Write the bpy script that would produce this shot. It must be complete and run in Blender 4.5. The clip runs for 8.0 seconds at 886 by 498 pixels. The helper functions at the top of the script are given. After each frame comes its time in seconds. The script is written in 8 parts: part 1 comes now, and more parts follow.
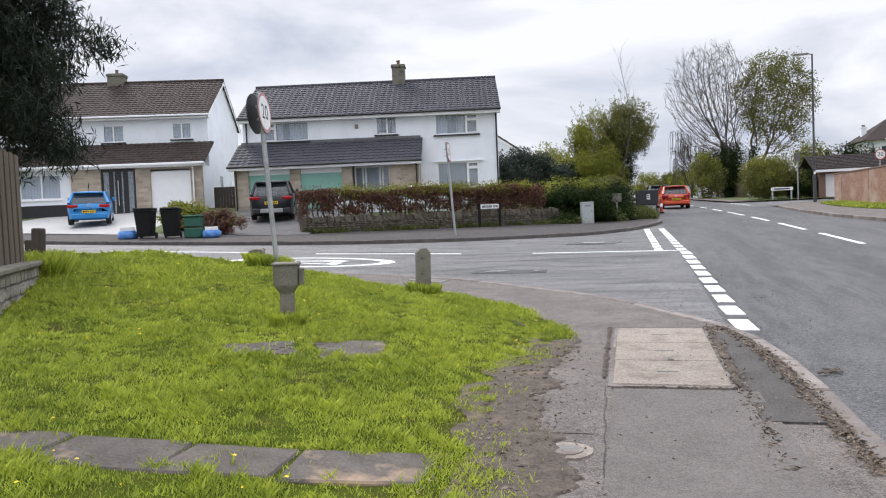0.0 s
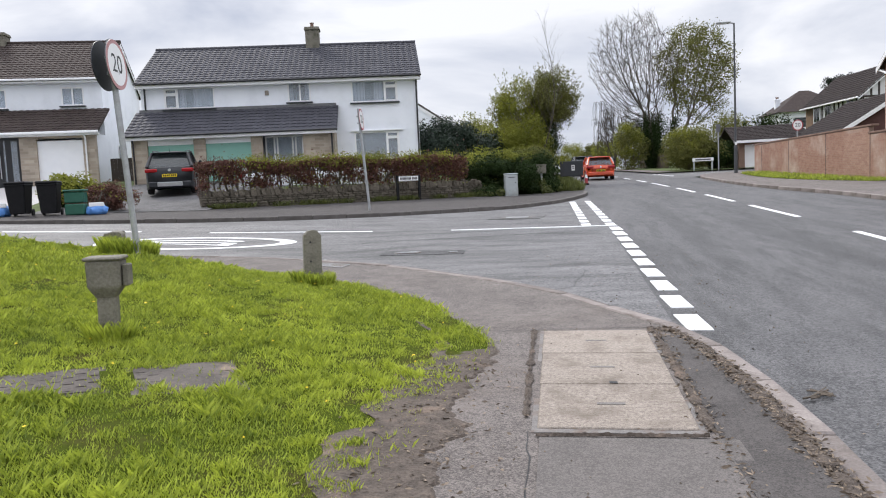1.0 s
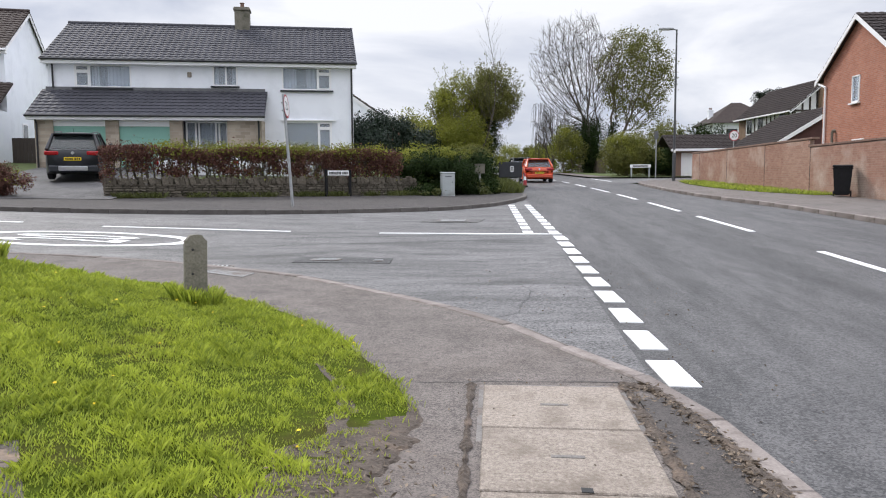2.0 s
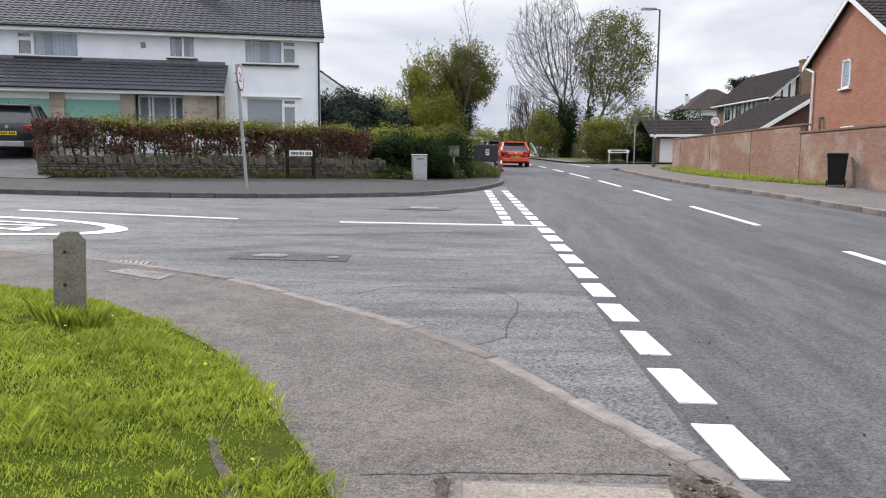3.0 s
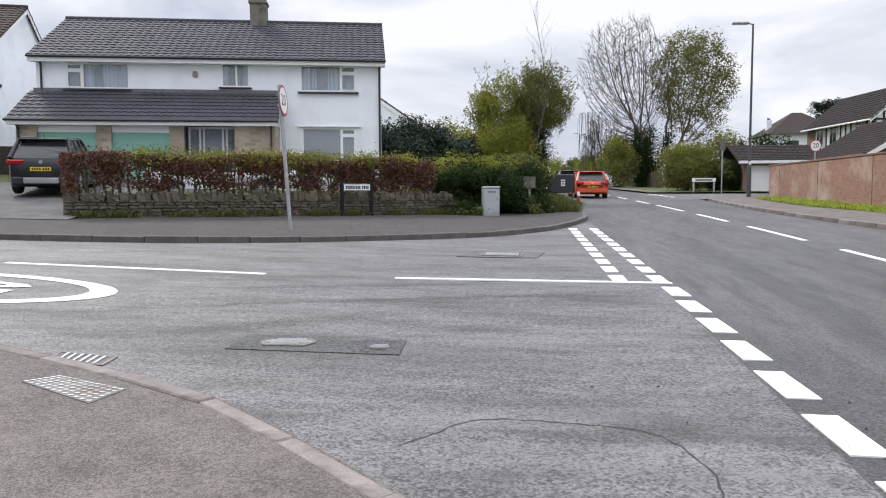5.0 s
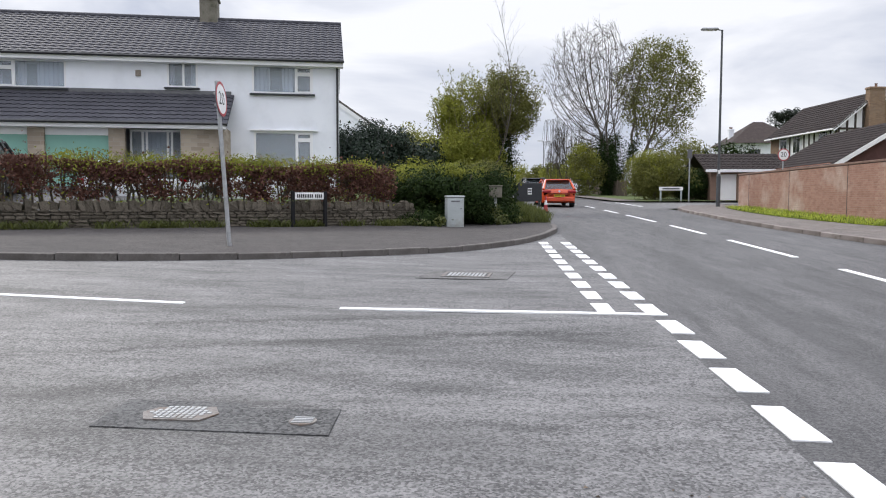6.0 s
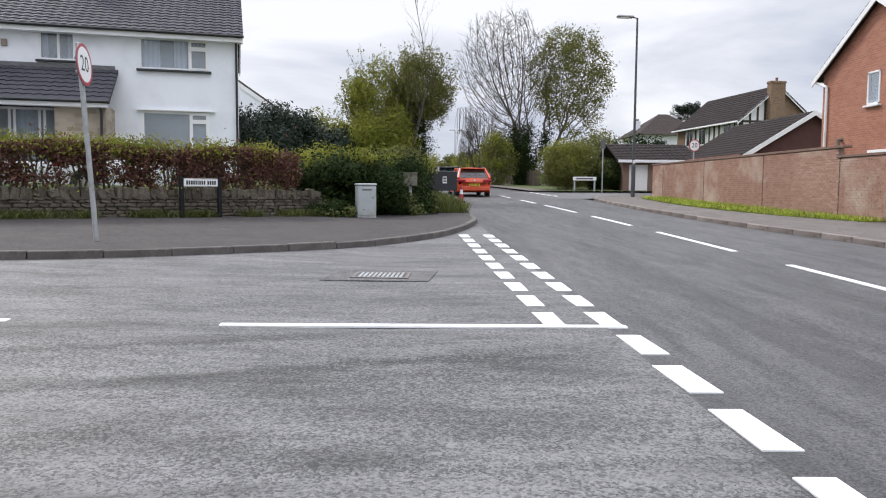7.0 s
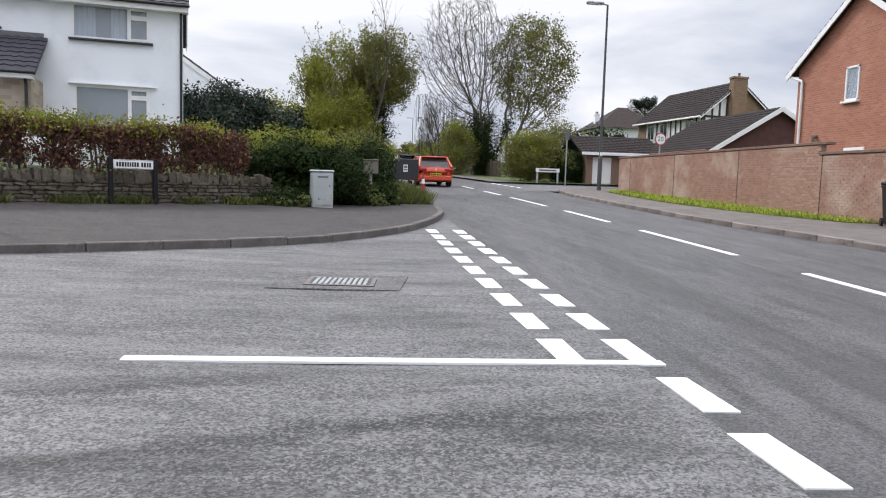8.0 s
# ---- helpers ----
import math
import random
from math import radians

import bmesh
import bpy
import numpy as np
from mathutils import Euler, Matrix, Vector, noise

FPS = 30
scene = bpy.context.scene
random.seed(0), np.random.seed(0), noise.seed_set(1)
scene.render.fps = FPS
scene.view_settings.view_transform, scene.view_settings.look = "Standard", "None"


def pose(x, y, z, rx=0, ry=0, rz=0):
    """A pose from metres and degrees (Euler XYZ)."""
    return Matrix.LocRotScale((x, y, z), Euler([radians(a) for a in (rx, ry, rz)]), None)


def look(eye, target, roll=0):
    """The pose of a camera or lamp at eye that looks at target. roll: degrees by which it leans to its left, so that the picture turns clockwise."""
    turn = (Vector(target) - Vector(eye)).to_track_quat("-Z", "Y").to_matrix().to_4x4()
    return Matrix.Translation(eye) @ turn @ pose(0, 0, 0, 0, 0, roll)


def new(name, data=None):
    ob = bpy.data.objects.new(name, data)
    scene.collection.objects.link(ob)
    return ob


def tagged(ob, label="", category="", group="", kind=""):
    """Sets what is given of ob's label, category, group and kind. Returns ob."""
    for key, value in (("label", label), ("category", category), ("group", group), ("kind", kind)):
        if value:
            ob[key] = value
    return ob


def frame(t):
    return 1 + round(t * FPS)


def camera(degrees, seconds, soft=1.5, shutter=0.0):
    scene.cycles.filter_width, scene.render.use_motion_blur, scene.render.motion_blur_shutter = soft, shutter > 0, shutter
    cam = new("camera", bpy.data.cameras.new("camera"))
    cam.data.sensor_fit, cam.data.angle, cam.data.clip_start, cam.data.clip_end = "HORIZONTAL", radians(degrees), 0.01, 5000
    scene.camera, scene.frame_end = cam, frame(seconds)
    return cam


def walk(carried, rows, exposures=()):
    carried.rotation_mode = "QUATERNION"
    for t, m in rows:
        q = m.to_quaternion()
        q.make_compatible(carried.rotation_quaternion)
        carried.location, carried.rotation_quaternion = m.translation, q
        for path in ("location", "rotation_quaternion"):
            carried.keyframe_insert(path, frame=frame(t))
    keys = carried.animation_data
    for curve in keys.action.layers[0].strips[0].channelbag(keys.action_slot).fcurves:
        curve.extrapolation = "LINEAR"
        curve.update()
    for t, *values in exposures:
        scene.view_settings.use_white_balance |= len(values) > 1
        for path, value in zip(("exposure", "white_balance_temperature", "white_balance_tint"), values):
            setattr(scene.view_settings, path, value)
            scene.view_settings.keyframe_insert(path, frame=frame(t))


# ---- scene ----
cam = camera(61.6, 8.0, soft=1.1)
PATH = [
    (0, (-1.021, -17.196, 0.972), (-1.514, -15.26, 0.888), -2.4),
    (0.5, (-0.983, -16.334, 0.993), (-1.414, -14.382, 0.944), -3.2),
    (1, (-1.056, -15.468, 0.991), (-1.36, -13.498, 0.823), -2.7),
    (1.5, (-1.08, -14.68, 1.026), (-1.299, -12.699, 0.849), -1.1),
    (2, (-1.142, -13.862, 1.026), (-1.272, -11.874, 0.845), -0.4),
    (2.2, (-1.13, -13.503, 0.998), (-1.236, -11.514, 0.81), -0.2),
    (3.3, (-1.257, -11.665, 1.064), (-1.304, -9.679, 0.833), 0.4),
    (3.5, (-1.311, -11.361, 1.106), (-1.358, -9.373, 0.898), 0.2),
    (4, (-1.437, -10.617, 1.132), (-1.525, -8.626, 0.96), -0.4),
    (4.5, (-1.49, -9.859, 1.137), (-1.693, -7.877, 0.964), -1.0),
    (4.7, (-1.534, -9.55, 1.11), (-1.765, -7.57, 0.947), -0.2),
    (5.8, (-1.623, -7.871, 1.179), (-1.805, -5.883, 1.051), -0.1),
    (6, (-1.648, -7.562, 1.202), (-1.782, -5.571, 1.074), 0.1),
    (6.5, (-1.668, -6.779, 1.191), (-1.687, -4.784, 1.058), -0.1),
    (7, (-1.748, -5.941, 1.178), (-1.643, -3.95, 1.023), 0.4),
    (7.5, (-1.8, -5.117, 1.172), (-1.626, -3.132, 1.001), 1.0),
    (8, (-1.865, -4.337, 1.188), (-1.637, -2.358, 1.006), 1.7),
]
walk(cam, [(t, look(eye, target, roll)) for t, eye, target, roll in PATH])

# ---- world and light: bright overcast spring afternoon ----
world = bpy.data.worlds.new("overcast_sky")
world.use_nodes = True
scene.world = world
wn, wl = world.node_tree.nodes, world.node_tree.links
wbg = wn["Background"]
sky = wn.new("ShaderNodeTexSky")
sky.sky_type, sky.sun_disc, sky.sun_elevation, sky.sun_rotation = 'NISHITA', False, radians(41), radians(-45)
wtc = wn.new("ShaderNodeTexCoord")
wmap = wn.new("ShaderNodeMapping")
wmap.inputs["Scale"].default_value = (1.0, 1.0, 3.2)
wl.new(wtc.outputs["Generated"], wmap.inputs["Vector"])
cn = wn.new("ShaderNodeTexNoise")
cn.inputs["Scale"].default_value, cn.inputs["Detail"].default_value, cn.inputs["Roughness"].default_value = 2.3, 7.0, 0.52
cn.inputs["Distortion"].default_value = 0.35
wl.new(wmap.outputs["Vector"], cn.inputs["Vector"])
cr = wn.new("ShaderNodeValToRGB")
cr.color_ramp.elements[0].position, cr.color_ramp.elements[0].color = 0.36, (5.6, 6.05, 7.35, 1)
cr.color_ramp.elements[1].position, cr.color_ramp.elements[1].color = 0.58, (10.4, 10.5, 11.1, 1)
wl.new(cn.outputs["Fac"], cr.inputs["Fac"])
wmix = wn.new("ShaderNodeMix")
wmix.data_type = 'RGBA'
wmix.inputs["Factor"].default_value = 0.93
wl.new(sky.outputs["Color"], wmix.inputs["A"])
wl.new(cr.outputs["Color"], wmix.inputs["B"])
# an overcast sky is brighter overhead than near the skyline
wsep = wn.new("ShaderNodeSeparateXYZ")
wl.new(wtc.outputs["Generated"], wsep.inputs["Vector"])
wup = wn.new("ShaderNodeMapRange")
wup.interpolation_type = 'SMOOTHSTEP'
wup.inputs["From Min"].default_value, wup.inputs["From Max"].default_value = 0.25, 1.0
wup.inputs["To Min"].default_value, wup.inputs["To Max"].default_value = 1.0, 3.1
wl.new(wsep.outputs["Z"], wup.inputs["Value"])
wsc = wn.new("ShaderNodeVectorMath")
wsc.operation = 'SCALE'
wl.new(wmix.outputs["Result"], wsc.inputs[0])
wl.new(wup.outputs["Result"], wsc.inputs["Scale"])
wl.new(wsc.outputs["Vector"], wbg.inputs["Color"])
wbg.inputs["Strength"].default_value = 0.098

sun_data = bpy.data.lights.new("sun", 'SUN')
sun_data.energy, sun_data.angle, sun_data.color = 1.9, radians(12), (1.0, 0.96, 0.9)
sun = new("sun", sun_data)
sun.matrix_world = look((-31, 31, 38), (0, 0, 0))


# ---- materials ----
def mat(name, a, b, rough=0.85, scale=6.0, bump=0.3, fine=60.0, metal=0.0, spec=0.4, dirt=None, dirt_scale=0.6, dirt_at=(0.5, 0.7), per=0.0, dist=0.01, trans=0.0, island=False, stretch=(1, 1, 1)):
    """Two colours mixed by coarse noise, a fine grain with relief, and optional stains of a third colour."""
    m = bpy.data.materials.new(name)
    m.use_nodes = True
    n, l = m.node_tree.nodes, m.node_tree.links
    p = n["Principled BSDF"]
    p.inputs["Roughness"].default_value, p.inputs["Metallic"].default_value = rough, metal
    p.inputs["Specular IOR Level"].default_value = spec
    tc = n.new("ShaderNodeTexCoord")
    mp = n.new("ShaderNodeMapping")
    mp.inputs["Scale"].default_value = stretch
    l.new(tc.outputs["Object"], mp.inputs["Vector"])
    n1, n2 = n.new("ShaderNodeTexNoise"), n.new("ShaderNodeTexNoise")
    n1.inputs["Scale"].default_value, n1.inputs["Detail"].default_value = scale, 6
    n2.inputs["Scale"].default_value, n2.inputs["Detail"].default_value = fine, 3
    for k in (n1, n2):
        l.new(mp.outputs["Vector"], k.inputs["Vector"])
    add = n.new("ShaderNodeMath")
    add.operation = 'MULTIPLY_ADD'
    add.inputs[1].default_value, add.inputs[2].default_value = 0.5, 0.0
    l.new(n2.outputs["Fac"], add.inputs[0])
    half = n.new("ShaderNodeMath")
    half.operation = 'MULTIPLY_ADD'
    half.inputs[1].default_value = 0.5
    l.new(n1.outputs["Fac"], half.inputs[0])
    l.new(add.outputs[0], half.inputs[2])
    ramp = n.new("ShaderNodeMapRange")
    ramp.inputs["From Min"].default_value, ramp.inputs["From Max"].default_value = 0.32, 0.68
    l.new(half.outputs[0], ramp.inputs["Value"])
    fac = ramp.outputs["Result"]
    if per:
        src = n.new("ShaderNodeNewGeometry").outputs["Random Per Island"] if island else n.new("ShaderNodeObjectInfo").outputs["Random"]
        mx = n.new("ShaderNodeMix")
        mx.inputs["Factor"].default_value = per
        l.new(fac, mx.inputs["A"])
        l.new(src, mx.inputs["B"])
        fac = mx.outputs["Result"]
    mix = n.new("ShaderNodeMix")
    mix.data_type = 'RGBA'
    mix.inputs["A"].default_value, mix.inputs["B"].default_value = (*a, 1), (*b, 1)
    l.new(fac, mix.inputs["Factor"])
    col = mix.outputs["Result"]
    if dirt:
        n3 = n.new("ShaderNodeTexNoise")
        n3.inputs["Scale"].default_value, n3.inputs["Detail"].default_value, n3.inputs["Roughness"].default_value = dirt_scale, 8, 0.65
        l.new(mp.outputs["Vector"], n3.inputs["Vector"])
        r3 = n.new("ShaderNodeMapRange")
        r3.inputs["From Min"].default_value, r3.inputs["From Max"].default_value = dirt_at
        l.new(n3.outputs["Fac"], r3.inputs["Value"])
        m3 = n.new("ShaderNodeMix")
        m3.data_type = 'RGBA'
        m3.inputs["B"].default_value = (*dirt, 1)
        l.new(r3.outputs["Result"], m3.inputs["Factor"])
        l.new(col, m3.inputs["A"])
        col = m3.outputs["Result"]
    l.new(col, p.inputs["Base Color"])
    if bump:
        bp = n.new("ShaderNodeBump")
        bp.inputs["Strength"].default_value, bp.inputs["Distance"].default_value = bump, dist
        l.new(half.outputs[0], bp.inputs["Height"])
        l.new(bp.outputs["Normal"], p.inputs["Normal"])
    if trans:
        tr = n.new("ShaderNodeBsdfTranslucent")
        ms = n.new("ShaderNodeMixShader")
        ms.inputs["Fac"].default_value = trans
        l.new(col, tr.inputs["Color"])
        l.new(p.outputs["BSDF"], ms.inputs[1])
        l.new(tr.outputs["BSDF"], ms.inputs[2])
        l.new(ms.outputs["Shader"], n["Material Output"].inputs["Surface"])
    return m


def brick_mat(name, a, b, mortar, w, h, wash=None, axis='X'):
    """Running-bond masonry on upright faces, at real size."""
    m = bpy.data.materials.new(name)
    m.use_nodes = True
    n, l = m.node_tree.nodes, m.node_tree.links
    p = n["Principled BSDF"]
    p.inputs["Roughness"].default_value = 0.9
    tc = n.new("ShaderNodeTexCoord")
    sp, cb = n.new("ShaderNodeSeparateXYZ"), n.new("ShaderNodeCombineXYZ")
    l.new(tc.outputs["Object"], sp.inputs["Vector"])
    sm_ = n.new("ShaderNodeMath")
    l.new(sp.outputs["X"], sm_.inputs[0])
    l.new(sp.outputs["Y"], sm_.inputs[1])
    l.new(sm_.outputs[0], cb.inputs["X"])
    l.new(sp.outputs["Z"], cb.inputs["Y"])
    bt = n.new("ShaderNodeTexBrick")
    bt.inputs["Color1"].default_value, bt.inputs["Color2"].default_value, bt.inputs["Mortar"].default_value = (*a, 1), (*b, 1), (*mortar, 1)
    bt.inputs["Scale"].default_value, bt.inputs["Mortar Size"].default_value = 1.0, 0.008
    bt.inputs["Brick Width"].default_value, bt.inputs["Row Height"].default_value = w, h
    l.new(cb.outputs["Vector"], bt.inputs["Vector"])
    nz = n.new("ShaderNodeTexNoise")
    nz.inputs["Scale"].default_value, nz.inputs["Detail"].default_value = 1.3, 8
    l.new(tc.outputs["Object"], nz.inputs["Vector"])
    r = n.new("ShaderNodeMapRange")
    r.inputs["From Min"].default_value, r.inputs["From Max"].default_value, r.inputs["To Max"].default_value = 0.45, 0.75, 0.55
    l.new(nz.outputs["Fac"], r.inputs["Value"])
    mx = n.new("ShaderNodeMix")
    mx.data_type = 'RGBA'
    mx.inputs["B"].default_value = (*(wash or b), 1)
    l.new(r.outputs["Result"], mx.inputs["Factor"])
    l.new(bt.outputs["Color"], mx.inputs["A"])
    l.new(mx.outputs["Result"], p.inputs["Base Color"])
    bp = n.new("ShaderNodeBump")
    bp.invert = True
    bp.inputs["Strength"].default_value, bp.inputs["Distance"].default_value = 0.6, 0.01
    l.new(bt.outputs["Fac"], bp.inputs["Height"])
    l.new(bp.outputs["Normal"], p.inputs["Normal"])
    return m


def asphalt(name, a, b, stain, rough=0.8, stretch=(1, 1, 1), speck=85.0, stain_at=(0.5, 0.68), streak=None, scuffs=(), relief=.8):
    """Worn asphalt: stone chips, blotches at three sizes, long dull streaks and tyre scuffs along given lines."""
    m = bpy.data.materials.new(name)
    m.use_nodes = True
    n, l = m.node_tree.nodes, m.node_tree.links
    p = n["Principled BSDF"]
    tc, mp = n.new("ShaderNodeTexCoord"), n.new("ShaderNodeMapping")
    mp.inputs["Scale"].default_value = stretch
    l.new(tc.outputs["Object"], mp.inputs["Vector"])
    vo = n.new("ShaderNodeTexVoronoi")
    vo.inputs["Scale"].default_value = speck
    l.new(tc.outputs["Object"], vo.inputs["Vector"])
    sp = n.new("ShaderNodeSeparateColor")
    l.new(vo.outputs["Color"], sp.inputs["Color"])
    total = None
    for src, weight in ((sp.outputs["Red"], .32), (28.0, .42), (4.0, .34), (.8, .44)):
        if isinstance(src, float):
            nz = n.new("ShaderNodeTexNoise")
            nz.inputs["Scale"].default_value, nz.inputs["Detail"].default_value, nz.inputs["Roughness"].default_value = src, 5, .62
            l.new((tc if src > 10 else mp).outputs["Object" if src > 10 else "Vector"], nz.inputs["Vector"])
            src = nz.outputs["Fac"]
        k = n.new("ShaderNodeMath")
        k.operation = 'MULTIPLY_ADD'
        k.inputs[1].default_value, k.inputs[2].default_value = weight, 0.0
        l.new(src, k.inputs[0])
        if total is not None:
            l.new(total, k.inputs[2])
        total = k.outputs[0]
    r = n.new("ShaderNodeMapRange")
    r.inputs["From Min"].default_value, r.inputs["From Max"].default_value = .6, .92
    l.new(total, r.inputs["Value"])
    mx = n.new("ShaderNodeMix")
    mx.data_type = 'RGBA'
    mx.inputs["A"].default_value, mx.inputs["B"].default_value = (*a, 1), (*b, 1)
    l.new(r.outputs["Result"], mx.inputs["Factor"])
    n3 = n.new("ShaderNodeTexNoise")
    n3.inputs["Scale"].default_value, n3.inputs["Detail"].default_value, n3.inputs["Roughness"].default_value, n3.inputs["Distortion"].default_value = .8, 9, .66, .5
    l.new(mp.outputs["Vector"], n3.inputs["Vector"])
    r3 = n.new("ShaderNodeMapRange")
    r3.inputs["From Min"].default_value, r3.inputs["From Max"].default_value, r3.inputs["To Max"].default_value = *stain_at, .75
    l.new(n3.outputs["Fac"], r3.inputs["Value"])
    m3 = n.new("ShaderNodeMix")
    m3.data_type = 'RGBA'
    m3.blend_type = 'MULTIPLY'
    m3.inputs["B"].default_value = (*stain, 1)
    l.new(r3.outputs["Result"], m3.inputs["Factor"])
    l.new(mx.outputs["Result"], m3.inputs["A"])
    col = m3.outputs["Result"]
    for sx, sy, turn, lo, hi, tone in streak or ():
        ms = n.new("ShaderNodeMapping")
        ms.inputs["Scale"].default_value, ms.inputs["Rotation"].default_value = (sx, sy, 1), (0, 0, turn)
        l.new(tc.outputs["Object"], ms.inputs["Vector"])
        n4, r4, m4 = n.new("ShaderNodeTexNoise"), n.new("ShaderNodeMapRange"), n.new("ShaderNodeMix")
        n4.inputs["Scale"].default_value, n4.inputs["Detail"].default_value, n4.inputs["Roughness"].default_value, n4.inputs["Distortion"].default_value = 1.0, 7, .58, .35
        l.new(ms.outputs["Vector"], n4.inputs["Vector"])
        r4.inputs["From Min"].default_value, r4.inputs["From Max"].default_value = lo, hi
        l.new(n4.outputs["Fac"], r4.inputs["Value"])
        m4.data_type, m4.blend_type = 'RGBA', 'MULTIPLY'
        m4.inputs["B"].default_value = (tone, tone, tone, 1)
        l.new(r4.outputs["Result"], m4.inputs["Factor"])
        l.new(col, m4.inputs["A"])
        col = m4.outputs["Result"]
    if scuffs:
        wob, away = n.new("ShaderNodeTexNoise"), n.new("ShaderNodeVectorMath")
        wob.inputs["Scale"].default_value, wob.inputs["Detail"].default_value, wob.inputs["Roughness"].default_value = 2.4, 8, .75
        l.new(tc.outputs["Object"], wob.inputs["Vector"])
        away.operation = 'MULTIPLY_ADD'
        away.inputs[1].default_value = (.5, .5, 0)
        l.new(wob.outputs["Color"], away.inputs[0])
        l.new(tc.outputs["Object"], away.inputs[2])
    for ax, ay, bx, by, wide, tone in scuffs:
        turn, reach = math.atan2(by - ay, bx - ax), math.hypot(bx - ax, by - ay)
        c, sn = math.cos(turn), math.sin(turn)
        mx_, my_ = (ax + bx) / 2 + .25, (ay + by) / 2 + .25
        ms, sx_ = n.new("ShaderNodeMapping"), n.new("ShaderNodeSeparateXYZ")
        ms.inputs["Rotation"].default_value = (0, 0, -turn)
        ms.inputs["Location"].default_value = (-(c * mx_ + sn * my_), -(-sn * mx_ + c * my_), 0)
        l.new(away.outputs["Vector"], ms.inputs["Vector"])
        l.new(ms.outputs["Vector"], sx_.inputs["Vector"])
        steps = []
        for out_, size in (("X", reach / 2), ("Y", wide)):
            ab, dv = n.new("ShaderNodeMath"), n.new("ShaderNodeMapRange")
            ab.operation, dv.interpolation_type = 'ABSOLUTE', 'SMOOTHSTEP'
            l.new(sx_.outputs[out_], ab.inputs[0])
            dv.inputs["From Min"].default_value, dv.inputs["From Max"].default_value = size * (.55 if out_ == "X" else .1), size * 1.1
            dv.inputs["To Min"].default_value, dv.inputs["To Max"].default_value = 1, 0
            l.new(ab.outputs[0], dv.inputs["Value"])
            steps.append(dv.outputs["Result"])
        both, grainy, m5 = n.new("ShaderNodeMath"), n.new("ShaderNodeMath"), n.new("ShaderNodeMix")
        both.operation = grainy.operation = 'MULTIPLY'
        l.new(steps[0], both.inputs[0])
        l.new(steps[1], both.inputs[1])
        r5 = n.new("ShaderNodeMapRange")
        r5.inputs["From Min"].default_value, r5.inputs["From Max"].default_value, r5.inputs["To Min"].default_value = .95, .66, .2
        l.new(total, r5.inputs["Value"])
        l.new(both.outputs[0], grainy.inputs[0])
        l.new(r5.outputs["Result"], grainy.inputs[1])
        m5.data_type, m5.blend_type = 'RGBA', 'MULTIPLY'
        m5.inputs["B"].default_value = (tone, tone, tone, 1)
        l.new(grainy.outputs[0], m5.inputs["Factor"])
        l.new(col, m5.inputs["A"])
        col = m5.outputs["Result"]
    l.new(col, p.inputs["Base Color"])
    p.inputs["Roughness"].default_value, p.inputs["Specular IOR Level"].default_value = rough, .5
    bp = n.new("ShaderNodeBump")
    bp.inputs["Strength"].default_value, bp.inputs["Distance"].default_value = relief, .012
    l.new(total, bp.inputs["Height"])
    l.new(bp.outputs["Normal"], p.inputs["Normal"])
    return m


def glass_mat(name, tint, rough=0.03):
    m = bpy.data.materials.new(name)
    m.use_nodes = True
    p = m.node_tree.nodes["Principled BSDF"]
    p.inputs["Base Color"].default_value = (*tint, 1)
    p.inputs["Roughness"].default_value, p.inputs["Specular IOR Level"].default_value = rough, 0.9
    p.inputs["Transmission Weight"].default_value, p.inputs["IOR"].default_value = 0.75, 1.45
    return m


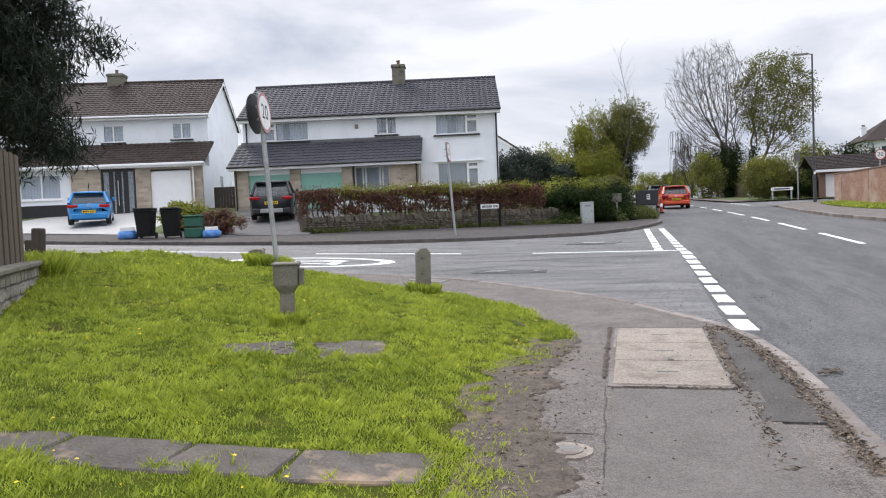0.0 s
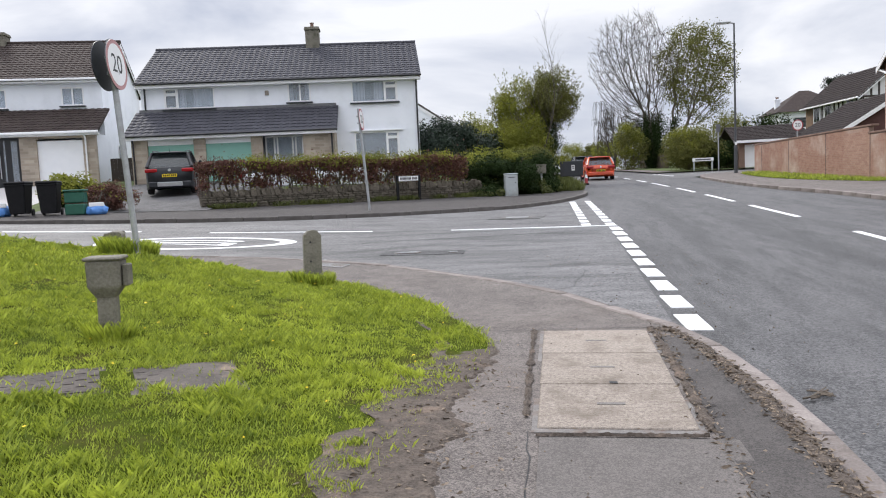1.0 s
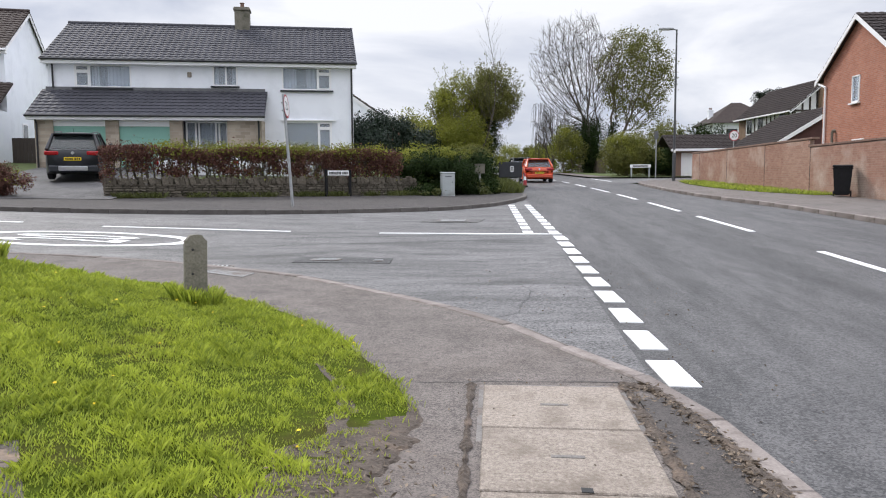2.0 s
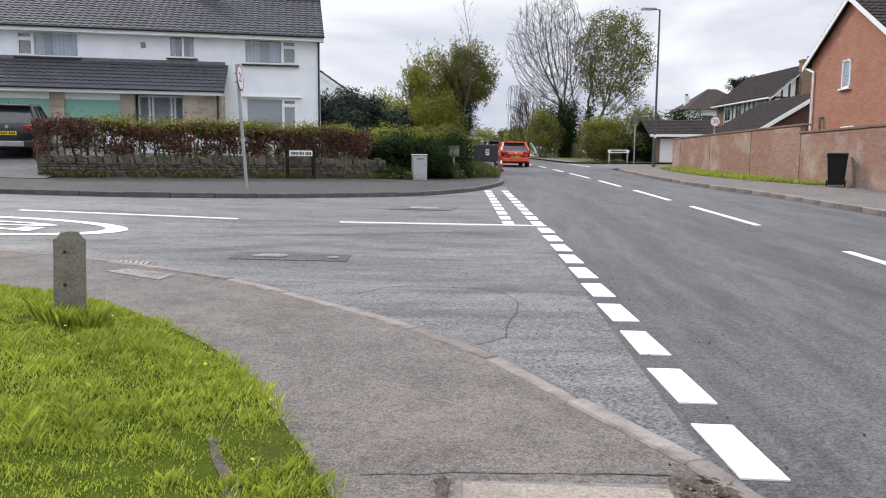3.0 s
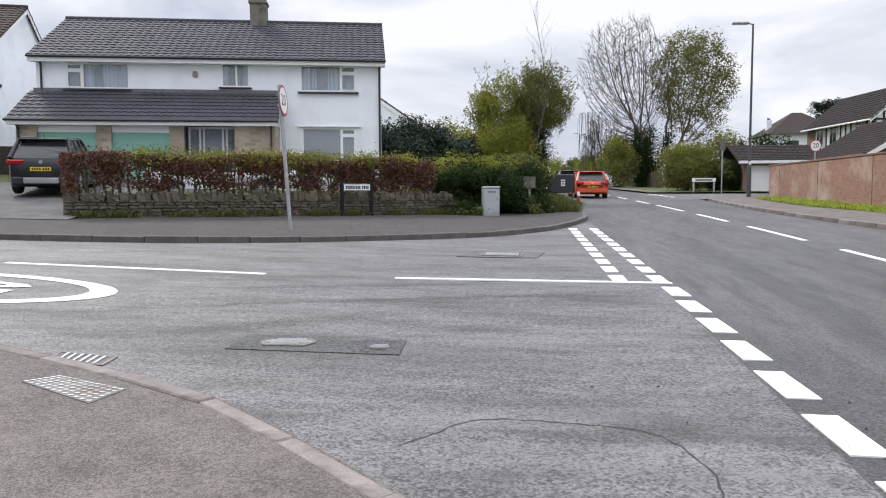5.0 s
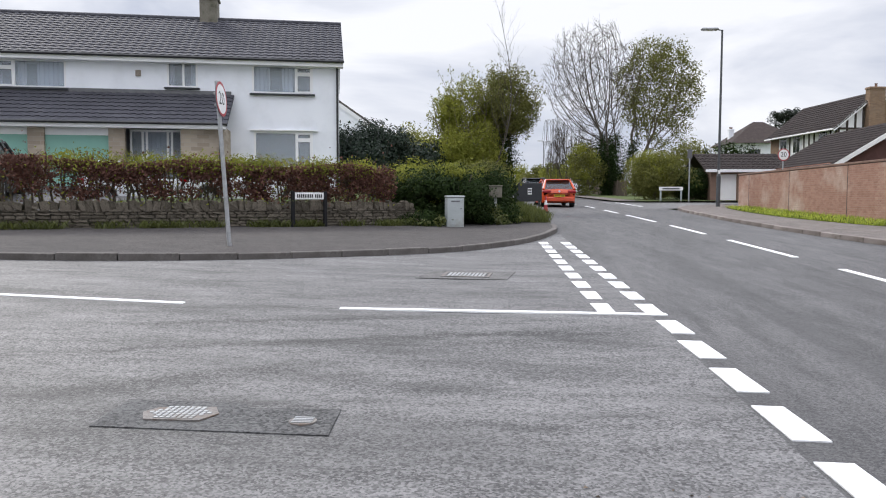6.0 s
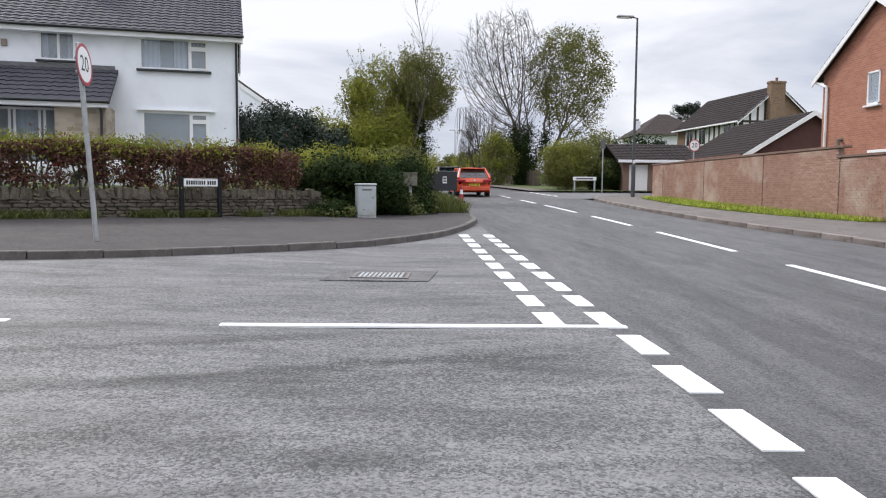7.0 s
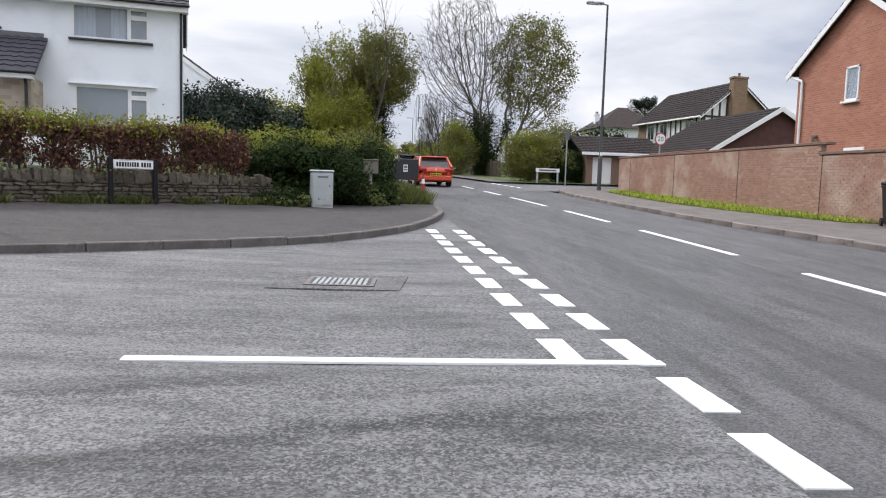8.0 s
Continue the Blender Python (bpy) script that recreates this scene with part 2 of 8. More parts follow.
M = dict(
    road=asphalt("road_asphalt", (0.025, 0.0245, 0.0255), (0.126, 0.122, 0.122), (0.7, 0.7, 0.71), 0.62, (1.5, 0.35, 1), 85.0, (0.48, 0.64), ((1.1, 0.07, -0.08, 0.46, 0.62, 0.66), (3.5, 0.5, -0.12, 0.52, 0.66, 0.66))),
    side=asphalt("side_road_asphalt", (0.036, 0.035, 0.0355), (0.205, 0.2, 0.2), (0.55, 0.545, 0.54), 0.66, (0.42, 1.5, 1), 75.0, (0.5, 0.7), ((0.16, 0.8, -0.22, 0.47, 0.64, 0.7), (0.7, 2.6, -0.3, 0.52, 0.66, 0.62)),
                 ((-5.2, -1.75, -2.6, -1.05, .11, .2), (-3.2, -1.2, -.3, -.25, .17, .25), (-3.4, -1.4, -.2, -.75, .36, .5), (-4.7, -2.9, -2.9, -1.95, .28, .45), (-5.7, -.85, -2.2, .05, .12, .35), (-2.5, -.78, -.2, -.6, .17, .25), (-9.5, -1.9, -5.2, -2.4, .3, .7), (-6.5, 1.8, -2.2, 1.6, .5, .75), (-8.5, 2.6, -4.0, 3.1, .3, .7))),
    pave=asphalt("pavement_asphalt", (0.062, 0.053, 0.048), (0.19, 0.165, 0.15), (0.6, 0.56, 0.53), 0.9, (1, 1, 1), 130.0, relief=.35),
    farpave=asphalt("far_footway_asphalt", (0.02, 0.017, 0.016), (0.068, 0.059, 0.056), (0.6, 0.57, 0.55), 0.9, (1, 1, 1), 60.0),
    worn=asphalt("worn_asphalt", (0.045, 0.044, 0.043), (0.155, 0.15, 0.147), (0.7, 0.7, 0.7), 0.85, (1, 1, 1), 50.0),
    patch=asphalt("fresh_asphalt", (0.02, 0.02, 0.021), (0.11, 0.11, 0.11), (0.8, 0.8, 0.8), 0.85, (1, 1, 1), 60.0),
    strip=asphalt("smooth_asphalt", (0.03, 0.026, 0.024), (0.085, 0.075, 0.07), (0.75, 0.72, 0.7), 0.85, (1, 1, 1), 150.0, relief=.3),
    relaid=asphalt("relaid_brown_asphalt", (0.075, 0.067, 0.061), (0.145, 0.128, 0.119), (0.8, 0.77, 0.74), 0.85, (1, 1, 1), 150.0, relief=.3),
    kerb=mat("kerb_stone", (0.115, 0.097, 0.088), (0.32, 0.28, 0.258), 0.9, 5, 0.7, 60, dirt=(0.1, 0.08, 0.068), dirt_scale=2.2, dirt_at=(0.46, 0.66), per=0.45),
    kerbdark=mat("dark_kerb_stone", (0.06, 0.053, 0.049), (0.17, 0.155, 0.145), 0.9, 5, 0.5, 60, dirt=(0.05, 0.043, 0.037), dirt_scale=2.2, per=0.3),
    paint=mat("road_paint", (0.72, 0.72, 0.72), (0.86, 0.86, 0.86), 0.6, 9, 0.25, 90, dirt=(0.38, 0.37, 0.37), dirt_scale=7, dirt_at=(0.64, 0.8)),
    concrete=mat("cover_concrete", (0.13, 0.108, 0.088), (0.42, 0.362, 0.31), 0.92, 45, 0.9, 130, dirt=(0.15, 0.122, 0.098), dirt_scale=3.5, dirt_at=(0.48, 0.72), per=0.12, dist=0.015),
    flag=mat("flagstone", (0.045, 0.038, 0.033), (0.135, 0.116, 0.102), 0.92, 6, 0.8, 50, dirt=(0.3, 0.215, 0.15), dirt_scale=1.7, dirt_at=(0.56, 0.66), per=0.2),
    iron=mat("cast_iron", (0.11, 0.1, 0.095), (0.24, 0.225, 0.21), 0.7, 20, 0.4, 90, metal=0.2, dirt=(0.13, 0.085, 0.06), dirt_scale=6),
    soil=mat("bare_soil", (0.04, 0.031, 0.025), (0.135, 0.108, 0.088), 0.95, 12, 0.9, 60, dirt=(0.17, 0.125, 0.095), dirt_scale=3, dirt_at=(0.55, 0.7), dist=0.03),
    turf=mat("turf", (0.03, 0.046, 0.006), (0.08, 0.1, 0.014), 1.0, 7, 0.8, 60, dirt=(0.06, 0.05, 0.02), dirt_scale=1.6, dist=0.03, spec=0.02),
    blade=mat("grass_blade", (0.05, 0.1, 0.01), (0.62, 0.69, 0.09), 0.55, 1.3, 0, 14, per=0.48, island=True, trans=0.34),
    weed=mat("weed_blade", (0.04, 0.052, 0.014), (0.15, 0.165, 0.042), 0.6, 1.7, 0, 8, per=0.45, island=True, trans=0.35),
    flower=mat("dandelion_yellow", (0.75, 0.5, 0.02), (0.85, 0.62, 0.03), 0.7, 30, 0.1),
    garden=mat("garden_lawn", (0.045, 0.065, 0.017), (0.095, 0.12, 0.033), 0.95, 4, 0.7, 50),
    stone=mat("wall_stone", (0.05, 0.043, 0.034), (0.2, 0.172, 0.137), 0.95, 9, 0.9, 60, dirt=(0.045, 0.045, 0.028), dirt_scale=3, per=0.5, dist=0.02, spec=0.2),
    palestone=mat("pale_limestone", (0.2, 0.185, 0.16), (0.5, 0.465, 0.41), 0.95, 9, 0.9, 60, dirt=(0.16, 0.15, 0.12), dirt_scale=3, per=0.5, dist=0.02, spec=0.2),
    mortar=mat("wall_core", (0.04, 0.036, 0.03), (0.08, 0.072, 0.06), 0.95, 12, 0.6),
    post=mat("weathered_concrete", (0.11, 0.1, 0.08), (0.255, 0.235, 0.195), 0.92, 8, 0.7, 50, dirt=(0.075, 0.076, 0.05), dirt_scale=4),
    render=mat("white_render", (0.78, 0.8, 0.85), (0.85, 0.87, 0.91), 0.85, 1.2, 0.25, 90, dirt=(0.72, 0.74, 0.78), dirt_scale=0.7),
    upvc=mat("white_upvc", (0.8, 0.8, 0.81), (0.86, 0.86, 0.86), 0.4, 3, 0.02),
    tile=mat("grey_roof_tile", (0.042, 0.042, 0.05), (0.07, 0.07, 0.082), 0.7, 1.5, 0.1, 40, dirt=(0.085, 0.085, 0.095), dirt_scale=.6, dirt_at=(0.55, 0.8), per=0.12, island=True, spec=0.15),
    browntile=mat("brown_roof_tile", (0.028, 0.021, 0.019), (0.066, 0.05, 0.045), 0.8, 3, 0.3, 40, dirt=(0.085, 0.068, 0.06), dirt_scale=2, dirt_at=(0.55, 0.8), per=0.25, island=True, spec=0.15),
    darktile=mat("dark_brown_tile", (0.017, 0.0135, 0.013), (0.043, 0.033, 0.031), 0.8, 3, 0.3, 40, dirt=(0.055, 0.044, 0.04), dirt_scale=2, dirt_at=(0.55, 0.8), per=0.25, island=True, spec=0.15),
    maroon=mat("maroon_gable_boards", (0.06, 0.026, 0.024), (0.11, 0.05, 0.045), 0.8, 3, 0.2, 40),
    rubble=brick_mat("house_stonework", (0.3, 0.245, 0.19), (0.46, 0.39, 0.31), (0.4, 0.36, 0.3), 0.42, 0.14, (0.24, 0.2, 0.16)),
    redbrick=brick_mat("red_brickwork", (0.33, 0.125, 0.075), (0.44, 0.185, 0.115), (0.33, 0.23, 0.19), 0.225, 0.075, (0.3, 0.115, 0.075)),
    buffbrick=brick_mat("buff_brickwork", (0.19, 0.115, 0.07), (0.27, 0.175, 0.105), (0.22, 0.18, 0.145), 0.225, 0.075, (0.22, 0.14, 0.085)),
    brick=mat("garden_wall_brick", (0.25, 0.135, 0.098), (0.43, 0.26, 0.195), 0.92, 4, 0.5, 50, dirt=(0.5, 0.39, 0.32), dirt_scale=0.55, dirt_at=(0.5, 0.66), per=0.35, island=True),
    brickone=mat("garden_wall_single_brick", (0.3, 0.17, 0.125), (0.45, 0.29, 0.22), 0.92, 4, 0.5, 50, per=0.6),
    coping=mat("brick_coping", (0.14, 0.085, 0.065), (0.24, 0.16, 0.125), 0.92, 7, 0.5, 50, per=0.4),
    brickmortar=mat("brick_mortar", (0.3, 0.22, 0.18), (0.42, 0.32, 0.27), 0.95, 8, 0.3),
    green=mat("pale_green_door_paint", (0.2, 0.4, 0.33), (0.235, 0.45, 0.375), 0.5, 2, 0.05),
    black=mat("black_plastic", (0.008, 0.008, 0.009), (0.016, 0.016, 0.018), 0.6, 6, 0.1, spec=0.2),
    blackpaint=mat("black_gloss_paint", (0.014, 0.014, 0.016), (0.026, 0.026, 0.028), 0.35, 8, 0.05),
    greenbox=mat("green_plastic", (0.02, 0.09, 0.06), (0.03, 0.12, 0.08), 0.5, 6, 0.1),
    bluebag=mat("blue_woven_plastic", (0.06, 0.2, 0.55), (0.14, 0.33, 0.7), 0.5, 9, 0.3),
    galv=mat("galvanised_steel", (0.3, 0.31, 0.32), (0.46, 0.47, 0.48), 0.55, 8, 0.1, 70, metal=0.5, dirt=(0.25, 0.24, 0.22), dirt_scale=3),
    lamppost=mat("dark_grey_steel_paint", (0.05, 0.055, 0.06), (0.09, 0.095, 0.1), 0.55, 6, 0.1),
    cabinet=mat("grey_green_cabinet_paint", (0.34, 0.37, 0.37), (0.45, 0.48, 0.48), 0.6, 3, 0.1, dirt=(0.3, 0.3, 0.27), dirt_scale=2),
    signback=mat("grey_sign_back", (0.1, 0.1, 0.105), (0.16, 0.16, 0.165), 0.6, 5, 0.05),
    white=mat("white_sign_face", (0.78, 0.78, 0.78), (0.86, 0.86, 0.86), 0.45, 3, 0.02),
    red=mat("red_sign_face", (0.34, 0.035, 0.045), (0.4, 0.05, 0.06), 0.45, 3, 0.02),
    fadedred=mat("faded_sign_red", (0.42, 0.22, 0.22), (0.5, 0.28, 0.28), 0.55, 5, 0.02),
    ink=mat("black_sign_ink", (0.01, 0.01, 0.01), (0.02, 0.02, 0.02), 0.5, 3, 0.0),
    wood=mat("weathered_fence_wood", (0.07, 0.052, 0.04), (0.17, 0.135, 0.105), 0.85, 4, 0.4, 50, per=0.4, stretch=(6, 6, 0.6)),
    darkwood=mat("dark_stained_wood", (0.03, 0.024, 0.02), (0.07, 0.055, 0.045), 0.8, 5, 0.4, 50, stretch=(5, 5, 0.6)),
    bark=mat("bark", (0.075, 0.06, 0.045), (0.17, 0.14, 0.11), 0.95, 7, 0.8, 40, stretch=(2, 2, 0.5)),
    twig=mat("pale_twig", (0.05, 0.043, 0.036), (0.115, 0.1, 0.084), 0.95, 4, 0.2, spec=0.15),
    beech=mat("dry_beech_leaf", (0.05, 0.024, 0.02), (0.225, 0.112, 0.085), 0.8, 2.2, 0, 8, per=0.5, island=True, spec=0.15, trans=0.15),
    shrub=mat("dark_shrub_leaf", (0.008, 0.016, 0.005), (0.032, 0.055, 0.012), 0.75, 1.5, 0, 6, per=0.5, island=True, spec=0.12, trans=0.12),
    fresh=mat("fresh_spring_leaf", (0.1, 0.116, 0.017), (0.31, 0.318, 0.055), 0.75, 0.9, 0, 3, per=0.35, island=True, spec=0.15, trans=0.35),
    olive=mat("olive_spring_leaf", (0.08, 0.085, 0.022), (0.225, 0.225, 0.068), 0.75, 0.9, 0, 3, per=0.4, island=True, spec=0.15, trans=0.35),
    conifer=mat("conifer_needle", (0.006, 0.011, 0.007), (0.018, 0.028, 0.015), 0.75, 0.8, 0, 4, per=0.5, island=True, trans=0.08),
    laurel=mat("glossy_laurel_leaf", (0.009, 0.018, 0.011), (0.03, 0.048, 0.028), 0.5, 0.8, 0, 4, per=0.5, island=True, spec=0.25, trans=0.08),
    litter=mat("leaf_litter", (0.07, 0.055, 0.042), (0.27, 0.21, 0.155), 0.9, 12, 0.2, 40, per=0.7, island=True),
    pane=glass_mat("window_glass", (0.75, 0.82, 0.9)),
    carglass=glass_mat("tinted_car_glass", (0.1, 0.12, 0.13)),
    curtain=mat("pale_net_curtain", (0.5, 0.52, 0.56), (0.68, 0.7, 0.74), 0.9, 3, 0.3, 14, stretch=(6, 6, 0.15)),
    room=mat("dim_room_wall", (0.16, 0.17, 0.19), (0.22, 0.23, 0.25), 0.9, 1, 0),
    tyre=mat("tyre_rubber", (0.012, 0.012, 0.013), (0.03, 0.03, 0.03), 0.85, 20, 0.3),
    alloy=mat("alloy_silver", (0.5, 0.51, 0.53), (0.62, 0.63, 0.65), 0.3, 8, 0.02, metal=0.8),
    plate=mat("yellow_number_plate", (0.75, 0.52, 0.02), (0.8, 0.58, 0.03), 0.4, 3, 0),
    tail=mat("red_tail_lamp", (0.25, 0.008, 0.012), (0.36, 0.015, 0.02), 0.15, 6, 0.0),
    orange=mat("orange_red_car_paint", (0.62, 0.075, 0.025), (0.66, 0.085, 0.03), 0.22, 3, 0, spec=0.7),
    darkcar=mat("black_car_paint", (0.014, 0.015, 0.018), (0.02, 0.021, 0.024), 0.2, 3, 0, spec=0.7),
    greycar=mat("dark_slate_car_paint", (0.008, 0.009, 0.012), (0.013, 0.015, 0.018), 0.3, 3, 0, spec=0.45),
    bluecar=mat("bright_blue_car_paint", (0.02, 0.2, 0.5), (0.03, 0.23, 0.55), 0.22, 3, 0, spec=0.7),
    whitecar=mat("silver_white_car_paint", (0.6, 0.61, 0.63), (0.68, 0.69, 0.7), 0.25, 3, 0, spec=0.7),
    drive=asphalt("tarmac_drive", (0.045, 0.043, 0.043), (0.14, 0.135, 0.135), (0.6, 0.6, 0.6), 0.9),
    gravel=mat("pale_paved_drive", (0.3, 0.29, 0.28), (0.42, 0.41, 0.4), 0.9, 6, 0.5, 80),
    far=mat("far_woodland", (0.05, 0.075, 0.03), (0.13, 0.16, 0.07), 0.9, 0.4, 0.4, 4, per=0.5, island=True),
    slate=mat("dark_grey_plastic_panel", (0.02, 0.022, 0.026), (0.035, 0.038, 0.043), 0.5, 5, 0.1),
)


# ---- mesh helpers ----
def part(name, bm, material, parent=None, label=""):
    """Links a bmesh (or (verts, faces)) as one mesh object under a thing or part."""
    me = bpy.data.meshes.new(name)
    if isinstance(bm, tuple):
        me.from_pydata(bm[0], [], bm[1])
    else:
        bm.to_mesh(me)
        bm.free()
    me.materials.append(material)
    me.update()
    ob = new(name, me)
    if parent is not None:
        ob.parent = parent
    if label:
        ob["label"] = label
    return ob


def shaded(ob, angle=40):
    for p in ob.data.polygons:
        p.use_smooth = True
    ob.data.set_sharp_from_angle(angle=radians(angle))
    return ob


def thing(name, at, label, category, group="", kind=""):
    """An Empty at a thing's base."""
    ob = new(name)
    ob.empty_display_size = 0.2
    ob.matrix_world = at
    return tagged(ob, label, category, group, kind)


def box(bm, x0, y0, z0, x1, y1, z1, bev=0.0, m=None):
    vs = bmesh.ops.create_cube(bm, size=1.0)["verts"]
    for v in vs:
        v.co = Vector((x0 + (v.co.x + .5) * (x1 - x0), y0 + (v.co.y + .5) * (y1 - y0), z0 + (v.co.z + .5) * (z1 - z0)))
    if bev:
        es = list({e for v in vs for e in v.link_edges})
        r = bmesh.ops.bevel(bm, geom=es, offset=bev, segments=1, affect='EDGES')
        vs = list({v for f in r["faces"] for v in f.verts} | {v for v in vs if v.is_valid})
    if m is not None:
        bmesh.ops.transform(bm, matrix=m, verts=vs)
    return bm


def boxes(*bs, bev=0.0):
    bm = bmesh.new()
    for b in bs:
        box(bm, *b, bev=bev)
    return bm


def tube(bm, a, b, r0, r1, n=8, caps=True):
    a, b = Vector(a), Vector(b)
    q = (b - a).to_track_quat('Z', 'Y')
    ra, rb = [], []
    for i in range(n):
        c = Vector((math.cos(2 * math.pi * i / n), math.sin(2 * math.pi * i / n), 0))
        ra.append(bm.verts.new(a + q @ (c * r0)))
        rb.append(bm.verts.new(b + q @ (c * r1)))
    for i in range(n):
        bm.faces.new((ra[i], ra[(i + 1) % n], rb[(i + 1) % n], rb[i]))
    if caps:
        bm.faces.new(ra[::-1])
        bm.faces.new(rb)
    return bm


def pipe(*segs, n=8):
    bm = bmesh.new()
    for s in segs:
        tube(bm, *s, n=n)
    return bm


def prism(pts, z0, z1, m=None):
    """An upright prism over a flat outline."""
    bm = bmesh.new()
    lo, hi = [bm.verts.new((x, y, z0)) for x, y in pts], [bm.verts.new((x, y, z1)) for x, y in pts]
    bm.faces.new(lo[::-1])
    bm.faces.new(hi)
    for i in range(len(pts)):
        j = (i + 1) % len(pts)
        bm.faces.new((lo[i], lo[j], hi[j], hi[i]))
    bmesh.ops.recalc_face_normals(bm, faces=bm.faces)
    if m is not None:
        bm.transform(m)
    return bm


def resample(line, n):
    p = np.array(line, float)
    # rounded corners by Chaikin's cuts
    for _ in range(3):
        q, r = .75 * p[:-1] + .25 * p[1:], .25 * p[:-1] + .75 * p[1:]
        mid = np.empty((2 * len(q), p.shape[1]))
        mid[0::2], mid[1::2] = q, r
        p = np.vstack([p[:1], mid, p[-1:]])
    s = np.r_[0, np.cumsum(np.linalg.norm(np.diff(p, axis=0), axis=1))]
    t = np.linspace(0, s[-1], n)
    return np.stack([np.interp(t, s, p[:, k]) for k in range(p.shape[1])], 1)


def loft(a, b, n, k, height):
    """A sheet between two lines in plan, its height given by a function of place."""
    A, B = (resample(a, n), resample(b, n))
    vs = [(*(A[i] * (1 - j / k) + B[i] * (j / k)), ) for i in range(n) for j in range(k + 1)]
    vs = [(x, y, height(x, y)) for x, y in vs]
    fs = [(i * (k + 1) + j, (i + 1) * (k + 1) + j, (i + 1) * (k + 1) + j + 1, i * (k + 1) + j + 1) for i in range(n - 1) for j in range(k)]
    me = (vs, fs)
    p, q, r = (Vector(vs[i]) for i in fs[0][:3])
    if (q - p).cross(r - p).z < 0:
        me = (vs, [f[::-1] for f in fs])
    return me


def smooth(a, b, v):
    t = min(1, max(0, (v - a) / (b - a)))
    return t * t * (3 - 2 * t)


# ---- the lie of the land ----
def land(x, y):
    s = .036 * y if y < 0 else .03 * y if y < 60 else 1.8 + .01 * (y - 60)
    return s + .03 * max(0, min(30, -x - 2)) * smooth(-6, 4, y)


TURF_EDGE = [(-1.8, -40), (-1.49, -13.5), (-1.58, -13.0), (-1.8, -12.4), (-1.86, -11.8), (-1.75, -10.9), (-1.6, -10.0), (-1.64, -9.5), (-1.94, -8.9),
             (-2.54, -7.75), (-3.24, -6.95), (-4.06, -6.2), (-4.63, -5.85), (-6.2, -5.2), (-9, -4.6), (-13, -4.0), (-20, -3.5)]


def turf_gap(x, y):
    """Distance to the edge of the verge; works on numbers and on arrays."""
    best = np.full(np.shape(x), 9.0)
    for (ax, ay), (bx, by) in zip(TURF_EDGE, TURF_EDGE[1:]):
        dx, dy = bx - ax, by - ay
        t = np.clip(((x - ax) * dx + (y - ay) * dy) / (dx * dx + dy * dy), 0, 1)
        best = np.minimum(best, np.hypot(x - ax - t * dx, y - ay - t * dy))
    return best


def ease(a, b, v):
    t = np.clip((v - a) / (b - a), 0, 1)
    return t * t * (3 - 2 * t)


def turf_z(x, y):
    x, y = np.asarray(x, float), np.asarray(y, float)
    g = turf_gap(x, y)
    low = np.where(y < 0, .036 * y, .03 * y) + .03 * np.clip(-x - 2, 0, 30) * ease(-6, 4, y)
    lumps = .012 * np.sin(1.9 * x + 1.1 * y) * np.sin(1.4 * y - .6 * x) + .007 * np.sin(5.1 * x + 2) * np.sin(4.3 * y)
    z = low + .085 + .02 * ease(0, .3, g) + .1 * np.clip(-x - 1.9, 0, 7) * ease(0, 1.6, g) + lumps * ease(0, .6, g)
    return z if z.ndim else float(z)


def far_kerb_y(x):
    xs = [-45, -28, -19.8, -12.3, -8, -6, -4.4, -3.04, -1.8, -.93]
    ys = [8.5, 4.9, 3.7, 3.35, 4.0, 4.5, 5.25, 6.2, 7.7, 9.0]
    return float(np.interp(x, xs, ys))


def garden_z(x, y):
    d = y - far_kerb_y(x)
    return land(x, y) + .1 + .065 * max(0, min(11, d - 3))


def mid_x(y):
    """The main road's centre line."""
    return 3.88 - .0012 * max(0, y - 8) ** 2 if y < 70 else -.73 - .149 * (y - 70)


# ---- ground, roads, pavements ----
ground = part("ground", loft([(-400, -300), (-400, 0), (-400, 700)], [(400, -300), (400, 0), (400, 700)], 60, 60, lambda x, y: land(max(-40, min(60, x)), y) - .12 - (.5 if abs(x) < 12 and -30 < y < 60 else 0)), M["garden"])
tagged(ground, "rough green land reaching to the horizon", "ground", kind="structure")

ys = [-45, -30, -15, -9, 0, 8, 13.2, 20, 28, 36, 45, 55, 70, 90, 120, 160, 220, 320]
left_edge = [(mid_x(y) - (4.0 if y < 14 else 3.72), y) for y in ys]
right_edge = [(mid_x(y) + 3.3, y) for y in ys]
road = part("road", loft(left_edge, right_edge, 160, 8, lambda x, y: land(0, y) - .004), M["road"])
tagged(road, "grey worn asphalt main road, slightly cambered", "road", kind="structure")

NEAR_KERB = [(-45, 1.2), (-30, -.6), (-20, -1.8), (-13, -2.45), (-9, -2.85), (-6.14, -3.54), (-5.35, -3.86), (-4.28, -4.34), (-3.4, -4.78), (-2.59, -5.55), (-1.93, -6.16), (-1.33, -6.81),
             (-.91, -7.34), (-.35, -8.5), (-.06, -8.97)]
FAR_KERB = [(-45, 8.5), (-28, 4.9), (-19.8, 3.4), (-12.3, 2.95), (-9.2, 3.2), (-7.5, 3.58), (-6, 4.22), (-4.4, 5.25), (-3.04, 6.2), (-1.8, 7.65), (-.93, 9.0), (-.28, 11.1), (.1, 13.0)]
side = part("side_road", loft(NEAR_KERB, FAR_KERB, 120, 24, lambda x, y: land(x, y)), M["side"])
tagged(side, "pale patchy asphalt side road meeting the main road", "road", kind="structure")

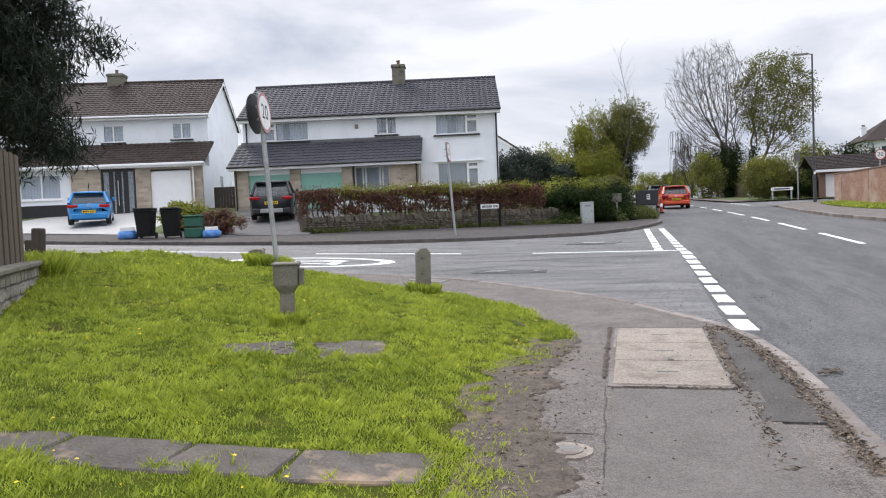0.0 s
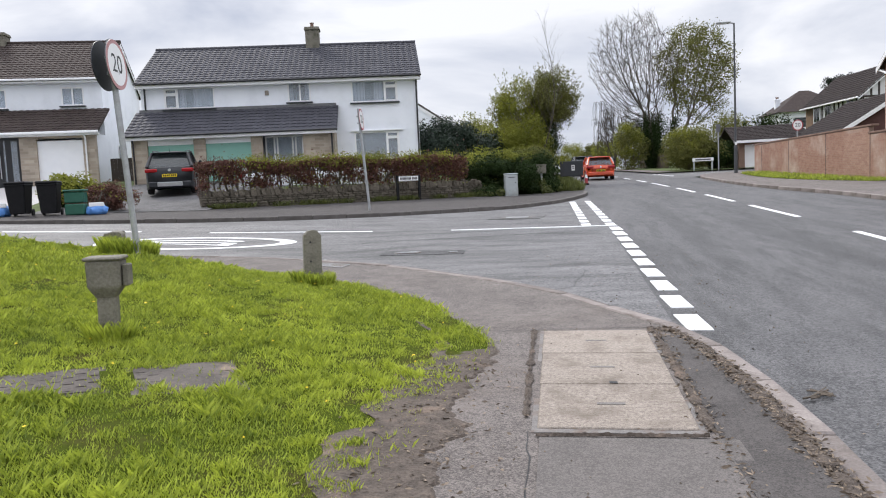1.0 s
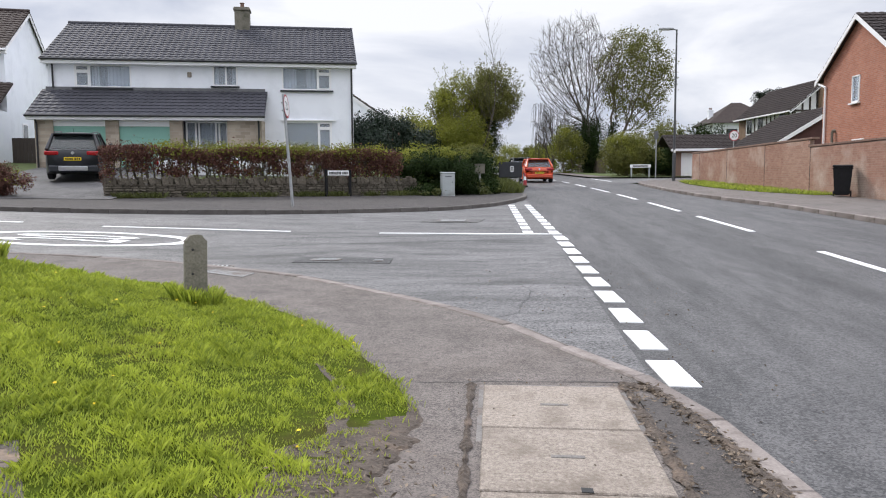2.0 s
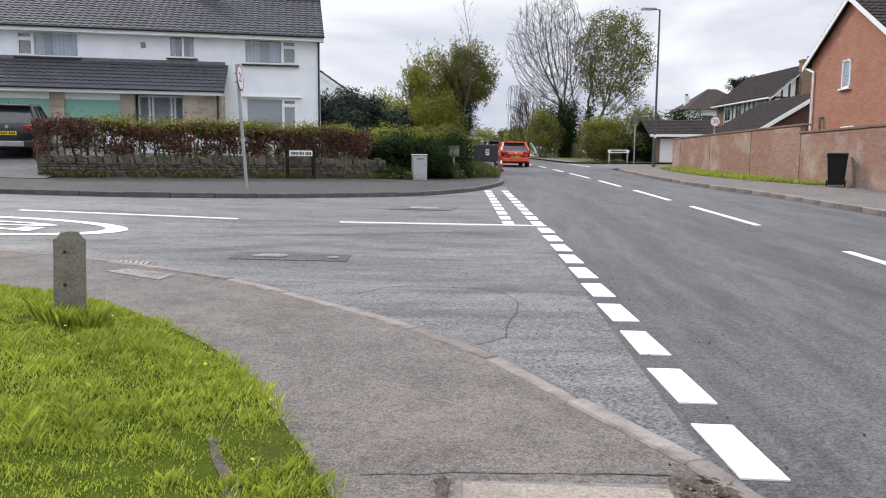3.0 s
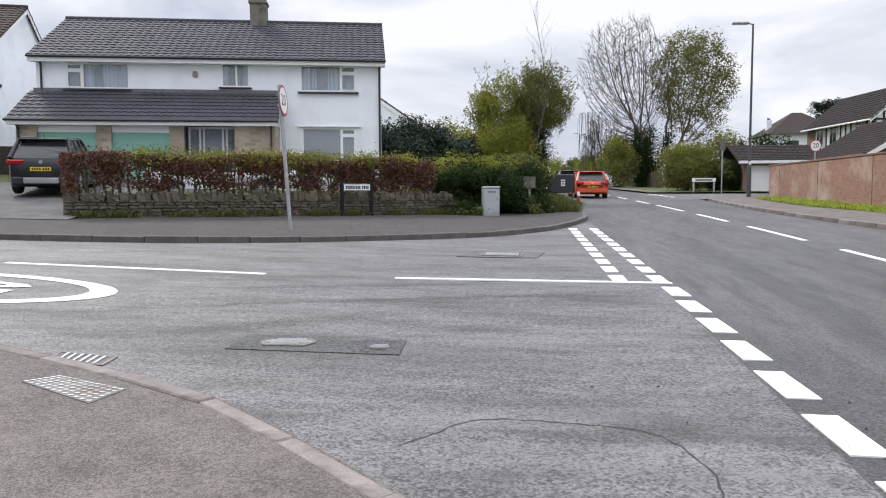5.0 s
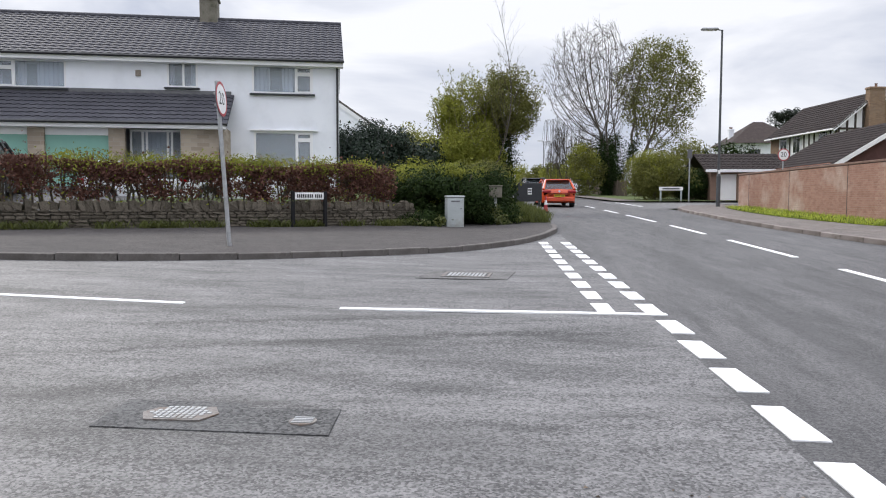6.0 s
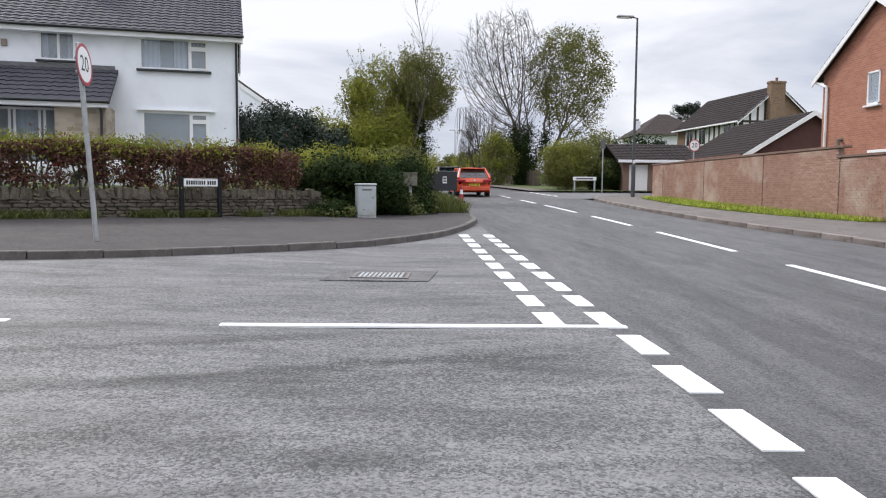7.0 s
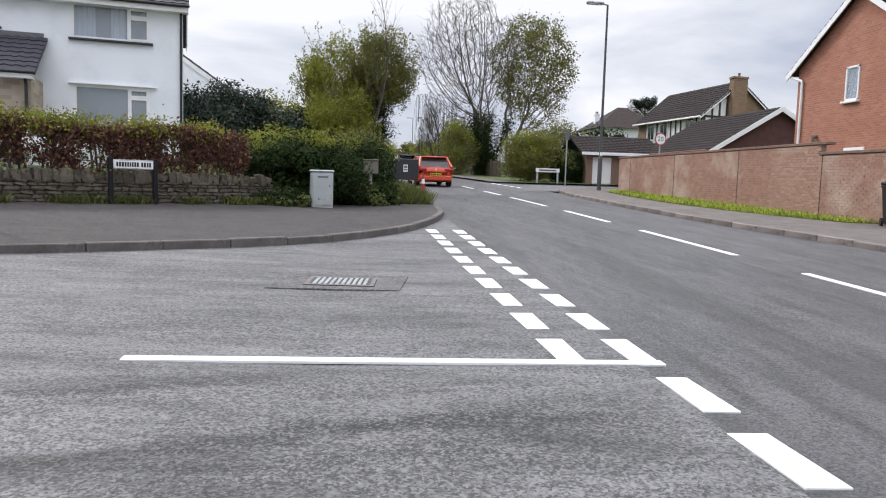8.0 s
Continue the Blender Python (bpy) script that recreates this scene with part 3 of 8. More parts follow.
KERB_MAIN = [(-.06, -8.97), (.08, -9.8), (.16, -10.5), (.22, -11.3), (.25, -12.9), (.22, -20), (.2, -45)]
pave_out = NEAR_KERB[3:] + KERB_MAIN[1:]
pave_in = [(-13, -4.0), (-9, -4.6), (-6.2, -5.2), (-4.63, -5.85), (-4.06, -6.2), (-3.24, -6.95), (-2.54, -7.75), (-1.94, -8.9), (-1.64, -9.5), (-1.6, -10.0), (-1.75, -10.9), (-1.86, -11.8), (-1.8, -12.4), (-1.58, -13.0), (-1.49, -13.5), (-1.8, -45)]


def drop(x, y):
    """How far the pavement top stands above the road: flush at the crossing, a low kerb elsewhere."""
    return .03 + .055 * smooth(-7.5, -11.5, y) + .03 * smooth(-3.0, -6.0, x)


pin = resample(pave_in, 400)
pout = resample(pave_out, 400)
near_pave = part("pavement_near", loft(pout.tolist(), [(x - .25, y - .1) for x, y in pin.tolist()], 220, 14, lambda x, y: land(x, y) + drop(x, y) + .004), M["pave"])
tagged(near_pave, "brownish worn asphalt footway round the corner", "pavement", kind="structure")

outer = [(-9, -45), (-9.5, -20), (-10, -15), (-10.5, -12), (-11, -11), (-11.5, -10), (-12, -9.5), (-12.5, -9), (-13, -8.5), (-14, -8), (-15, -7.5), (-16, -7), (-17, -6.5), (-18, -6), (-19, -5.5), (-20, -5), (-22, -4.4)]
turf = part("grass_verge", loft(TURF_EDGE, outer, 260, 60, turf_z), M["turf"])
tagged(turf, "bright green grass verge sloping up from the footway", "grass", kind="structure")

# far footway, north of the side road, and its verge beside the main road
wall_foot = [(-45, 12.0), (-28, 8.4), (-19.8, 7.0), (-14.5, 5.9), (-12.3, 7.0), (-7.9, 10.15), (-4.3, 12.75), (-2.2, 14.25), (-1.5, 16), (-1.3, 18)]
far_out = FAR_KERB + [(mid_x(14) - 3.72, 14.5), (mid_x(18) - 3.7, 18)]
far_pave = part("pavement_far", loft(far_out, wall_foot, 160, 12, lambda x, y: land(x, y) + .1), M["farpave"])
tagged(far_pave, "brown-grey asphalt footway in front of the stone wall", "pavement", kind="structure")
verge = part("roadside_verge", loft([(mid_x(y) - 3.68, y) for y in (15.3, 18, 24, 36, 50, 80, 150)], [(mid_x(y) - 8.5, y) for y in (15.3, 18, 24, 36, 50, 80, 150)], 60, 10, lambda x, y: land(0, y) + .08 + .06 * max(0, mid_x(y) - 3.7 - x) + .02 * noise.noise((x * 2, y * 2, 3))), M["turf"])
tagged(verge, "unmown green verge under the roadside bushes", "verge", kind="structure")
gardens = part("front_gardens", loft(wall_foot[:8], [(-45, 40), (-35, 40), (-26, 40), (-20, 40), (-14, 40), (-8, 40), (-5, 40), (-3.5, 40)], 60, 30, garden_z), M["garden"])
tagged(gardens, "raised lawn in front of the white houses", "lawn", kind="structure")


def drive_z(x, y):
    return garden_z(x, y) + .014


drive1 = part("driveway", loft([(-17.6, 5.2), (-18.6, 11), (-19.8, 15.9)], [(-11.75, 6.3), (-12.6, 11), (-10.9, 18.2)], 24, 10, drive_z), M["drive"])
tagged(drive1, "dark grey tarmac drive rising to the garages", "driveway", kind="structure")
drive2 = part("driveway", loft([(-29.5, 8.6), (-30.5, 17)], [(-18.6, 6.6), (-23.2, 17.5)], 24, 12, drive_z), M["gravel"])
tagged(drive2, "pale paved forecourt of the further white house", "driveway", kind="structure")

# the other side of the main road
rys = [-45, -10, 0, 7.5, 12, 20, 27, 31]
right_kerb = [(7.0, -45), (7.1, -10), (7.12, 0), (7.1, 7.5), (6.7, 10), (6.45, 13), (6.33, 17), (6.45, 21), (6.65, 26), (7.3, 29.3)]
right_pave = part("pavement_right", loft(right_kerb + [(9.0, 31.6), (13, 32.6)], [(10.6, y) for _, y in right_kerb] + [(11.2, 30.6), (13, 31.6)], 90, 8, lambda x, y: land(0, y) + .1), M["pave"])
tagged(right_pave, "reddish-brown asphalt footway along the brick wall", "pavement", kind="structure")
strip = part("grass_strip", loft([(9.9, 12.3), (8.9, 15), (8.3, 19), (8.5, 24), (9.0, 27.5)], [(11.1, 12.3), (11.05, 15), (10.95, 19), (10.75, 24), (10.6, 29)], 40, 5, lambda x, y: land(0, y) + .106), M["turf"])
tagged(strip, "narrow bright grass strip at the foot of the brick wall", "grass", kind="structure")
far_pave2 = part("pavement_beyond", loft([(mid_x(y) + 3.0, y) for y in (38.2, 60, 90, 140)], [(mid_x(y) + 5.0, y) for y in (38.2, 60, 90, 140)], 40, 3, lambda x, y: land(0, y) + .1), M["pave"])
tagged(far_pave2, "grey footway further along the main road", "pavement", kind="structure")
verge2 = part("verge_right", loft([(mid_x(y) + 4.4, y) for y in (38, 60, 90, 140)], [(x, y) for x, y in ((30, 39.6), (30, 60), (20, 90), (10, 140))], 40, 10, lambda x, y: land(0, y) + .11), M["garden"])
tagged(verge2, "rough grass under the trees beyond the turning", "verge", kind="structure")
close_road = part("side_turning", loft([(mid_x(30) + 1.8, 28.0), (12, 31.2), (26, 33)], [(mid_x(38) + 1.8, 40), (10.5, 39.2), (26, 41)], 24, 6, lambda x, y: land(0, y) + .004), M["side"])
tagged(close_road, "asphalt turning off the main road", "road", kind="structure")


# ---- kerb stones ----
def kerbs(name, line, length, width, lift, material, label, down=.3):
    """A row of separate kerb stones along a line in plan; lift gives the top above the road."""
    p = resample(line, 600)
    seg = np.r_[0, np.cumsum(np.linalg.norm(np.diff(p, axis=0), axis=1))]
    holder = tagged(new(name), label, "kerb", kind="structure")
    count = int(seg[-1] / length)
    shapes = []
    for v in range(4):
        bm = boxes((-.5, -width / 2, -down, .5, width / 2, 0), bev=.012)
        for w in bm.verts:
            w.co += Vector((0, noise.noise(w.co * 3 + Vector((v * 9, 0, 0))) * .006, noise.noise(w.co * 2 + Vector((0, v * 7, 0))) * .006))
        me = bpy.data.meshes.new("kerb_stone")
        bm.to_mesh(me)
        bm.free()
        me.materials.append(material)
        shapes.append(me)
    for i in range(count):
        a, b = i * length + .003, (i + 1) * length - .003
        pa = [float(np.interp(a, seg, p[:, k])) for k in (0, 1)]
        pb = [float(np.interp(b, seg, p[:, k])) for k in (0, 1)]
        za, zb = land(*pa) + lift(*pa), land(*pb) + lift(*pb)
        d = Vector((pb[0] - pa[0], pb[1] - pa[1], zb - za))
        ob = new("kerb_stone", shapes[i % 4])
        rot = d.to_track_quat('X', 'Z').to_matrix().to_4x4()
        jig = random.uniform(-.012, .008)
        ob.matrix_world = Matrix.Translation(((pa[0] + pb[0]) / 2, (pa[1] + pb[1]) / 2, (za + zb) / 2 + jig)) @ rot @ Matrix.Diagonal((d.length, 1, 1, 1))
        ob.parent = holder


kerbs("kerb_near", [(x - .05, y - .05) for x, y in NEAR_KERB[3:]] + KERB_MAIN[1:5] + [(.22, -18)], .9, .125, lambda x, y: drop(x, y) + .012, M["kerb"], "pale worn kerb stones curving round the corner")
kerbs("kerb_far", [(x, y + .03) for x, y in FAR_KERB[1:]] + [(mid_x(15) - 3.72, 15)], .9, .14, lambda x, y: .11, M["kerbdark"], "dark brown kerb stones below the far footway")
kerbs("kerb_right", [(x, y) for x, y in right_kerb[1:]] + [(9.0, 31.6), (12.5, 32.5)], .9, .14, lambda x, y: land(0, y) - land(x, y) + .11, M["kerb"], "low concrete kerb on the far side of the main road")


# ---- road markings, each a thin raised film of paint ----
def film_of_paint(name, outline, parent, lift=.006, zfun=land):
    vs = [(x, y, zfun(x, y) + lift) for x, y in outline] + [(x, y, zfun(x, y) - .01) for x, y in outline]
    n = len(outline)
    fs = [tuple(range(n))] + [(i, i + n, (i + 1) % n + n, (i + 1) % n) for i in range(n)]
    bm = bmesh.new()
    bv = [bm.verts.new(v) for v in vs]
    for f in fs:
        bm.faces.new([bv[i] for i in f])
    bmesh.ops.recalc_face_normals(bm, faces=bm.faces)
    return part(name, bm, M["paint"], parent)


edge_line = tagged(new("edge_marking"), "broken white line across the mouth of the side road", "road marking", kind="structure")
for k in range(10):
    y = -.936 * k + .04
    film_of_paint("dash", [(0 + random.uniform(-.01, .01), y), (.2, y - .01), (.2 + .03, y - .63), (.02, y - .62)], edge_line, .005)
give_way = tagged(new("give_way_marking"), "double row of broken white give-way lines", "road marking", kind="structure")
for row, x0 in ((0, -.52), (1, -.02)):
    for k in range(10):
        y = 1.02 + .93 * k
        slide = -.022 * y * .5
        if y < 9.6:
            film_of_paint("dash", [(x0 + slide, y), (x0 + .2 + slide, y), (x0 + .2 + slide, y - .6 if k else .36), (x0 + .02 + slide, y - .6 if k else .36)], give_way, .005)
centre_mark = tagged(new("side_road_centre_line"), "thin white centre line dividing the side road", "road marking", kind="structure")
film_of_paint("line", [(-3.3, .42), (.19, .42), (.19, .32), (-3.3, .32)], centre_mark, .0065)
for a, b in (((-8.95, .62), (-5.05, .38)), ((-14.9, 1.4), (-10.9, 1.02)), ((-21, 1.2), (-16.5, 1.2)), ((-27, 2.0), (-22.5, 1.4))):
    film_of_paint("line", [(a[0], a[1] + .05), (b[0], b[1] + .05), (b[0], b[1] - .05), (a[0], a[1] - .05)], centre_mark, .0065)
main_mark = tagged(new("main_road_centre_line"), "broken white centre line of the main road", "road marking", kind="structure")
for a, b in ((-27.5, -23.5), (-19.5, -15.5), (-12.5, -9), (-5.5, -2.2), (.8, 4.6), (6.4, 10.25), (12.2, 15.7), (17.7, 22.3), (24, 27.0), (29.5, 32), (35, 38), (41, 44), (47, 50), (54, 57), (62, 65), (71, 74), (82, 86), (96, 100)):
    n = 5
    side_a = [(mid_x(a + (b - a) * i / n) - .06, a + (b - a) * i / n) for i in range(n + 1)]
    side_b = [(x + .12, y) for x, y in side_a][::-1]
    film_of_paint("line", side_a + side_b, main_mark, .004, lambda x, y: land(0, y))
turn_mark = tagged(new("turning_marking"), "white give-way lines at the turning", "road marking", kind="structure")
for k in range(5):
    y = 31.8 + k * 1.3
    film_of_paint("dash", [(mid_x(y) + 2.75, y), (mid_x(y) + 2.95, y), (mid_x(y) + 2.95, y + .7), (mid_x(y) + 2.75, y + .7)], turn_mark, .01, lambda x, y: land(0, y))

# painted speed roundel, stretched along the side road
roundel = tagged(new("speed_roundel"), "large white painted oval with the number 20 on the side road", "road marking", kind="structure")
RC = Matrix.Translation((-8.52, -1.08, 0)) @ Matrix.Rotation(radians(173), 4, 'Z')


def oval(a, b, n=48):
    return [(a * math.cos(2 * math.pi * i / n), b * math.sin(2 * math.pi * i / n)) for i in range(n)]


bm = bmesh.new()
ro, ri = ([bm.verts.new((RC @ Vector((x, y, 0))).to_tuple()) for x, y in oval(a, b)] for a, b in ((2.35, .85), (2.0, .7)))
for i in range(48):
    bm.faces.new((ro[i], ro[(i + 1) % 48], ri[(i + 1) % 48], ri[i]))
for v in bm.verts:
    v.co.z = land(v.co.x, v.co.y) + .007
part("ring", bm, M["paint"], roundel)


def letters(name, text, size, m, material, parent, depth=.001, stretch=(1, 1), drape=None):
    cu = bpy.data.curves.new(name, 'FONT')
    cu.body, cu.size, cu.align_x, cu.align_y, cu.extrude, cu.resolution_u = text, size, 'CENTER', 'CENTER', depth, 3
    tmp = new(name, cu)
    me = bpy.data.meshes.new_from_object(tmp.evaluated_get(bpy.context.evaluated_depsgraph_get()))
    bpy.data.objects.remove(tmp)
    me.transform(m @ Matrix.Diagonal((stretch[0], stretch[1], 1, 1)))
    if drape:
        for v in me.vertices:
            v.co.z = land(v.co.x, v.co.y) + drape
    me.materials.clear()
    me.materials.append(material)
    ob = new(name, me)
    ob.parent = parent
    return ob


letters("numeral", "20", 1.0, RC @ Matrix.Rotation(radians(-90), 4, 'Z'), M["paint"], roundel, 0, (.85, 3.6), .009)


# ---- houses ----
def wall_boxes(x0, x1, z0, z1, y0, y1, holes):
    """A wall slab with openings right through it."""
    xs = sorted({x0, x1, *(v for h in holes for v in h[:2])})
    zs = sorted({z0, z1, *(v for h in holes for v in h[2:])})
    bm = bmesh.new()
    nx, nz = len(xs) - 1, len(zs) - 1
    solid = {(i, j) for i in range(nx) for j in range(nz) if not any(h[0] <= (xs[i] + xs[i + 1]) / 2 <= h[1] and h[2] <= (zs[j] + zs[j + 1]) / 2 <= h[3] for h in holes)}
    made = {}

    def v(i, j, k):
        if (i, j, k) not in made:
            made[i, j, k] = bm.verts.new((xs[i], (y0, y1)[k], zs[j]))
        return made[i, j, k]

    for i, j in solid:
        bm.faces.new((v(i, j, 0), v(i + 1, j, 0), v(i + 1, j + 1, 0), v(i, j + 1, 0)))
        bm.faces.new((v(i, j + 1, 1), v(i + 1, j + 1, 1), v(i + 1, j, 1), v(i, j, 1)))
        for di, dj, a, b in ((-1, 0, (i, j), (i, j + 1)), (1, 0, (i + 1, j + 1), (i + 1, j)), (0, -1, (i + 1, j), (i, j)), (0, 1, (i, j + 1), (i + 1, j + 1))):
            if (i + di, j + dj) not in solid:
                bm.faces.new((v(*a, 0), v(*b, 0), v(*b, 1), v(*a, 1)))
    bmesh.ops.recalc_face_normals(bm, faces=bm.faces)
    return bm


def window(parent, x0, x1, z0, z1, y, bars=(), transom=None, curtain=None, sill=True, frame_mat="upvc", name="window"):
    """A framed window in the plane y: bars are upright mullions; transom: (from x, to x, height)."""
    w = .07
    lights = []
    stops = [x0, *bars, x1]
    for k, (a, b) in enumerate(zip(stops, stops[1:])):
        a, b = a + (w if k == 0 else w / 2), b - (w if k == len(bars) else w / 2)
        if transom and transom[0] - .01 <= (a + b) / 2 <= transom[1] + .01:
            lights += [(a, b, z0 + w, transom[2] - w / 2), (a, b, transom[2] + w / 2, z1 - w)]
        else:
            lights.append((a, b, z0 + w, z1 - w))
    bm = wall_boxes(x0, x1, z0, z1, y - .02, y + .05, lights)
    win = part(name, bm, M[frame_mat], parent, "white plastic framed window" if frame_mat == "upvc" else "dark framed glazing")
    if transom:
        for a, b, lo, hi in lights[-2:] if transom[1] > x1 - .05 else lights[:2]:
            part("sash", wall_boxes(a - .02, b + .02, lo - .02, hi + .02, y - .036, y - .021, [(a + .035, b - .035, lo + .035, hi - .035)]), M[frame_mat], win)
    edges = [x0, *bars, x1]
    for a, b in zip(edges, edges[1:]):
        part("pane", boxes((a + .03, y + .012, z0 + .03, b - .03, y + .02, z1 - .03)), M["pane"], win).visible_shadow = False
    if sill:
        part("sill", boxes((x0 - .08, y - .16, z0 - .07, x1 + .08, y + .02, z0 - .004), bev=.01), M["slate" if sill == 2 else "upvc"], win)
    if curtain:
        for a, b in curtain:
            bm = bmesh.new()
            n = max(6, int((b - a) / .05))
            lo = [bm.verts.new((a + (b - a) * i / n, y + .16 + .025 * math.sin(i * 2.1), z0 + .02)) for i in range(n + 1)]
            hi = [bm.verts.new((v.co.x, v.co.y, z1 - .02)) for v in lo]
            for i in range(n):
                bm.faces.new((lo[i], lo[i + 1], hi[i + 1], hi[i]))
            part("curtain", bm, M["curtain"], win)
    return win


def roof_slope(name, x0, x1, y0, z0, y1, z1, material, parent, tile=.3, course=.32):
    """One slope of wavy interlocking tiles, from the eave (y0, z0) up to (y1, z1)."""
    run, rise = y1 - y0, z1 - z0
    length = math.hypot(run, rise)
    rows, cols = max(2, round(length / course)), max(2, round(abs(x1 - x0) / tile))
    up = Vector((0, run / length, rise / length))
    out = Vector((0, -rise / length, run / length))
    if out.z < 0:
        out = -out
    vs, fs = [], []
    prof = ((0, .0), (.25, .022), (.5, .022), (.75, 0), (1, 0))
    tw, tl = (x1 - x0) / cols, length / rows
    for r in range(rows):
        for c in range(cols):
            base = len(vs)
            j = random.uniform(-.0015, .0015)
            for s, lift in ((r * tl - .02, .034 + j), ((r + 1) * tl, .004)):
                for f, h in prof:
                    p = Vector((x0 + (c + f) * tw, y0, z0)) + up * s + out * (h + lift)
                    vs.append(tuple(p))
            for f, h in prof:
                vs.append(tuple(Vector((x0 + (c + f) * tw, y0, z0)) + up * (r * tl - .02) + out * (h - .01)))
            for i in range(4):
                fs.append((base + i, base + i + 1, base + 6 + i, base + 5 + i))
                fs.append((base + 10 + i, base + 11 + i, base + 1 + i, base + i))
    # boarding under the tiles
    b = len(vs)
    for x in (x0, x1):
        for p in (Vector((x, y0, z0)), Vector((x, y1, z1))):
            vs += [tuple(p), tuple(p - out * .09)]
    fs += [(b, b + 4, b + 6, b + 2), (b + 1, b + 3, b + 7, b + 5), (b, b + 1, b + 5, b + 4), (b, b + 2, b + 3, b + 1), (b + 4, b + 5, b + 7, b + 6)]
    return part(name, (vs, fs), material, parent)


def gable_wall(x0, x1, y0, y1, zb, ze, zt):
    """A gable end: slab between x0 and x1, ridge in the middle of y0..y1."""
    ym = (y0 + y1) / 2
    bm = bmesh.new()
    prof = [(y0, zb), (y1, zb), (y1, ze), (ym, zt), (y0, ze)]
    a, b = [bm.verts.new((x0, y, z)) for y, z in prof], [bm.verts.new((x1, y, z)) for y, z in prof]
    bm.faces.new(a)
    bm.faces.new(b[::-1])
    for i in range(5):
        bm.faces.new((a[i], b[i], b[(i + 1) % 5], a[(i + 1) % 5]))
    bmesh.ops.recalc_face_normals(bm, faces=bm.faces)
    return bm


def rainpipe(x, y, z0, z1, r=.04):
    return pipe(((x, y, z0), (x, y, z1 - .25), r, r), ((x, y, z1 - .25), (x, y - .22, z1), r, r))


def chimney(parent, x0, x1, y0, y1, z0, z1, material, pots=2):
    c = part("chimney", boxes((x0, y0, z0, x1, y1, z1 - .16), (x0 - .05, y0 - .05, z1 - .16, x1 + .05, y1 + .05, z1 - .06), (x0 - .02, y0 - .02, z1 - .06, x1 + .02, y1 + .02, z1), bev=.01), material, parent)
    for i in range(pots):
        x = x0 + (x1 - x0) * (i + 1) / (pots + 1)
        part("pot", pipe(((x, (y0 + y1) / 2, z1), (x, (y0 + y1) / 2, z1 + .22), .1, .085), ((x, (y0 + y1) / 2, z1 + .22), (x, (y0 + y1) / 2, z1 + .26), .115, .115)), M["coping"], c)
    return c


# white house behind the hedge
HB = 1.25
h1 = thing("house", pose(-20.28, 17.67, HB, 0, 0, 12.9), "white house with grey tiled roof and two green garage doors", "house")
Z = lambda z: z - HB
L1, D1 = 13.1, 7.4
holes = [(1.06, 3.42, Z(5.22), Z(6.23)), (6.87, 7.96, Z(5.35), Z(6.31)), (9.9, 12.13, Z(5.21), Z(6.26)), (9.94, 12.11, Z(2.45), Z(3.81))]
part("wall", wall_boxes(0, L1, -.5, Z(6.55), 0, .28, holes), M["render"], h1)
for x0, x1 in ((0, .28), (L1 - .28, L1)):
    part("wall", gable_wall(x0, x1, .28 + .002, D1, -.5, Z(6.6), Z(8.55)), M["render"], h1)
part("wall", boxes((.28, D1 - .28, -.5, L1 - .28, D1, Z(6.55))), M["render"], h1)
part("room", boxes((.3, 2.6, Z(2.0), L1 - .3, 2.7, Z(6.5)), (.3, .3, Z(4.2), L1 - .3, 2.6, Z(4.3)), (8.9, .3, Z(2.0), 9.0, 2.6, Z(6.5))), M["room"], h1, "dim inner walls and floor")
roof_slope("roof", -.18, L1 + .18, -.37, Z(6.43), D1 / 2, Z(8.68), M["tile"], h1)
roof_slope("roof", -.18, L1 + .18, D1 + .37, Z(6.43), D1 / 2, Z(8.68), M["tile"], h1, tile=.6, course=.7)
part("ridge", pipe(((-.18, D1 / 2, Z(8.68)), (L1 + .18, D1 / 2, Z(8.68)), .11, .11), n=10), M["tile"], h1)
part("gutter", boxes((-.2, -.47, Z(6.34), L1 + .2, -.36, Z(6.43)), bev=.03), M["blackpaint"], h1, "black plastic gutter")
part("fascia", boxes((-.16, -.35, Z(6.2), L1 + .16, -.32, Z(6.4)), (-.16, -.32, Z(6.2), L1 + .16, -.002, Z(6.22))), M["upvc"], h1)
for x in (-.16, L1 + .13):
    bm = bmesh.new()
    for s in (-1, 1):
        ends = [(x, D1 / 2 + s * (D1 / 2 + .36), Z(6.4)), (x, D1 / 2, Z(8.62))]
        vs = [bm.verts.new((ends[k][0] + dx, ends[k][1], ends[k][2] + dz)) for k in (0, 1) for dx in (0, .03) for dz in (-.16, .0)]
        for f in ((0, 1, 5, 4), (2, 6, 7, 3), (0, 4, 6, 2), (1, 3, 7, 5)):
            bm.faces.new([vs[i] for i in f])
    part("bargeboard", bm, M["upvc"], h1)
window(h1, *holes[0], .035, (1.06 + .62,), (1.06, 1.68, Z(5.92)), [(1.75, 2.05), (2.4, 3.38)], 2)
window(h1, *holes[1], .035, (7.45,), None, [(6.95, 7.12), (7.7, 7.88)], 2)
window(h1, *holes[2], .035, (11.5,), (11.5, 12.13, Z(5.95)), [(9.95, 10.55), (11.0, 11.4)], 2)
window(h1, *holes[3], .035, (11.5,), (11.5, 12.11, Z(3.5)), None, False)
part("lintel", boxes((9.8, -.1, Z(3.83), 12.3, .02, Z(3.87))), M["upvc"], h1)
part("alarm_box", boxes((5.8, -.07, Z(5.72), 5.98, -.002, Z(5.94)), bev=.012), M["concrete"], h1, "small cream alarm box")
part("downpipe", rainpipe(.2, -.06, Z(5.2), Z(6.4)), M["blackpaint"], h1)
part("downpipe", rainpipe(L1 - .06, -.06, -.3, Z(6.4)), M["blackpaint"], h1)
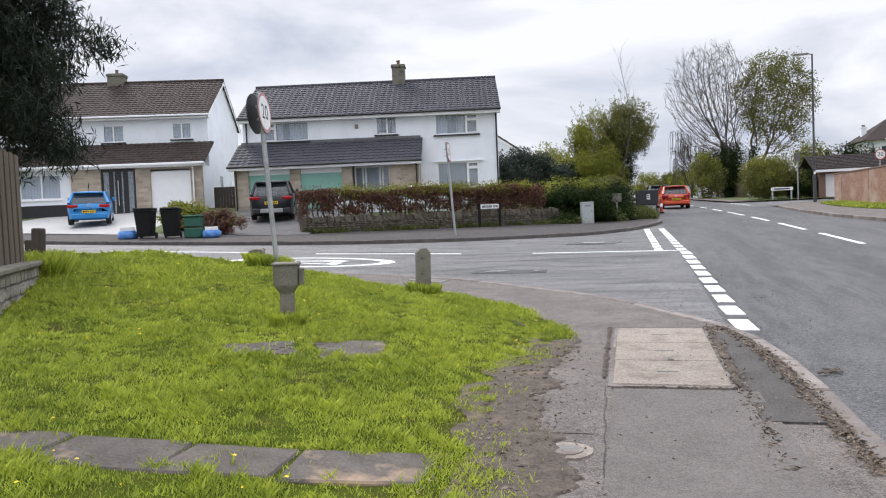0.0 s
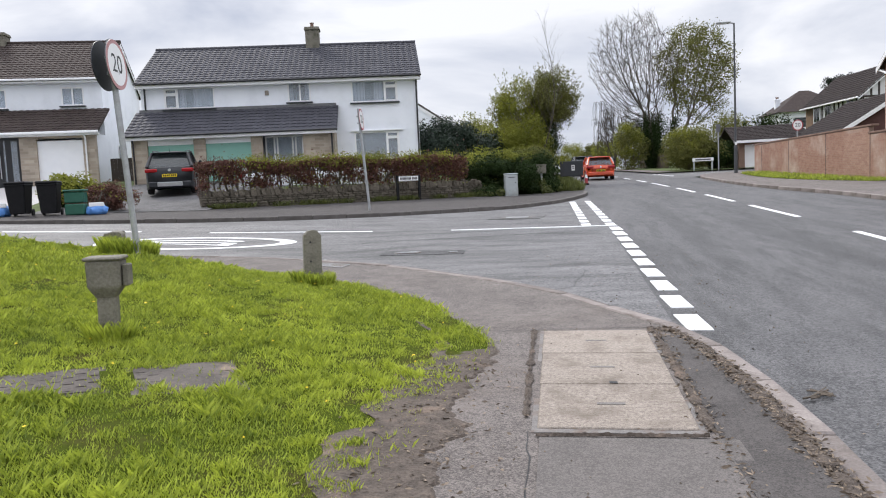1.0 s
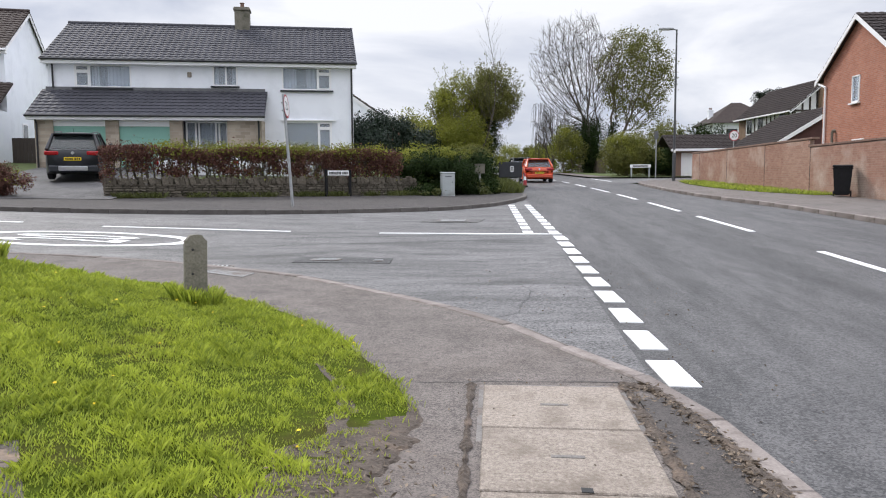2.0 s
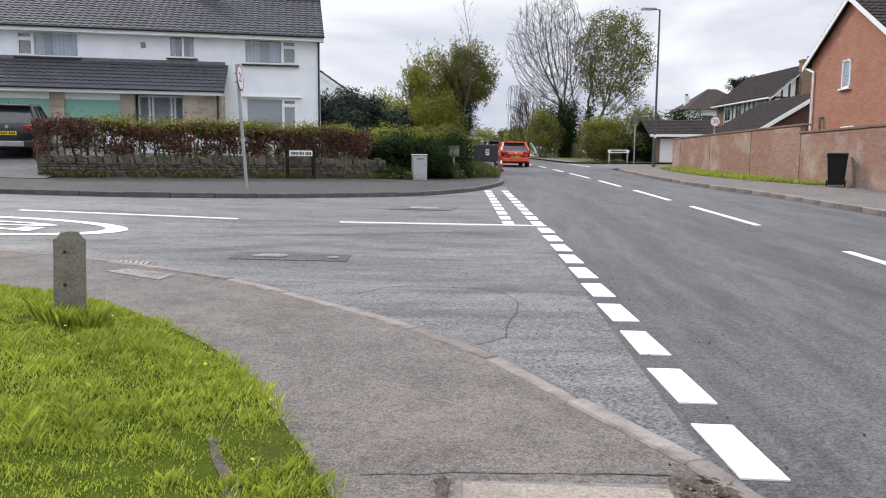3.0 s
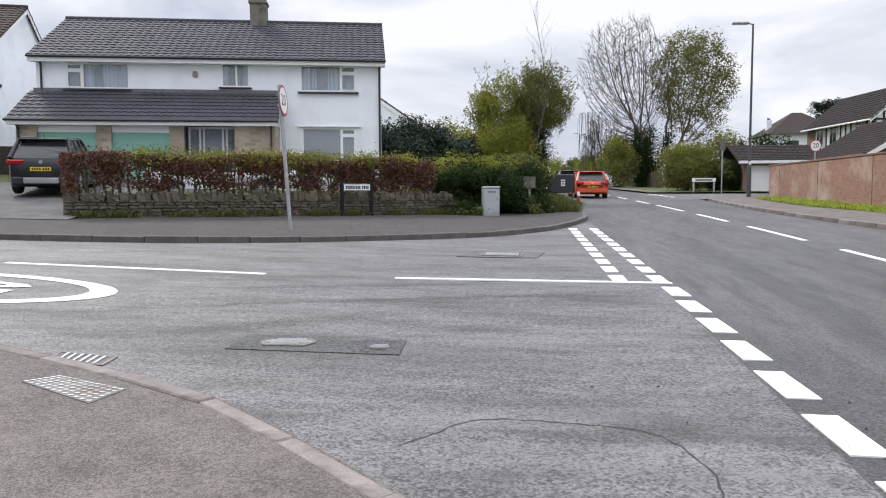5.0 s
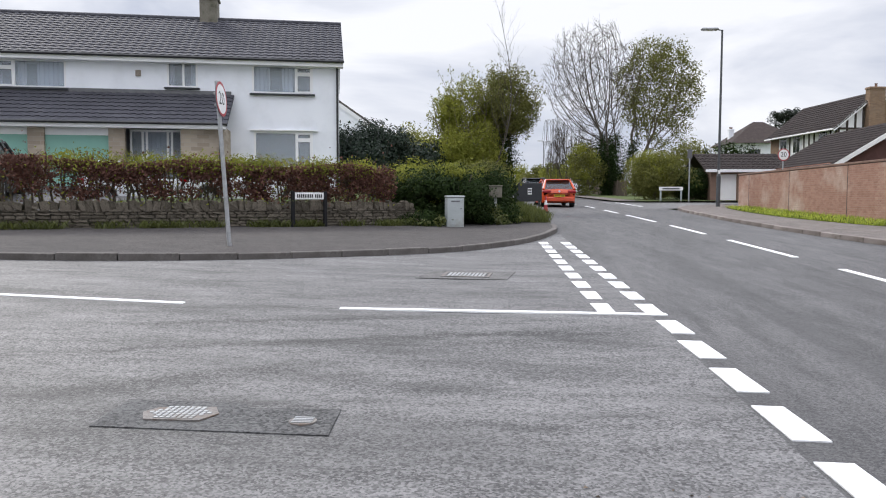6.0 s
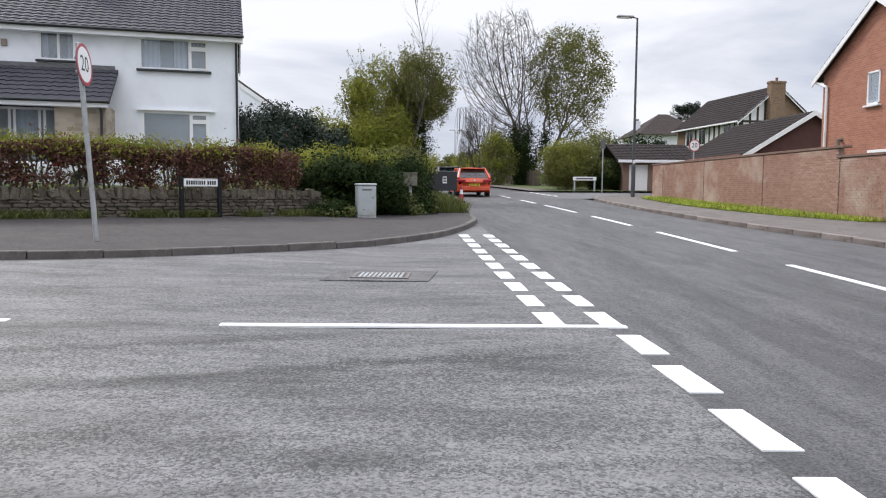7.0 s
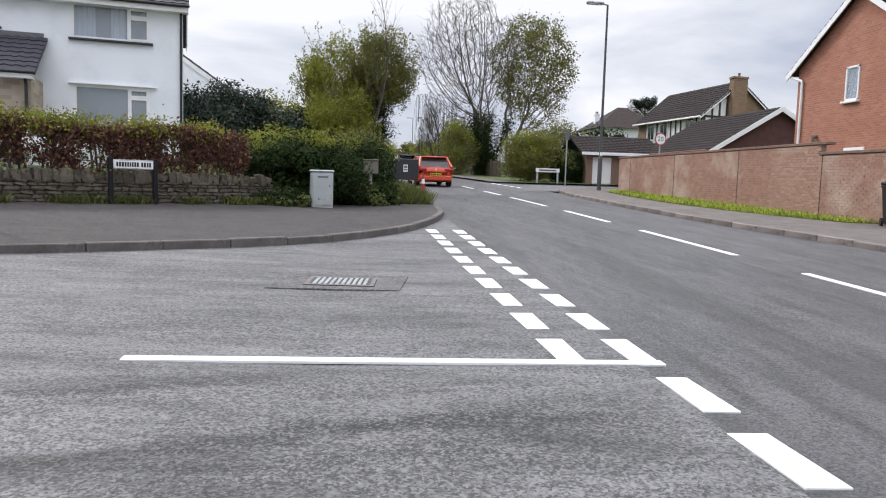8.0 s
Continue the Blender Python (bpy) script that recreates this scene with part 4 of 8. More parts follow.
chimney(h1, 7.55, 8.25, D1 / 2 - .35, D1 / 2 + .35, Z(8.3), Z(9.6), M["post"], 1)
# lean-to with garages and porch
LY = -1.9
part("lean_to_wall", wall_boxes(0, 9.1, -.5, Z(3.78), LY, LY + .22, [(.7, 2.75, -.5, Z(3.72)), (3.27, 5.31, -.5, Z(3.72)), (5.83, 7.66, -.5, Z(3.72))]), M["rubble"], h1, "buff stone piers and front wall")
for x in (0, 8.88):
    part("lean_to_wall", boxes((x, LY + .222, -.5, x + .22, -.002, Z(3.78))), M["rubble"], h1)
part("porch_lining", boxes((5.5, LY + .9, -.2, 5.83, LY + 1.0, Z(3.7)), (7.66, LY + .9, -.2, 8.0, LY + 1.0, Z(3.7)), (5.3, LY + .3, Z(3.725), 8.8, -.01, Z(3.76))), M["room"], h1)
for a, b in ((.7, 2.75), (3.27, 5.31)):
    part("header_panel", boxes((a + .002, LY + .1, Z(3.42), b - .002, LY + .16, Z(3.719)), bev=.004), M["upvc"], h1, "white board over the garage door")
    d = part("garage_door", boxes((a + .002, LY + .12, Z(1.3), b - .002, LY + .16, Z(3.418))), M["green"], h1, "pale green up-and-over garage door")
    for k in range(1, 5):
        z = Z(1.3) + k * .42
        part("rail", boxes((a + .06, LY + .105, z - .012, b - .06, LY + .122, z + .012)), M["green"], d)
    part("handle", boxes(((a + b) / 2 - .07, LY + .07, Z(2.3), (a + b) / 2 + .07, LY + .12, Z(2.34)), bev=.008), M["alloy"], d)
win = window(h1, 5.86, 7.62, Z(1.45), Z(3.68), LY + .6, (6.28, 6.42, 7.12, 7.26), None, [(6.45, 7.1)], False)
roof_slope("lean_to_roof", -.25, 9.25, LY - .32, Z(3.84), -.003, Z(5.12), M["tile"], h1)
part("flashing", boxes((-.1, -.06, Z(5.1), 9.15, -.003, Z(5.24))), M["signback"], h1)
part("gutter", boxes((-.27, LY - .43, Z(3.78), 9.27, LY - .32, Z(3.87)), bev=.03), M["blackpaint"], h1)
part("fascia", boxes((-.2, LY - .31, Z(3.66), 9.2, LY - .28, Z(3.82)), (-.2, LY - .28, Z(3.66), 9.2, LY - .002, Z(3.68))), M["upvc"], h1)
part("downpipe", rainpipe(.1, LY - .06, -.3, Z(3.78)), M["blackpaint"], h1)
part("downpipe", rainpipe(8.98, LY - .06, -.3, Z(3.78)), M["blackpaint"], h1)

# the further white house
HB2 = 2.0
h2 = thing("house", pose(-28.7, 17.6, HB2, 0, 0, 18), "white house with brown tiled roof and black front door", "house")
Z2 = lambda z: z - HB2
holes2 = [(.05, 1.2, Z2(5.78), Z2(6.73)), (3.72, 4.79, Z2(5.85), Z2(6.77))]
part("wall", wall_boxes(-7, 5.65, -1.2, Z2(7.25), 0, .28, holes2), M["render"], h2)
part("wall", gable_wall(5.37, 5.65, .282, 8.0, -1.2, Z2(7.3), Z2(9.6)), M["render"], h2)
part("wall", gable_wall(-7, -6.72, .282, 8.0, -1.2, Z2(7.3), Z2(9.6)), M["render"], h2)
part("wall", boxes((-6.7, 7.7, -1.2, 5.35, 7.98, Z2(7.25))), M["render"], h2)
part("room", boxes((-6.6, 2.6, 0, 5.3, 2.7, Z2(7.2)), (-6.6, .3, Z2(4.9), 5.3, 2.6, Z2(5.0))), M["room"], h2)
roof_slope("roof", -7.2, 5.8, -.37, Z2(7.17), 4.0, Z2(9.72), M["browntile"], h2)
roof_slope("roof", -7.2, 5.8, 8.37, Z2(7.17), 4.0, Z2(9.72), M["browntile"], h2, tile=.6, course=.7)
part("ridge", pipe(((-7.2, 4, Z2(9.72)), (5.8, 4, Z2(9.72)), .11, .11), n=10), M["browntile"], h2)
part("gutter", boxes((-7.2, -.47, Z2(7.06), 5.85, -.36, Z2(7.16)), (-7.2, -.35, Z2(6.95), 5.8, -.01, Z2(7.05)), bev=.02), M["upvc"], h2)
for x in (5.76,):
    bm = bmesh.new()
    for s in (-1, 1):
        ends = [(x, 4 + s * 4.36, Z2(7.15)), (x, 4, Z2(9.66))]
        vs = [bm.verts.new((e[0] + dx, e[1], e[2] + dz)) for e in ends for dx in (0, .04) for dz in (-.2, 0)]
        for f in ((0, 1, 5, 4), (2, 6, 7, 3), (0, 4, 6, 2), (1, 3, 7, 5)):
            bm.faces.new([vs[i] for i in f])
    part("bargeboard", bm, M["upvc"], h2)
window(h2, *holes2[0], .035, (.62,), None, [(.1, .55), (.65, 1.15)], 2)
window(h2, *holes2[1], .035, (4.25,), None, [(3.77, 4.2), (4.3, 4.75)], 2)
chimney(h2, -.85, .05, 3.6, 4.4, Z2(9.2), Z2(10.25), M["post"], 1)
LY2 = -2.1
part("lean_to_wall", wall_boxes(-.9, 5.75, -1.2, Z2(4.3), LY2, LY2 + .22, [(.6, 2.35, -1.2, Z2(4.2)), (3.1, 5.15, -1.2, Z2(4.1))]), M["rubble"], h2, "buff stone front")
part("lean_to_wall", boxes((5.53, LY2 + .222, -1.2, 5.75, -.002, Z2(4.3))), M["render"], h2)
part("porch_wall", wall_boxes(-7, -.9, -1.2, Z2(4.3), LY2 + .2, LY2 + .4, [(-3.6, -1.5, Z2(2.75), Z2(4.05))]), M["render"], h2)
window(h2, -3.6, -1.5, Z2(2.75), Z2(4.05), LY2 + .3, (-2.5,), None, [(-3.5, -2.6), (-2.4, -1.6)], True)
part("plinth", boxes((-6.9, LY2 + .14, -1.2, -.95, LY2 + .198, Z2(2.45))), M["blackpaint"], h2)
gd = part("garage_door", boxes((3.102, LY2 + .12, -.4, 5.148, LY2 + .16, Z2(4.0))), M["upvc"], h2, "white garage door")
for k in range(1, 8):
    part("rail", boxes((3.16, LY2 + .108, -.3 + k * .28, 5.1, LY2 + .122, -.285 + k * .28)), M["upvc"], gd)
dr = part("front_door", boxes((.602, LY2 + .1, -.4, 2.348, LY2 + .16, Z2(4.19))), M["blackpaint"], h2, "black front door with slim glazed strips")
for a, b in ((.72, .98), (1.22, 1.3), (1.62, 1.7), (1.96, 2.22)):
    part("pane", boxes((a, LY2 + .085, -.1, b, LY2 + .103, Z2(4.05))), M["pane"], dr)
part("handle", pipe(((1.45, LY2 + .05, .3), (1.45, LY2 + .05, 1.6), .02, .02)), M["alloy"], dr)
part("step", boxes((.3, LY2 - .6, -.6, 2.7, LY2 - .002, -.25), bev=.02), M["post"], h2)
roof_slope("lean_to_roof", -7.0, 5.95, LY2 - .3, Z2(4.38), -.003, Z2(5.68), M["browntile"], h2)
part("gutter", boxes((-7.0, LY2 - .42, Z2(4.28), 5.97, LY2 - .3, Z2(4.4)), (-7, LY2 - .29, Z2(4.2), 5.95, LY2 - .005, Z2(4.32)), bev=.02), M["upvc"], h2)
part("downpipe", rainpipe(5.3, LY2 - .06, -.6, Z2(4.3)), M["upvc"], h2)
part("gable_window", boxes((5.655, 5.2, Z2(3.3), 5.69, 5.6, Z2(3.8)), bev=.01), M["upvc"], h2)
gw = part("gable_window", boxes((5.655, 2.2, Z2(2.9), 5.69, 3.0, Z2(4.0)), bev=.01), M["upvc"], h2, "small white framed side window")
part("pane", boxes((5.692, 2.27, Z2(2.97), 5.70, 2.93, Z2(3.93))), M["carglass"], gw)

# house behind, of which a white gable shows
h5 = thing("house", pose(-17.5, 34, 2.0), "white gabled house half hidden behind the nearer one", "house")
bm = gable_wall(0, .3, 0, 9, -1, 3.4, 6.5)
bm.transform(Matrix.Rotation(radians(90), 4, 'Z') @ Matrix.Translation((0, -9, 0)))
part("wall", bm, M["render"], h5)
for s in (0, 1):
    ob = roof_slope("roof", 0, 9, -.4, 3.2, 4.5, 6.6, M["browntile"], h5, tile=.6, course=.6)
    ob.matrix_local = (Matrix.Translation((9, 0, 0)) @ Matrix.Rotation(radians(90), 4, 'Z')) if s else (Matrix.Translation((0, 9, 0)) @ Matrix.Rotation(radians(-90), 4, 'Z'))
bm = bmesh.new()
for a, b in (((-.4, 3.15), (4.5, 6.55)), ((9.4, 3.15), (4.5, 6.55))):
    vs = [bm.verts.new((p[0], dy, p[1] + dz)) for p in (a, b) for dy in (-.06, -.01) for dz in (-.2, .05)]
    for f in ((0, 1, 5, 4), (2, 6, 7, 3), (0, 4, 6, 2), (1, 3, 7, 5)):
        bm.faces.new([vs[i] for i in f])
part("bargeboard", bm, M["upvc"], h5)

# red-brick house behind the garden wall: its gable faces the main road
h6 = thing("house", pose(13.98, 14.99, .5), "red brick house with white bargeboards and a slim gable window", "house")
W6, E6, T6 = 6.6, 5.18, 7.2
bm = bmesh.new()
prof = [(0, -.3), (W6, -.3), (W6, E6), (W6 / 2, T6), (0, E6)]
hole = (3.2, 3.88, 3.68, 4.8)
part("wall", wall_boxes(0, W6, -.3, E6 - .12, 0, .3, [(W6 - hole[1], W6 - hole[0], hole[2], hole[3])]), M["redbrick"], h6).matrix_local = Matrix.Translation((0, W6, 0)) @ Matrix.Rotation(radians(-90), 4, 'Z')
a, b = [bm.verts.new((0, y, z)) for y, z in ((0, E6 - .12), (W6, E6 - .12), (W6, E6), (W6 / 2, T6), (0, E6))], [bm.verts.new((.3, y, z)) for y, z in ((0, E6 - .12), (W6, E6 - .12), (W6, E6), (W6 / 2, T6), (0, E6))]
bm.faces.new(a), bm.faces.new(b)
for i in range(5):
    bm.faces.new((a[i], b[i], b[(i + 1) % 5], a[(i + 1) % 5]))
bmesh.ops.recalc_face_normals(bm, faces=bm.faces)
part("gable", bm, M["redbrick"], h6)
for y in (W6 - .3, 0):
    part("wall", boxes((.302, y, -.3, 10, y + .3, E6)), M["redbrick"], h6)
part("room", boxes((1.2, .4, 0, 1.3, W6 - .4, E6)), M["room"], h6)
for s in (0, 1):
    ob = roof_slope("roof", -.25, 10, -.35, E6 - .22, W6 / 2, T6 + .08, M["darktile"], h6)
    if s:
        ob.matrix_local = Matrix.Translation((0, W6, 0)) @ Matrix.Diagonal((1, -1, 1, 1))
bm = bmesh.new()
for p, q in (((-.38, E6 - .26), (W6 / 2, T6 + .04)), ((W6 + .38, E6 - .26), (W6 / 2, T6 + .04))):
    vs = [bm.verts.new((dx, e[0], e[1] + dz)) for e in (p, q) for dx in (-.26, -.22) for dz in (-.2, .02)]
    for f in ((0, 1, 5, 4), (2, 6, 7, 3), (0, 4, 6, 2), (1, 3, 7, 5)):
        bm.faces.new([vs[i] for i in f])
part("bargeboard", bm, M["upvc"], h6)
gwin = part("window", boxes((-.03, hole[0], hole[2], .05, hole[0] + .07, hole[3]), (-.03, hole[1] - .07, hole[2], .05, hole[1], hole[3]), (-.03, hole[0], hole[2], .05, hole[1], hole[2] + .07), (-.03, hole[0], hole[3] - .07, .05, hole[1], hole[3]), bev=.008), M["upvc"], h6, "slim white framed window")
part("pane", boxes((.0, hole[0] + .05, hole[2] + .05, .01, hole[1] - .05, hole[3] - .05)), M["pane"], gwin)
part("sill", boxes((-.12, hole[0] - .08, hole[2] - .07, .0, hole[1] + .08, hole[2] - .004), bev=.01), M["upvc"], gwin)
part("curtain", boxes((.14, hole[0], hole[2], .16, hole[1], hole[3])), M["curtain"], gwin)
part("downpipe", pipe(((-.07, W6 - .35, -.2), (-.07, W6 - .35, E6 - .55), .05, .05), ((-.07, W6 - .35, E6 - .55), (-.2, W6 + .25, E6 - .3), .05, .05)), M["upvc"], h6, "white plastic downpipe")
part("flue", pipe(((-.14, W6 - 1.35, 2.0), (-.14, W6 - 1.35, 2.6), .06, .06), ((-.14, W6 - 1.35, 2.6), (-.02, W6 - 1.35, 2.63), .07, .07)), M["post"], h6)
part("vent_panel", boxes((-.04, W6 - 3.9, 1.98, -.002, W6 - 2.9, 2.16), bev=.005), M["upvc"], h6)

# half-timbered house further along
W7, D7, E7, T7 = 5.6, 10.0, 5.1, 7.5
h7 = thing("house", pose(23.2, 48.5, 1.6, 0, 0, 6.1), "half-timbered house with brown tiled roof and brick chimney", "house")
bm = gable_wall(0, .3, 0, W7, -.5, E7, T7)
bm.transform(Matrix.Rotation(radians(90), 4, 'Z') @ Matrix.Translation((0, -W7, 0)))
part("gable", bm, M["white"], h7)
part("lower_wall", boxes((.0, -.04, -.5, W7, -.004, 3.0), (-.04, 0, -.5, -.004, D7, 3.1)), M["buffbrick"], h7)
for b in ((0, .302, -.5, .3, D7, E7), (W7 - .3, .302, -.5, W7, D7, E7), (.3, D7 - .3, -.5, W7 - .3, D7, E7)):
    part("wall", boxes(b), M["white"], h7)
part("brick_panel", prism([(2.0, 3.05), (W7, 3.05), (W7, E7), (W7 / 2, T7 - .05), (2.0, E7 + .72 * 2.0)], -.035, -.003, Matrix.Rotation(radians(90), 4, 'X') @ Matrix.Diagonal((1, 1, -1, 1))), M["buffbrick"], h7, "buff brick half of the gable beside the chimney")
part("brick_panel", boxes((-.035, 8.6, 3.1, -.003, D7, E7)), M["buffbrick"], h7, "buff brick end bay")
for s in (0, 1):
    ob = roof_slope("roof", -.3, D7 + .2, -.45, E7 - .2, W7 / 2, T7 + .1, M["darktile"], h7)
    ob.matrix_local = (Matrix.Translation((W7, 0, 0)) @ Matrix.Rotation(radians(90), 4, 'Z')) if s else (Matrix.Rotation(radians(90), 4, 'Z') @ Matrix.Diagonal((1, -1, 1, 1)))
chimney(h7, 1.95, 3.1, -.6, -.045, -.3, 7.85, M["buffbrick"], 1)
for x in (.0, .62, 1.22, 1.8):
    part("timber", boxes((x, -.05, 3.05, x + .14, -.006, E7 + x * .85)), M["darkwood"], h7)
part("timber", boxes((.0, -.06, E7 - .25, 1.94, -.004, E7 - .11)), M["darkwood"], h7)
for k in range(12):
    y = .05 + k * .74
    if k not in (2, 7, 10):
        part("timber", boxes((-.06, y, 3.12, -.006, y + .13, E7 - .1)), M["darkwood"], h7)
part("timber", boxes((-.065, 0, 3.1, -.004, 8.6, 3.22)), M["darkwood"], h7)
for y in (1.15, 5.0, 7.1):
    w7 = part("window", boxes((-.08, y, 3.45, -.02, y + 1.2, E7 - .2), bev=.01), M["upvc"], h7, "white framed window")
    for j in (0, 1):
        part("pane", boxes((-.095, y + .1 + j * .53, 3.55, -.082, y + .57 + j * .53, E7 - .3)), M["carglass"], w7)
bm = bmesh.new()
for p, q in (((-.45, E7 - .25), (W7 / 2, T7 + .05)), ((W7 + .45, E7 - .25), (W7 / 2, T7 + .05))):
    vs = [bm.verts.new((e[0], dy, e[1] + dz)) for e in (p, q) for dy in (-.3, -.26) for dz in (-.18, .06)]
    for f in ((0, 1, 5, 4), (2, 6, 7, 3), (0, 4, 6, 2), (1, 3, 7, 5)):
        bm.faces.new([vs[i] for i in f])
part("bargeboard", bm, M["upvc"], h7)
part("gutter", boxes((-.55, -.3, E7 - .3, -.44, D7 + .2, E7 - .18), bev=.02), M["upvc"], h7)

# low gabled garage block in front of it
h8 = thing("garage_block", pose(15.5, 31.6, 1.0), "low garage block with dark roof and white bargeboards", "garage")
bm = gable_wall(0, .25, 0, 7.4, -.5, 2.1, 4.3)
bm.transform(Matrix.Rotation(radians(90), 4, 'Z') @ Matrix.Translation((0, -7.4, 0)))
part("gable", bm, M["maroon"], h8)
for x in (0, 7.15):
    part("wall", boxes((x, .252, -.5, x + .25, 9, 2.2)), M["redbrick"], h8)
for s in (0, 1):
    ob = roof_slope("roof", -.3, 9.2, -.4, 1.88, 3.7, 4.4, M["darktile"], h8)
    ob.matrix_local = (Matrix.Translation((7.4, 0, 0)) @ Matrix.Rotation(radians(90), 4, 'Z')) if s else (Matrix.Rotation(radians(90), 4, 'Z') @ Matrix.Diagonal((1, -1, 1, 1)))
bm = bmesh.new()
for p, q in (((-.4, 1.83), (3.7, 4.35)), ((7.8, 1.83), (3.7, 4.35))):
    vs = [bm.verts.new((e[0], dy, e[1] + dz)) for e in (p, q) for dy in (-.31, -.27) for dz in (-.18, .08)]
    for f in ((0, 1, 5, 4), (2, 6, 7, 3), (0, 4, 6, 2), (1, 3, 7, 5)):
        bm.faces.new([vs[i] for i in f])
part("bargeboard", bm, M["upvc"], h8)

# small garage with a white door beside the turning
h9 = thing("garage", pose(11.75, 39.6, 1.15), "small garage with white door under a dark tiled roof", "garage")
part("wall", wall_boxes(0, 4.4, -.3, 2.05, 0, .22, [(.4, 1.6, -.3, 1.75)]), M["coping"], h9)
for x in (0, 4.18):
    part("wall", boxes((x, .222, -.3, x + .22, 5, 2.05)), M["coping"], h9)
g9 = part("garage_door", boxes((.402, .08, -.2, 1.598, .12, 1.748)), M["upvc"], h9, "white ribbed garage door")
for k in range(1, 6):
    part("rail", boxes((.44, .066, -.2 + k * .32, 1.56, .082, -.185 + k * .32)), M["upvc"], g9)
roof_slope("roof", -.4, 4.8, -.35, 2.0, 2.5, 3.15, M["darktile"], h9)
roof_slope("roof", -.4, 4.8, 5.35, 2.0, 2.5, 3.15, M["darktile"], h9)
part("fascia", boxes((-.4, -.42, 1.86, 4.8, -.36, 2.03), bev=.01), M["upvc"], h9)

# hipped-roof house beyond
h10 = thing("house", pose(31.4, 88.85, 2.5), "white house with a brown hipped roof", "house")
part("wall", boxes((-4, -4, -.5, 4, 4, 5.9)), M["render"], h10)
bm = bmesh.new()
b4 = [bm.verts.new(v) for v in ((-4.7, -4.7, 5.75), (4.7, -4.7, 5.75), (4.7, 4.7, 5.75), (-4.7, 4.7, 5.75))]
ap = [bm.verts.new((-.6, 0, 8.7)), bm.verts.new((.6, 0, 8.7))]
for f in ((b4[0], b4[1], ap[1], ap[0]), (b4[1], b4[2], ap[1]), (b4[2], b4[3], ap[0], ap[1]), (b4[3], b4[0], ap[0]), (b4[3], b4[2], b4[1], b4[0])):
    bm.faces.new(f)
part("roof", bm, M["browntile"], h10)
chimney(h10, -3.6, -3.0, -.3, .3, 5.5, 7.8, M["render"], 2)
for x in (-2.5, .6):
    w10 = part("window", boxes((x, -4.06, 3.7, x + 1.6, -4.003, 5.1), bev=.01), M["upvc"], h10)
    part("pane", boxes((x + .1, -4.075, 3.8, x + 1.5, -4.062, 5.0)), M["carglass"], w10)
# two more roofs at the end of the road
for x, y, w, lab in ((12.4, 270, 7, "far pale house with a dark roof"), (-19, 120, 8, "far white house behind trees")):
    hh = thing("house", pose(x, y, land(0, y), 0, 0, 10), lab, "house")
    part("wall", boxes((-w / 2, -3, -.5, w / 2, 3, 5)), M["render"], hh)
    for s in (0, 1):
        ob = roof_slope("roof", -w / 2 - .3, w / 2 + .3, -3.4, 4.9, 0, 7.4, M["darktile"], hh, tile=1.2, course=1.2)
        if s:
            ob.matrix_local = Matrix.Diagonal((1, -1, 1, 1))


# ---- street furniture ----
def speed_sign(name, at, lean, height, label, size=.3, face_turn=0, z_sign=None, rim="red"):
    """A pole with a round speed sign; lean in degrees (about x, y)."""
    t = thing(name, at, label, "road sign")
    pole = part("pole", pipe(((0, 0, -.3), (0, 0, height), .038, .038), ((0, 0, height), (0, 0, height + .015), .042, .03), n=14), M["galv"], t, "grey galvanised steel pole")
    shaded(pole)
    zs = z_sign or height - size
    R = Matrix.Rotation(radians(face_turn), 4, 'Z')
    ring = [(size * math.cos(2 * math.pi * i / 40), size * math.sin(2 * math.pi * i / 40)) for i in range(40)]
    stand = Matrix.Translation((0, 0, zs)) @ R @ Matrix.Translation((0, -.055, 0)) @ Matrix.Rotation(radians(90), 4, 'X')
    part("backing", prism(ring, -.006, .006, stand), M["signback"], t, "grey back of the round plate")
    part("border", prism(ring, .0062, .008, stand), M[rim], t, "red rim")
    part("face", prism([(x * .84, y * .84) for x, y in ring], .0082, .0095, stand), M["white"], t)
    letters("numeral", "20", size * 1.05, stand @ Matrix.Translation((0, 0, .0102)), M["ink"], t, .0004)
    for zb in (zs - .12, zs + .08):
        part("bracket", boxes((-.06, -.05, zb, .06, .05, zb + .04), bev=.006), M["galv"], t)
    return t


speed_sign("speed_sign", pose(-6.35, -6.7, .26, 0, -3.4, 0), 0, 2.75, "leaning steel pole with a 20 speed limit roundel, in grass", .31, 100, None, "fadedred")
speed_sign("speed_sign", pose(-6.38, 5.5, .44, 0, -3.6, 0), 0, 2.88, "leaning steel pole with a 20 speed limit roundel, on footway", .31, 93)
# a second, dark plate back to back on the nearer pole
dark = thing("sign_plate_back", pose(-6.35, -6.7, .26, 0, -3.4, 0), "round dark sign seen from behind on the leaning pole", "road sign")
ring = [(.31 * math.cos(2 * math.pi * i / 40), .31 * math.sin(2 * math.pi * i / 40)) for i in range(40)]
part("plate", prism(ring, -.006, .006, Matrix.Translation((0, 0, 2.44)) @ Matrix.Rotation(radians(100 + 176), 4, 'Z') @ Matrix.Translation((0, -.1, 0)) @ Matrix.Rotation(radians(90), 4, 'X')), M["slate"], dark)

